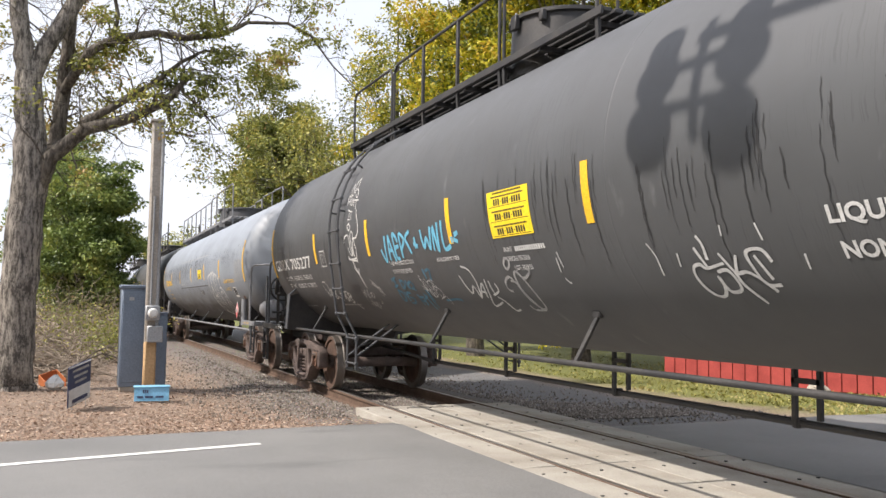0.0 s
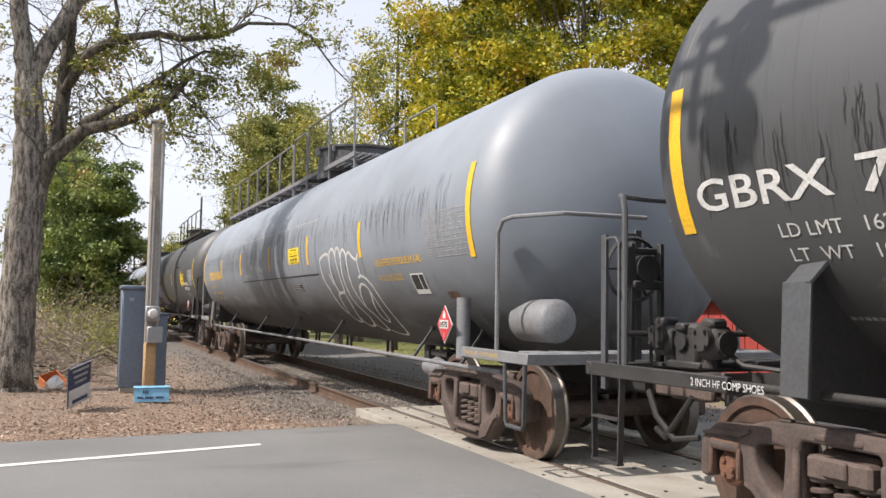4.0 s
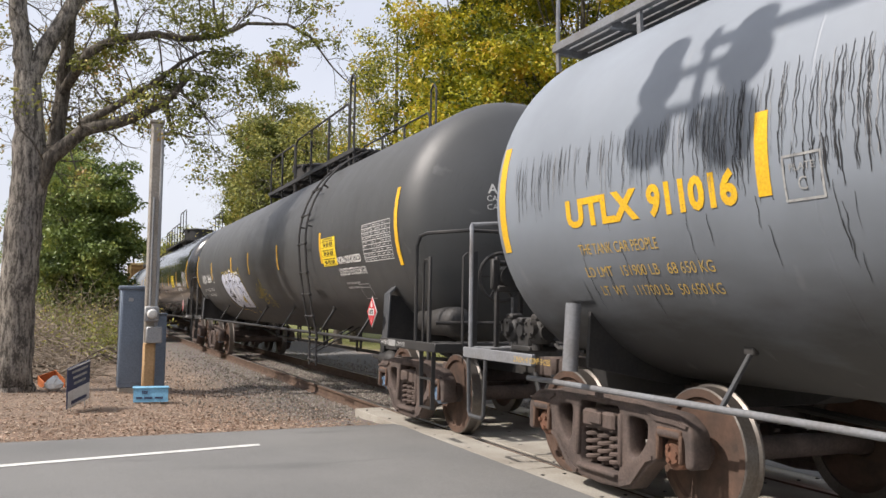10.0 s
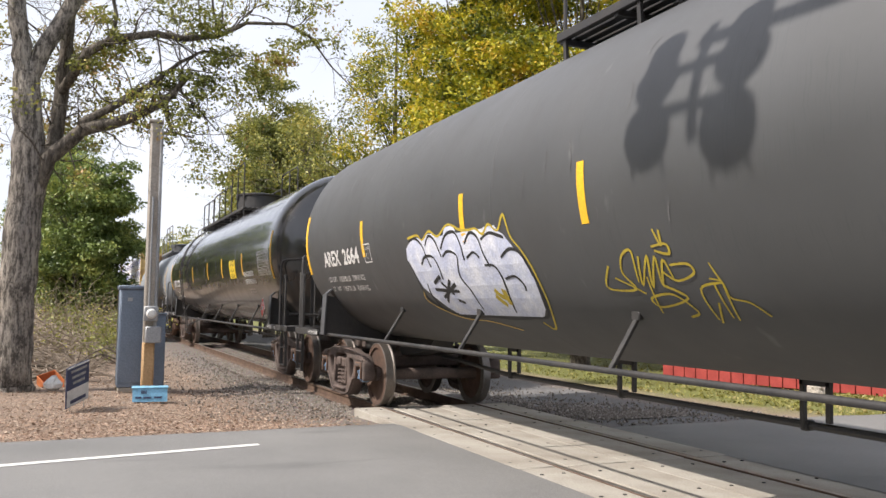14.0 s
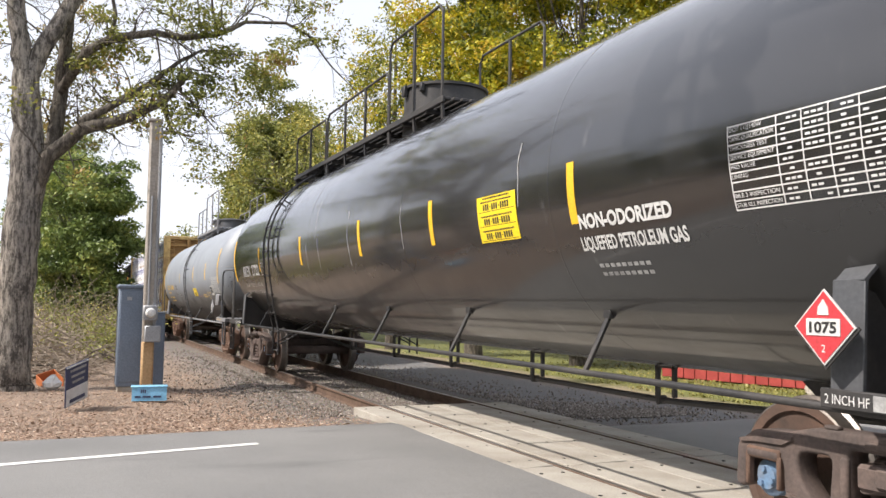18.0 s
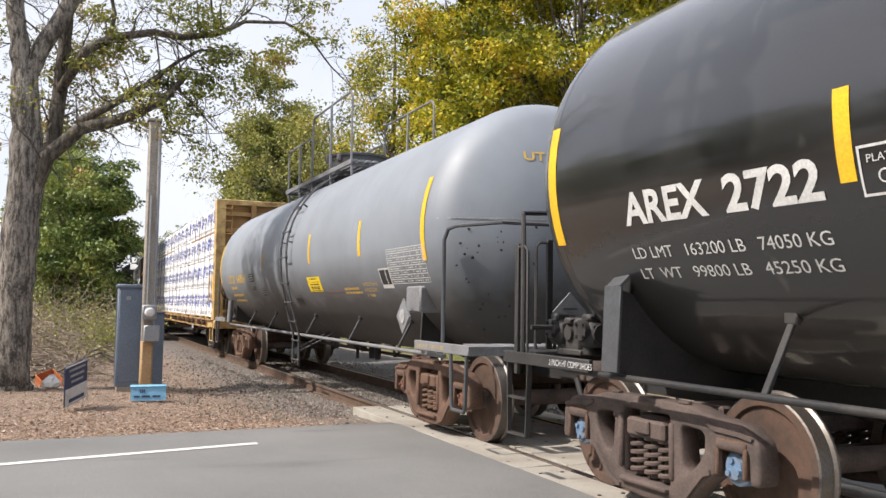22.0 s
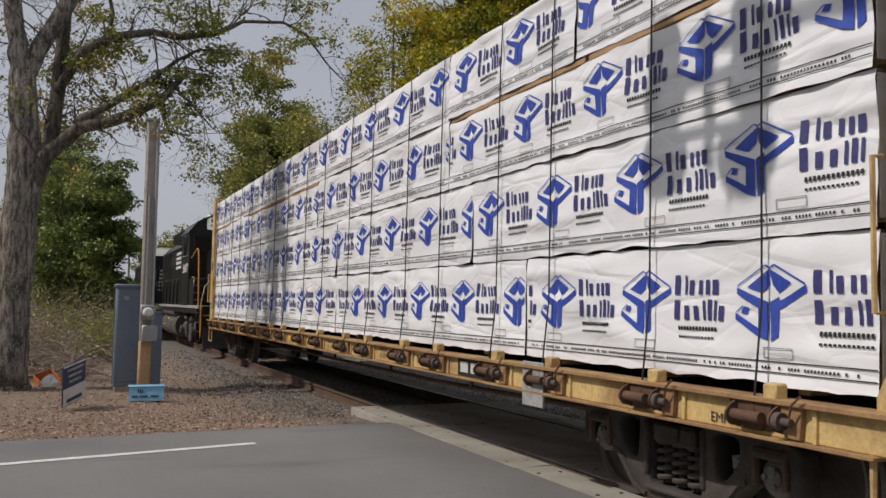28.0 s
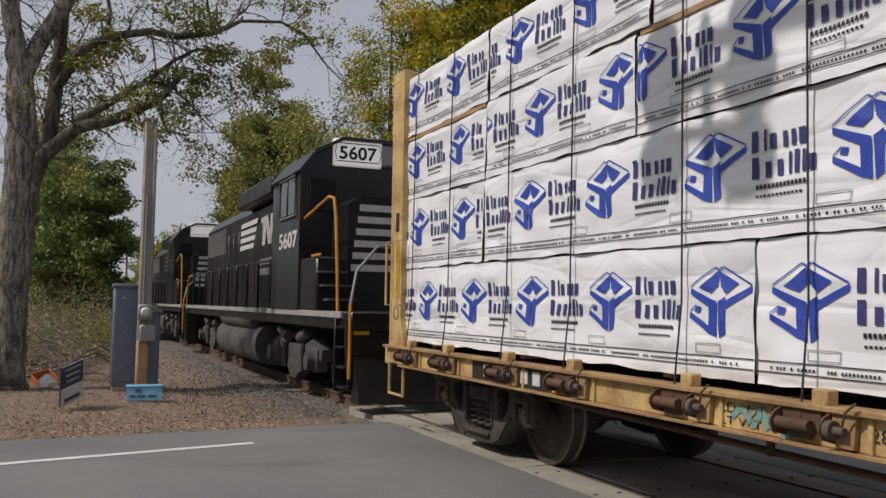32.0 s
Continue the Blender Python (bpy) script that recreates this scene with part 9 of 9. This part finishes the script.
# plain blocks in the rhythm of two printed words: start, width, height
WORD_TOP = [(0.0, 0.085, 0.125), (0.105, 0.026, 0.122), (0.15, 0.075, 0.09), (0.245, 0.04, 0.09), (0.305, 0.04, 0.09), (0.36, 0.078, 0.09)]
WORD_FOOT = [(0.0, 0.085, 0.125), (0.103, 0.074, 0.09), (0.195, 0.07, 0.09), (0.283, 0.026, 0.122), (0.326, 0.042, 0.128), (0.382, 0.026, 0.122), (0.425, 0.07, 0.09)]


def block(shape, put, a, z, w, tall, L):
    """One printed bar, left out where the bundle ends."""
    if not (0.01 < a and a + w < L - 0.01):
        return
    g = w * (0.8 if w < 0.05 else 0.62)
    shape.add([put(x, z + tall * k / 3) for k in range(4) for x in (a, a + g)], [(2 * i, 2 * i + 1, 2 * i + 3, 2 * i + 2) for i in range(3)])


def bundle(tier, x0, x1, seed, mark):
    z0, hh = TIERS[tier]
    rng = np.random.default_rng(seed)
    L = x1 - x0
    b = vehicle("lumber_bundle", x0, "stack of lumber in creased white wrap with blue print", "lumber bundle")
    b["group"] = "bundles on the flat car"
    L -= 0.03
    # wrap: front sheet with soft dents, top and ends
    nx, nz = max(20, int(L / 0.06)), 14
    gap = 0.05 if tier == 2 and seed % 2 else 0.0
    s = Shape()
    ph = rng.uniform(0, 9)

    def dent(x, z):
        d = 0.016 * noise.noise((x * 1.6 + ph, z * 2.4, ph)) + 0.012 * noise.noise((x * 4 + z * 3.1, z * 5 - x * 2, ph))
        sag = 0.018 * (0.5 - z / hh) if z < hh * 0.5 else 0.0
        # pulled creases run aslant from the straps and corners
        pull = 0.55 + 0.9 * noise.noise((x * 0.5, z * 0.4, ph + 7.0))
        for k1, k2, deep in ((1.0, 2.6, 0.013), (-1.5, 1.9, 0.009)):
            c = noise.noise((x * k1 + z * k2 + ph, z * 0.7 - x * 0.35, ph + k2))
            d += max(0.0, pull) * deep * max(0.0, 1.0 - abs(c) * 5.5)
        return d + sag
    lo = [-0.024 + 0.03 * abs(noise.noise((i * 0.15, ph, 1.0))) for i in range(nx + 1)]
    for i in range(nx + 1):
        for j in range(nz + 1):
            x, z = L * i / nx, hh * j / nz
            zz = lo[i] + (hh - lo[i] - 0.006 - gap * (0.8 + 0.4 * noise.noise((i * 0.11, ph, 4.0)))) * j / nz
            s.v.append((x, -1.345 - dent(x, z) + (0.012 if j == nz else 0.0), z0 + zz - (0.006 if j == nz else 0)))
    k = nz + 1
    s.f = [(i * k + j, (i + 1) * k + j, (i + 1) * k + j + 1, i * k + j + 1) for i in range(nx) for j in range(nz)]
    base = len(s.v)
    for i in range(nx + 1):
        s.v += [(L * i / nx, -1.0, z0 + hh - 0.012 - gap), (L * i / nx, -0.10, z0 + hh - 0.012 - gap)]
    for i in range(nx):
        s.f += [(i * k + nz, (i + 1) * k + nz, base + 2 * i + 2, base + 2 * i), (base + 2 * i, base + 2 * i + 2, base + 2 * i + 3, base + 2 * i + 1)]
    s.box((0.004, -0.72, z0 + hh / 2), (0.008, 1.22, hh - 0.06)).box((L - 0.004, -0.72, z0 + hh / 2), (0.008, 1.22, hh - 0.06))
    part("wrap", s, M_WRAP, b, smooth=60)
    part("timber_core", Shape().box((L / 2, -0.69, z0 + hh / 2 - 0.01), (L - 0.03, 1.17, hh - 0.05), 0.008), M_WOOD, b, "sawn boards under the wrap")
    if gap:
        for i in range(2):
            part("board", Shape().box((L * (0.25 + 0.5 * i), -0.72, z0 + hh - 0.03), (L * 0.49, 1.26, 0.045), 0.004), M_WOOD, b, "bare sawn board on top of the stack")
    for i in range(3):
        x = L * (0.15 + 0.35 * i)
        part("bearer", Shape().box((x, -0.69, z0 - 0.03), (0.09, 1.22, 0.06), 0.006), M_WOOD, b, "wooden bearer")

    def put(x, z):
        return (x, -1.3525 - dent(min(max(x, 0), L), z), z0 + z)
    step = 1.145
    x = (mark - x0) % step - step
    size = 0.53 if hh > 0.74 else 0.51
    while x < L - 0.04:
        if -0.4 < x and x + 0.06 < L:
            g = Shape()
            mark_logo(g, lambda a, z: put(min(max(a, 0.012), L - 0.012), z), x, hh * 0.27, size)
            tagged(part("maker_mark", g, M_LOGO, b, "blue diamond-shaped mark", smooth=0), kind="stuff")
        for row, zz in ((WORD_TOP, 0.60), (WORD_FOOT, 0.405)):
            g = Shape()
            for a0, w, tall in row:
                block(g, put, x + size + 0.045 + a0, hh * zz, w, tall, L)
            if g.f:
                tagged(part("print_bar", g, M_NAVY, b, "dark blue printed bars", smooth=0), kind="stuff")
        for zz, n, hb in ((0.325, 13, 0.026), (0.265, 12, 0.014)):
            g = Shape()
            for i in range(n):
                a = x + size + 0.08 + 0.029 * i
                if 0.02 < a and a + 0.03 < L:
                    g.add([put(a, hh * zz), put(a + 0.02, hh * zz), put(a + 0.02, hh * zz + hb), put(a, hh * zz + hb)], [(0, 1, 2, 3)])
            if g.f:
                tagged(part("print_bar", g, M_INK, b, smooth=0), kind="stuff")
        x += step
    # two ruled lines and fine print along the foot, small boxed marks
    for zz in (0.062, 0.135):
        g = Shape()
        for i in range(nx):
            x0, x1 = L * i / nx, L * (i + 1) / nx
            g.add([put(x0, hh * zz), put(x1, hh * zz), put(x1, hh * zz + 0.007), put(x0, hh * zz + 0.007)], [(0, 1, 2, 3)])
        part("printed_rule", g, M_INK, b, smooth=0)
    for xb in np.arange(0.35, L - 0.4, 1.2):
        g = Shape()
        for q in ((0, 0, 0.22, 0.006), (0, 0.055, 0.22, 0.061), (0, 0, 0.006, 0.06), (0.214, 0, 0.22, 0.06)):
            g.add([put(xb + q[0], hh * 0.16 + q[1]), put(xb + q[2], hh * 0.16 + q[1]), put(xb + q[2], hh * 0.16 + q[3]), put(xb + q[0], hh * 0.16 + q[3])], [(0, 1, 2, 3)])
        part("printed_box", g, M_FADED, b, smooth=0)
    g = Shape()
    a = 0.1
    while a < L - 0.1:
        if rng.uniform() < 0.78:
            g.add([put(a, hh * 0.085), put(a + 0.014, hh * 0.09), put(a + 0.014, hh * 0.09 + 0.014), put(a, hh * 0.09 + 0.014)], [(0, 1, 2, 3)])
        a += 0.024
    tagged(part("print_bar", g, M_INK, b, smooth=0), kind="stuff")
    return b


def lumber():
    k = 0
    for tier, seams in enumerate(SEAMS):
        for a, b, mark in zip(seams, seams[1:], MARKS[tier]):
            bundle(tier, b, a, 100 + k, mark)
            k += 1
    for x in WINCHES:
        st = vehicle("load_strap", x, "thin dark steel load strap over the lumber", "strap")
        st["group"] = "load straps"
        pts = [(0.0, -1.46, 0.92), (0.0, -1.395, 1.5), (0.0, -1.385, 2.6), (0.0, -1.375, 3.6), (0.0, -1.355, 4.115), (0.0, -0.7, 4.135), (0.0, 0.0, 4.14)]
        part("strap", Shape().tube(pts, 0.0065, 6), M_STRAP, st)
        part("strap_hook", Shape().box((0.0, -1.465, 0.93), (0.05, 0.03, 0.07), 0.006), M_CBDARK, st)


# ---- locomotives ----
def locomotive(u, label, number, front=True):
    """u: the front coupler face. A hooded four-axle diesel, cab and short nose leading; x runs back from the nose as minus."""
    c = vehicle("locomotive", u, label, "locomotive")
    L = 17.6
    part("frame", Shape().box((-L / 2, 0, 1.22), (L - 0.5, 2.9, 0.26), 0.02), M_LOCO, c)
    for y in (-1.47, 1.47):
        part("sill_edge", Shape().box((-L / 2, y, 1.30), (L - 1.2, 0.05, 0.09), 0.006), M_FADED, c, "pale walkway edge")
    # pilot and front plate
    for x, k in ((-0.35, 1), (-L + 0.35, -1)):
        part("pilot", Shape().plate([(-1.45, 0.3), (1.45, 0.3), (1.5, 0.9), (1.5, 1.2), (-1.5, 1.2), (-1.5, 0.9)], x - 0.03, x + 0.03, "yz"), M_LOCO, c)
        part("plow", Shape().plate([(x, 0.12), (x + k * 0.35, 0.14), (x + k * 0.06, 0.75), (x, 0.75)], -1.4, 1.4), M_LOCO, c)
        for y in (-1.34, 1.34):
            s = Shape()
            for i in range(4):
                s.box((x - k * (0.18 + 0.05 * i), y, 0.32 + 0.27 * i), (0.34, 0.34, 0.03), 0.006)
            s.box((x - k * 0.44, y, 0.75), (0.04, 0.36, 1.0), 0.006)
            part("corner_step", s, M_LOCO, c)
        coupler(c, x + k * 0.05, k)
    # nose, cab, hood
    part("nose", Shape().plate([(-0.95, 1.34), (0.95, 1.34), (0.95, 3.02), (0.75, 3.16), (-0.75, 3.16), (-0.95, 3.02)], -3.0, -2.1, "yz"), M_LOCO, c, "short low nose")
    for i in range(6):
        part("nose_stripe", Shape().box((-2.093, 0.0, 2.02 + 0.19 * i), (0.006, 1.78 - 0.05 * i, 0.105)), M_WHITE, c, "white nose stripe")
    cab = part("cab", Shape().plate([(-1.5, 1.34), (1.5, 1.34), (1.5, 3.62), (1.25, 3.95), (0.8, 4.18), (-0.8, 4.18), (-1.25, 3.95), (-1.5, 3.62)], -5.0, -3.0, "yz"), M_LOCO, c, "black crew cab")
    part("cab_roof", Shape().plate([(-1.56, 3.62), (-1.28, 3.99), (-0.82, 4.23), (0.82, 4.23), (1.28, 3.99), (1.56, 3.62), (1.5, 3.60), (1.25, 3.95), (0.8, 4.17), (-0.8, 4.17), (-1.25, 3.95), (-1.5, 3.60)], -5.1, -2.85, "yz"), M_LOCO, c)
    for y in (-1.0, 1.0):
        part("front_window", Shape().box((-2.99, y * 1.12, 3.25), (0.03, 0.45, 0.55), 0.03), M_GLASS, c)
    for dx in (-3.52, -4.08):
        part("side_window", Shape().box((dx, -1.503, 3.25), (0.46, 0.03, 0.62), 0.04), M_GLASS, c)
    part("window_frame", Shape().tube([(-3.24, -1.52, 2.91), (-3.24, -1.52, 3.58), (-4.34, -1.52, 3.58), (-4.34, -1.52, 2.91)], 0.022, 6, closed=True), M_CONDUIT, c, "bright window frame")
    board = part("number_board", Shape().box((-2.95, -0.55, 3.98), (0.10, 0.84, 0.46), 0.02), M_LIT, c, "lit white number board")
    letters("number", number, 0.22, lambda a, b: (-2.894, -0.88 + a, 3.87 + b), M_INK, c, 0.66, 0.008)
    s = Shape().tube([(-2.892, -0.92, 3.83), (-2.892, -0.18, 3.83), (-2.892, -0.14, 3.98), (-2.892, -0.18, 4.13), (-2.892, -0.92, 4.13), (-2.892, -0.95, 3.98)], 0.008, 5, closed=True)
    part("board_outline", s, M_INK, c)
    part("number_board", Shape().box((-2.95, 0.55, 3.98), (0.10, 0.84, 0.46), 0.02), M_LIT, c, "lit white number board")
    part("headlight", Shape().box((-2.96, 0, 3.98), (0.1, 0.26, 0.4), 0.04), M_CONDUIT, c)
    letters("number", number, 0.27, lambda a, b: (-4.42 + a, -1.506, 2.40 + b), M_WHITE, c, 1.32, 0.012)
    hood = part("long_hood", Shape().plate([(-0.98, 1.34), (0.98, 1.34), (0.98, 3.55), (0.72, 3.85), (-0.72, 3.85), (-0.98, 3.55)], -L + 1.2, -5.0, "yz"), M_LOCO, c, "long black engine hood with doors")
    for i in range(14):
        part("hood_door", Shape().box((-5.75 - 0.72 * i, -0.99, 2.35), (0.66, 0.03, 1.75), 0.01), M_LOCO, c)
    part("blower_housing", Shape().box((-8.2, -1.0, 3.84), (3.7, 0.5, 0.40), 0.05), M_LOCO, c)
    part("dust_bin_hatch", Shape().box((-6.2, 0, 3.95), (1.6, 1.2, 0.3), 0.06), M_LOCO, c)
    for i in range(3):
        part("radiator_fan", Shape().cyl((-L + 2.2 + 1.3 * i, 0, 3.84), (-L + 2.2 + 1.3 * i, 0, 3.98), 0.55, 22), M_LOCO, c)
    part("radiator_grille", Shape().box((-L + 3.0, -0.99, 3.1), (3.2, 0.04, 0.7), 0.01), M_LOCOGREY, c)
    part("exhaust_stack", Shape().box((-9.2, 0, 3.95), (0.6, 0.4, 0.3), 0.05), M_LOCO, c)
    # white side stripes and mark, plain shapes
    for i in range(4):
        z = 2.72 + 0.18 * i
        part("side_stripe", Shape().plate([(-10.87 + 0.03 * i, z), (-9.25 + 0.14 * i, z), (-9.17 + 0.14 * i, z + 0.11), (-10.84 + 0.03 * i, z + 0.11)], -1.014, -1.006), M_WHITE, c, "white tapering side stripe")
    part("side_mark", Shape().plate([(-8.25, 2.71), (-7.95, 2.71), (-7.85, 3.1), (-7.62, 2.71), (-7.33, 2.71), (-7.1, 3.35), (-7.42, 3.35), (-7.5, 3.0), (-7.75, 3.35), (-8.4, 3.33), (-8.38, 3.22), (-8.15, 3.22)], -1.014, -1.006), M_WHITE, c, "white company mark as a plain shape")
    for z, n0 in ((2.28, 7), (2.06, 8)):
        for i in range(n0):
            part("lettering_bar", Shape().box((-8.35 + 0.2 * i, -1.010, z + 0.07), (0.13, 0.008, 0.14)), M_FADED, c)
    # walkway railings
    pts = [(-5.3, -1.42, 2.25), (-L + 1.4, -1.42, 2.25)]
    part("hand_rail", Shape().cyl(*pts, 0.02, 8), M_LOCO, c)
    for i in range(10):
        x = -5.4 - (L - 7.0) * i / 9
        part("railing_post", Shape().box((x, -1.42, 1.8), (0.06, 0.05, 0.95), 0.006), M_LOCO, c)
    for y in (-1.45, 1.45):
        part("step_rail", Shape().tube([(-2.95, y * 0.98, 2.84), (-1.45, y, 3.03), (-1.18, y, 2.98), (-1.08, y, 2.7), (-0.95, y, 1.9), (-0.82, y, 0.55)], 0.024, 8), M_HANDRAIL, c, "orange-yellow step handrail")
        part("step_rail", Shape().tube([(-0.30, y, 0.45), (-0.30, y, 1.45)], 0.024, 8), M_HANDRAIL, c, "orange-yellow step handrail")
        part("step_rail", Shape().tube([(-0.30, y, 1.45), (-0.38, y * 0.93, 1.9), (-0.5, y * 0.7, 2.25), (-0.55, y * 0.4, 2.3)], 0.02, 8), M_CONDUIT, c, "grey upper handrail")
        part("step_rail", Shape().tube([(-L + 0.35, y, 0.45), (-L + 0.35, y, 1.6), (-L + 0.6, y, 2.2), (-L + 1.5, y, 2.25)], 0.024, 8), M_HANDRAIL, c, "orange-yellow step handrail")
    part("battery_box", Shape().box((-2.75, -1.22, 1.75), (1.5, 0.5, 0.85), 0.03), M_LOCO, c)
    for i in range(4):
        part("step_tread", Shape().box((-1.2 - 0.24 * i, -1.25, 1.30 + 0.21 * i), (0.24, 0.46, 0.03), 0.004), M_LOCOGREY, c)
    part("step_edge", Shape().box((-2.0, -1.475, 2.19), (0.5, 0.03, 0.04), 0.006), M_HANDRAIL, c)
    part("warning_plate", Shape().box((-0.318, -1.28, 1.12), (0.02, 0.22, 0.16), 0.004), M_YELLOW, c, "small yellow warning plate")
    part("front_light_panel", Shape().box((-0.30, -0.9, 1.28), (0.03, 0.26, 0.12), 0.006), M_FADED, c)
    # tank and running gear
    part("fuel_tank", Shape().plate([(-1.10 - 0.34 * math.sin(radians(a)), 0.60 + 0.41 * math.cos(radians(a))) for a in range(0, 181, 18)] + [(1.10 + 0.34 * math.sin(radians(a)), 0.60 - 0.41 * math.cos(radians(a))) for a in range(0, 181, 18)], -11.4, -6.6, "yz"), M_LOCOGREY, c, "dusty fuel tank")
    part("air_tank", Shape().lathe([(-1.9, 0.05), (-1.85, 0.17), (1.85, 0.17), (1.9, 0.05)], (-9.0, -1.28, 1.08), "x", 18), M_LOCOGREY, c)
    for x in (-4.2, -13.4):
        truck_loco(c, x)
    return c


def truck_loco(c, x):
    for y in (-1.12, 1.12):
        s = Shape()
        s.band([(x - 1.7, 0.62), (x - 1.2, 0.78), (x - 0.5, 0.62), (x + 0.5, 0.62), (x + 1.2, 0.78), (x + 1.7, 0.62)], [0.2, 0.2, 0.24, 0.24, 0.2, 0.2], y - 0.09, y + 0.09)
        for k in (-1, 1):
            s.box((x + k * 1.37, y * 1.03, 0.55), (0.34, 0.24, 0.4), 0.04)
            s.cyl((x + k * 1.37, y * 1.12, 0.52), (x + k * 1.37, y * 1.24, 0.52), 0.14, 14)
            s.cyl((x + k * 0.95, y * 1.1, 0.98), (x + k * 0.45, y * 1.1, 0.86), 0.1, 12)
        s.box((x, y * 1.02, 0.42), (1.0, 0.16, 0.14), 0.02)
        for k in range(5):
            s.box((x, y * 1.06, 0.34 - 0.04 * k), (0.9 - 0.12 * k, 0.12, 0.03), 0.004)
        part("truck_side", s, M_LOCOGREY, c, "cast locomotive truck side")
        for k in (-1, 1):
            part("swing_hanger", Shape().cyl((x + k * 0.62, y * 1.12, 0.3), (x + k * 0.62, y * 1.12, 0.75), 0.05, 10), M_LOCOGREY, c)
    for dx in (-1.37, 1.37):
        ws = part("wheelset", AXLE, None, c, "rolling locomotive axle", at=(x + dx, 0, 0.508))
        for y, turn in ((-0.80, 0), (0.80, 180)):
            part("wheel", LWHEEL, None, ws, at=pose(0, y, 0, 0, 0, turn))
            part("tread", LTREAD, None, ws, "bright running tread", at=pose(0, y, 0, 0, 0, turn))
        ROLLERS.append((ws, x + dx, 0.508, 20.0 * dx))


LWHEEL, LTREAD = wheel_mesh(0.508, M_TRUCK3), tread_mesh(0.508)
flat_car()
lumber()
locomotive(-117.98, "black road-switcher locomotive with white nose stripes", "5607")
locomotive(-135.78, "black locomotive coupled behind the first, half hidden by trees", "")


def motions():
    """The whole train rolls towards the crossing; every wheelset turns with it."""
    for v, u, y, z in MOVERS:
        walk(v, [(t, pose(u + ADVANCE[t], y, z)) for t in range(33)])
    ticks = [k / 6 for k in range(193)]
    for ws, x, r, phase in ROLLERS:
        walk(ws, [(t, pose(x, 0, r, 0, math.degrees(gone(t) / r) + phase, 0)) for t in ticks])


motions()
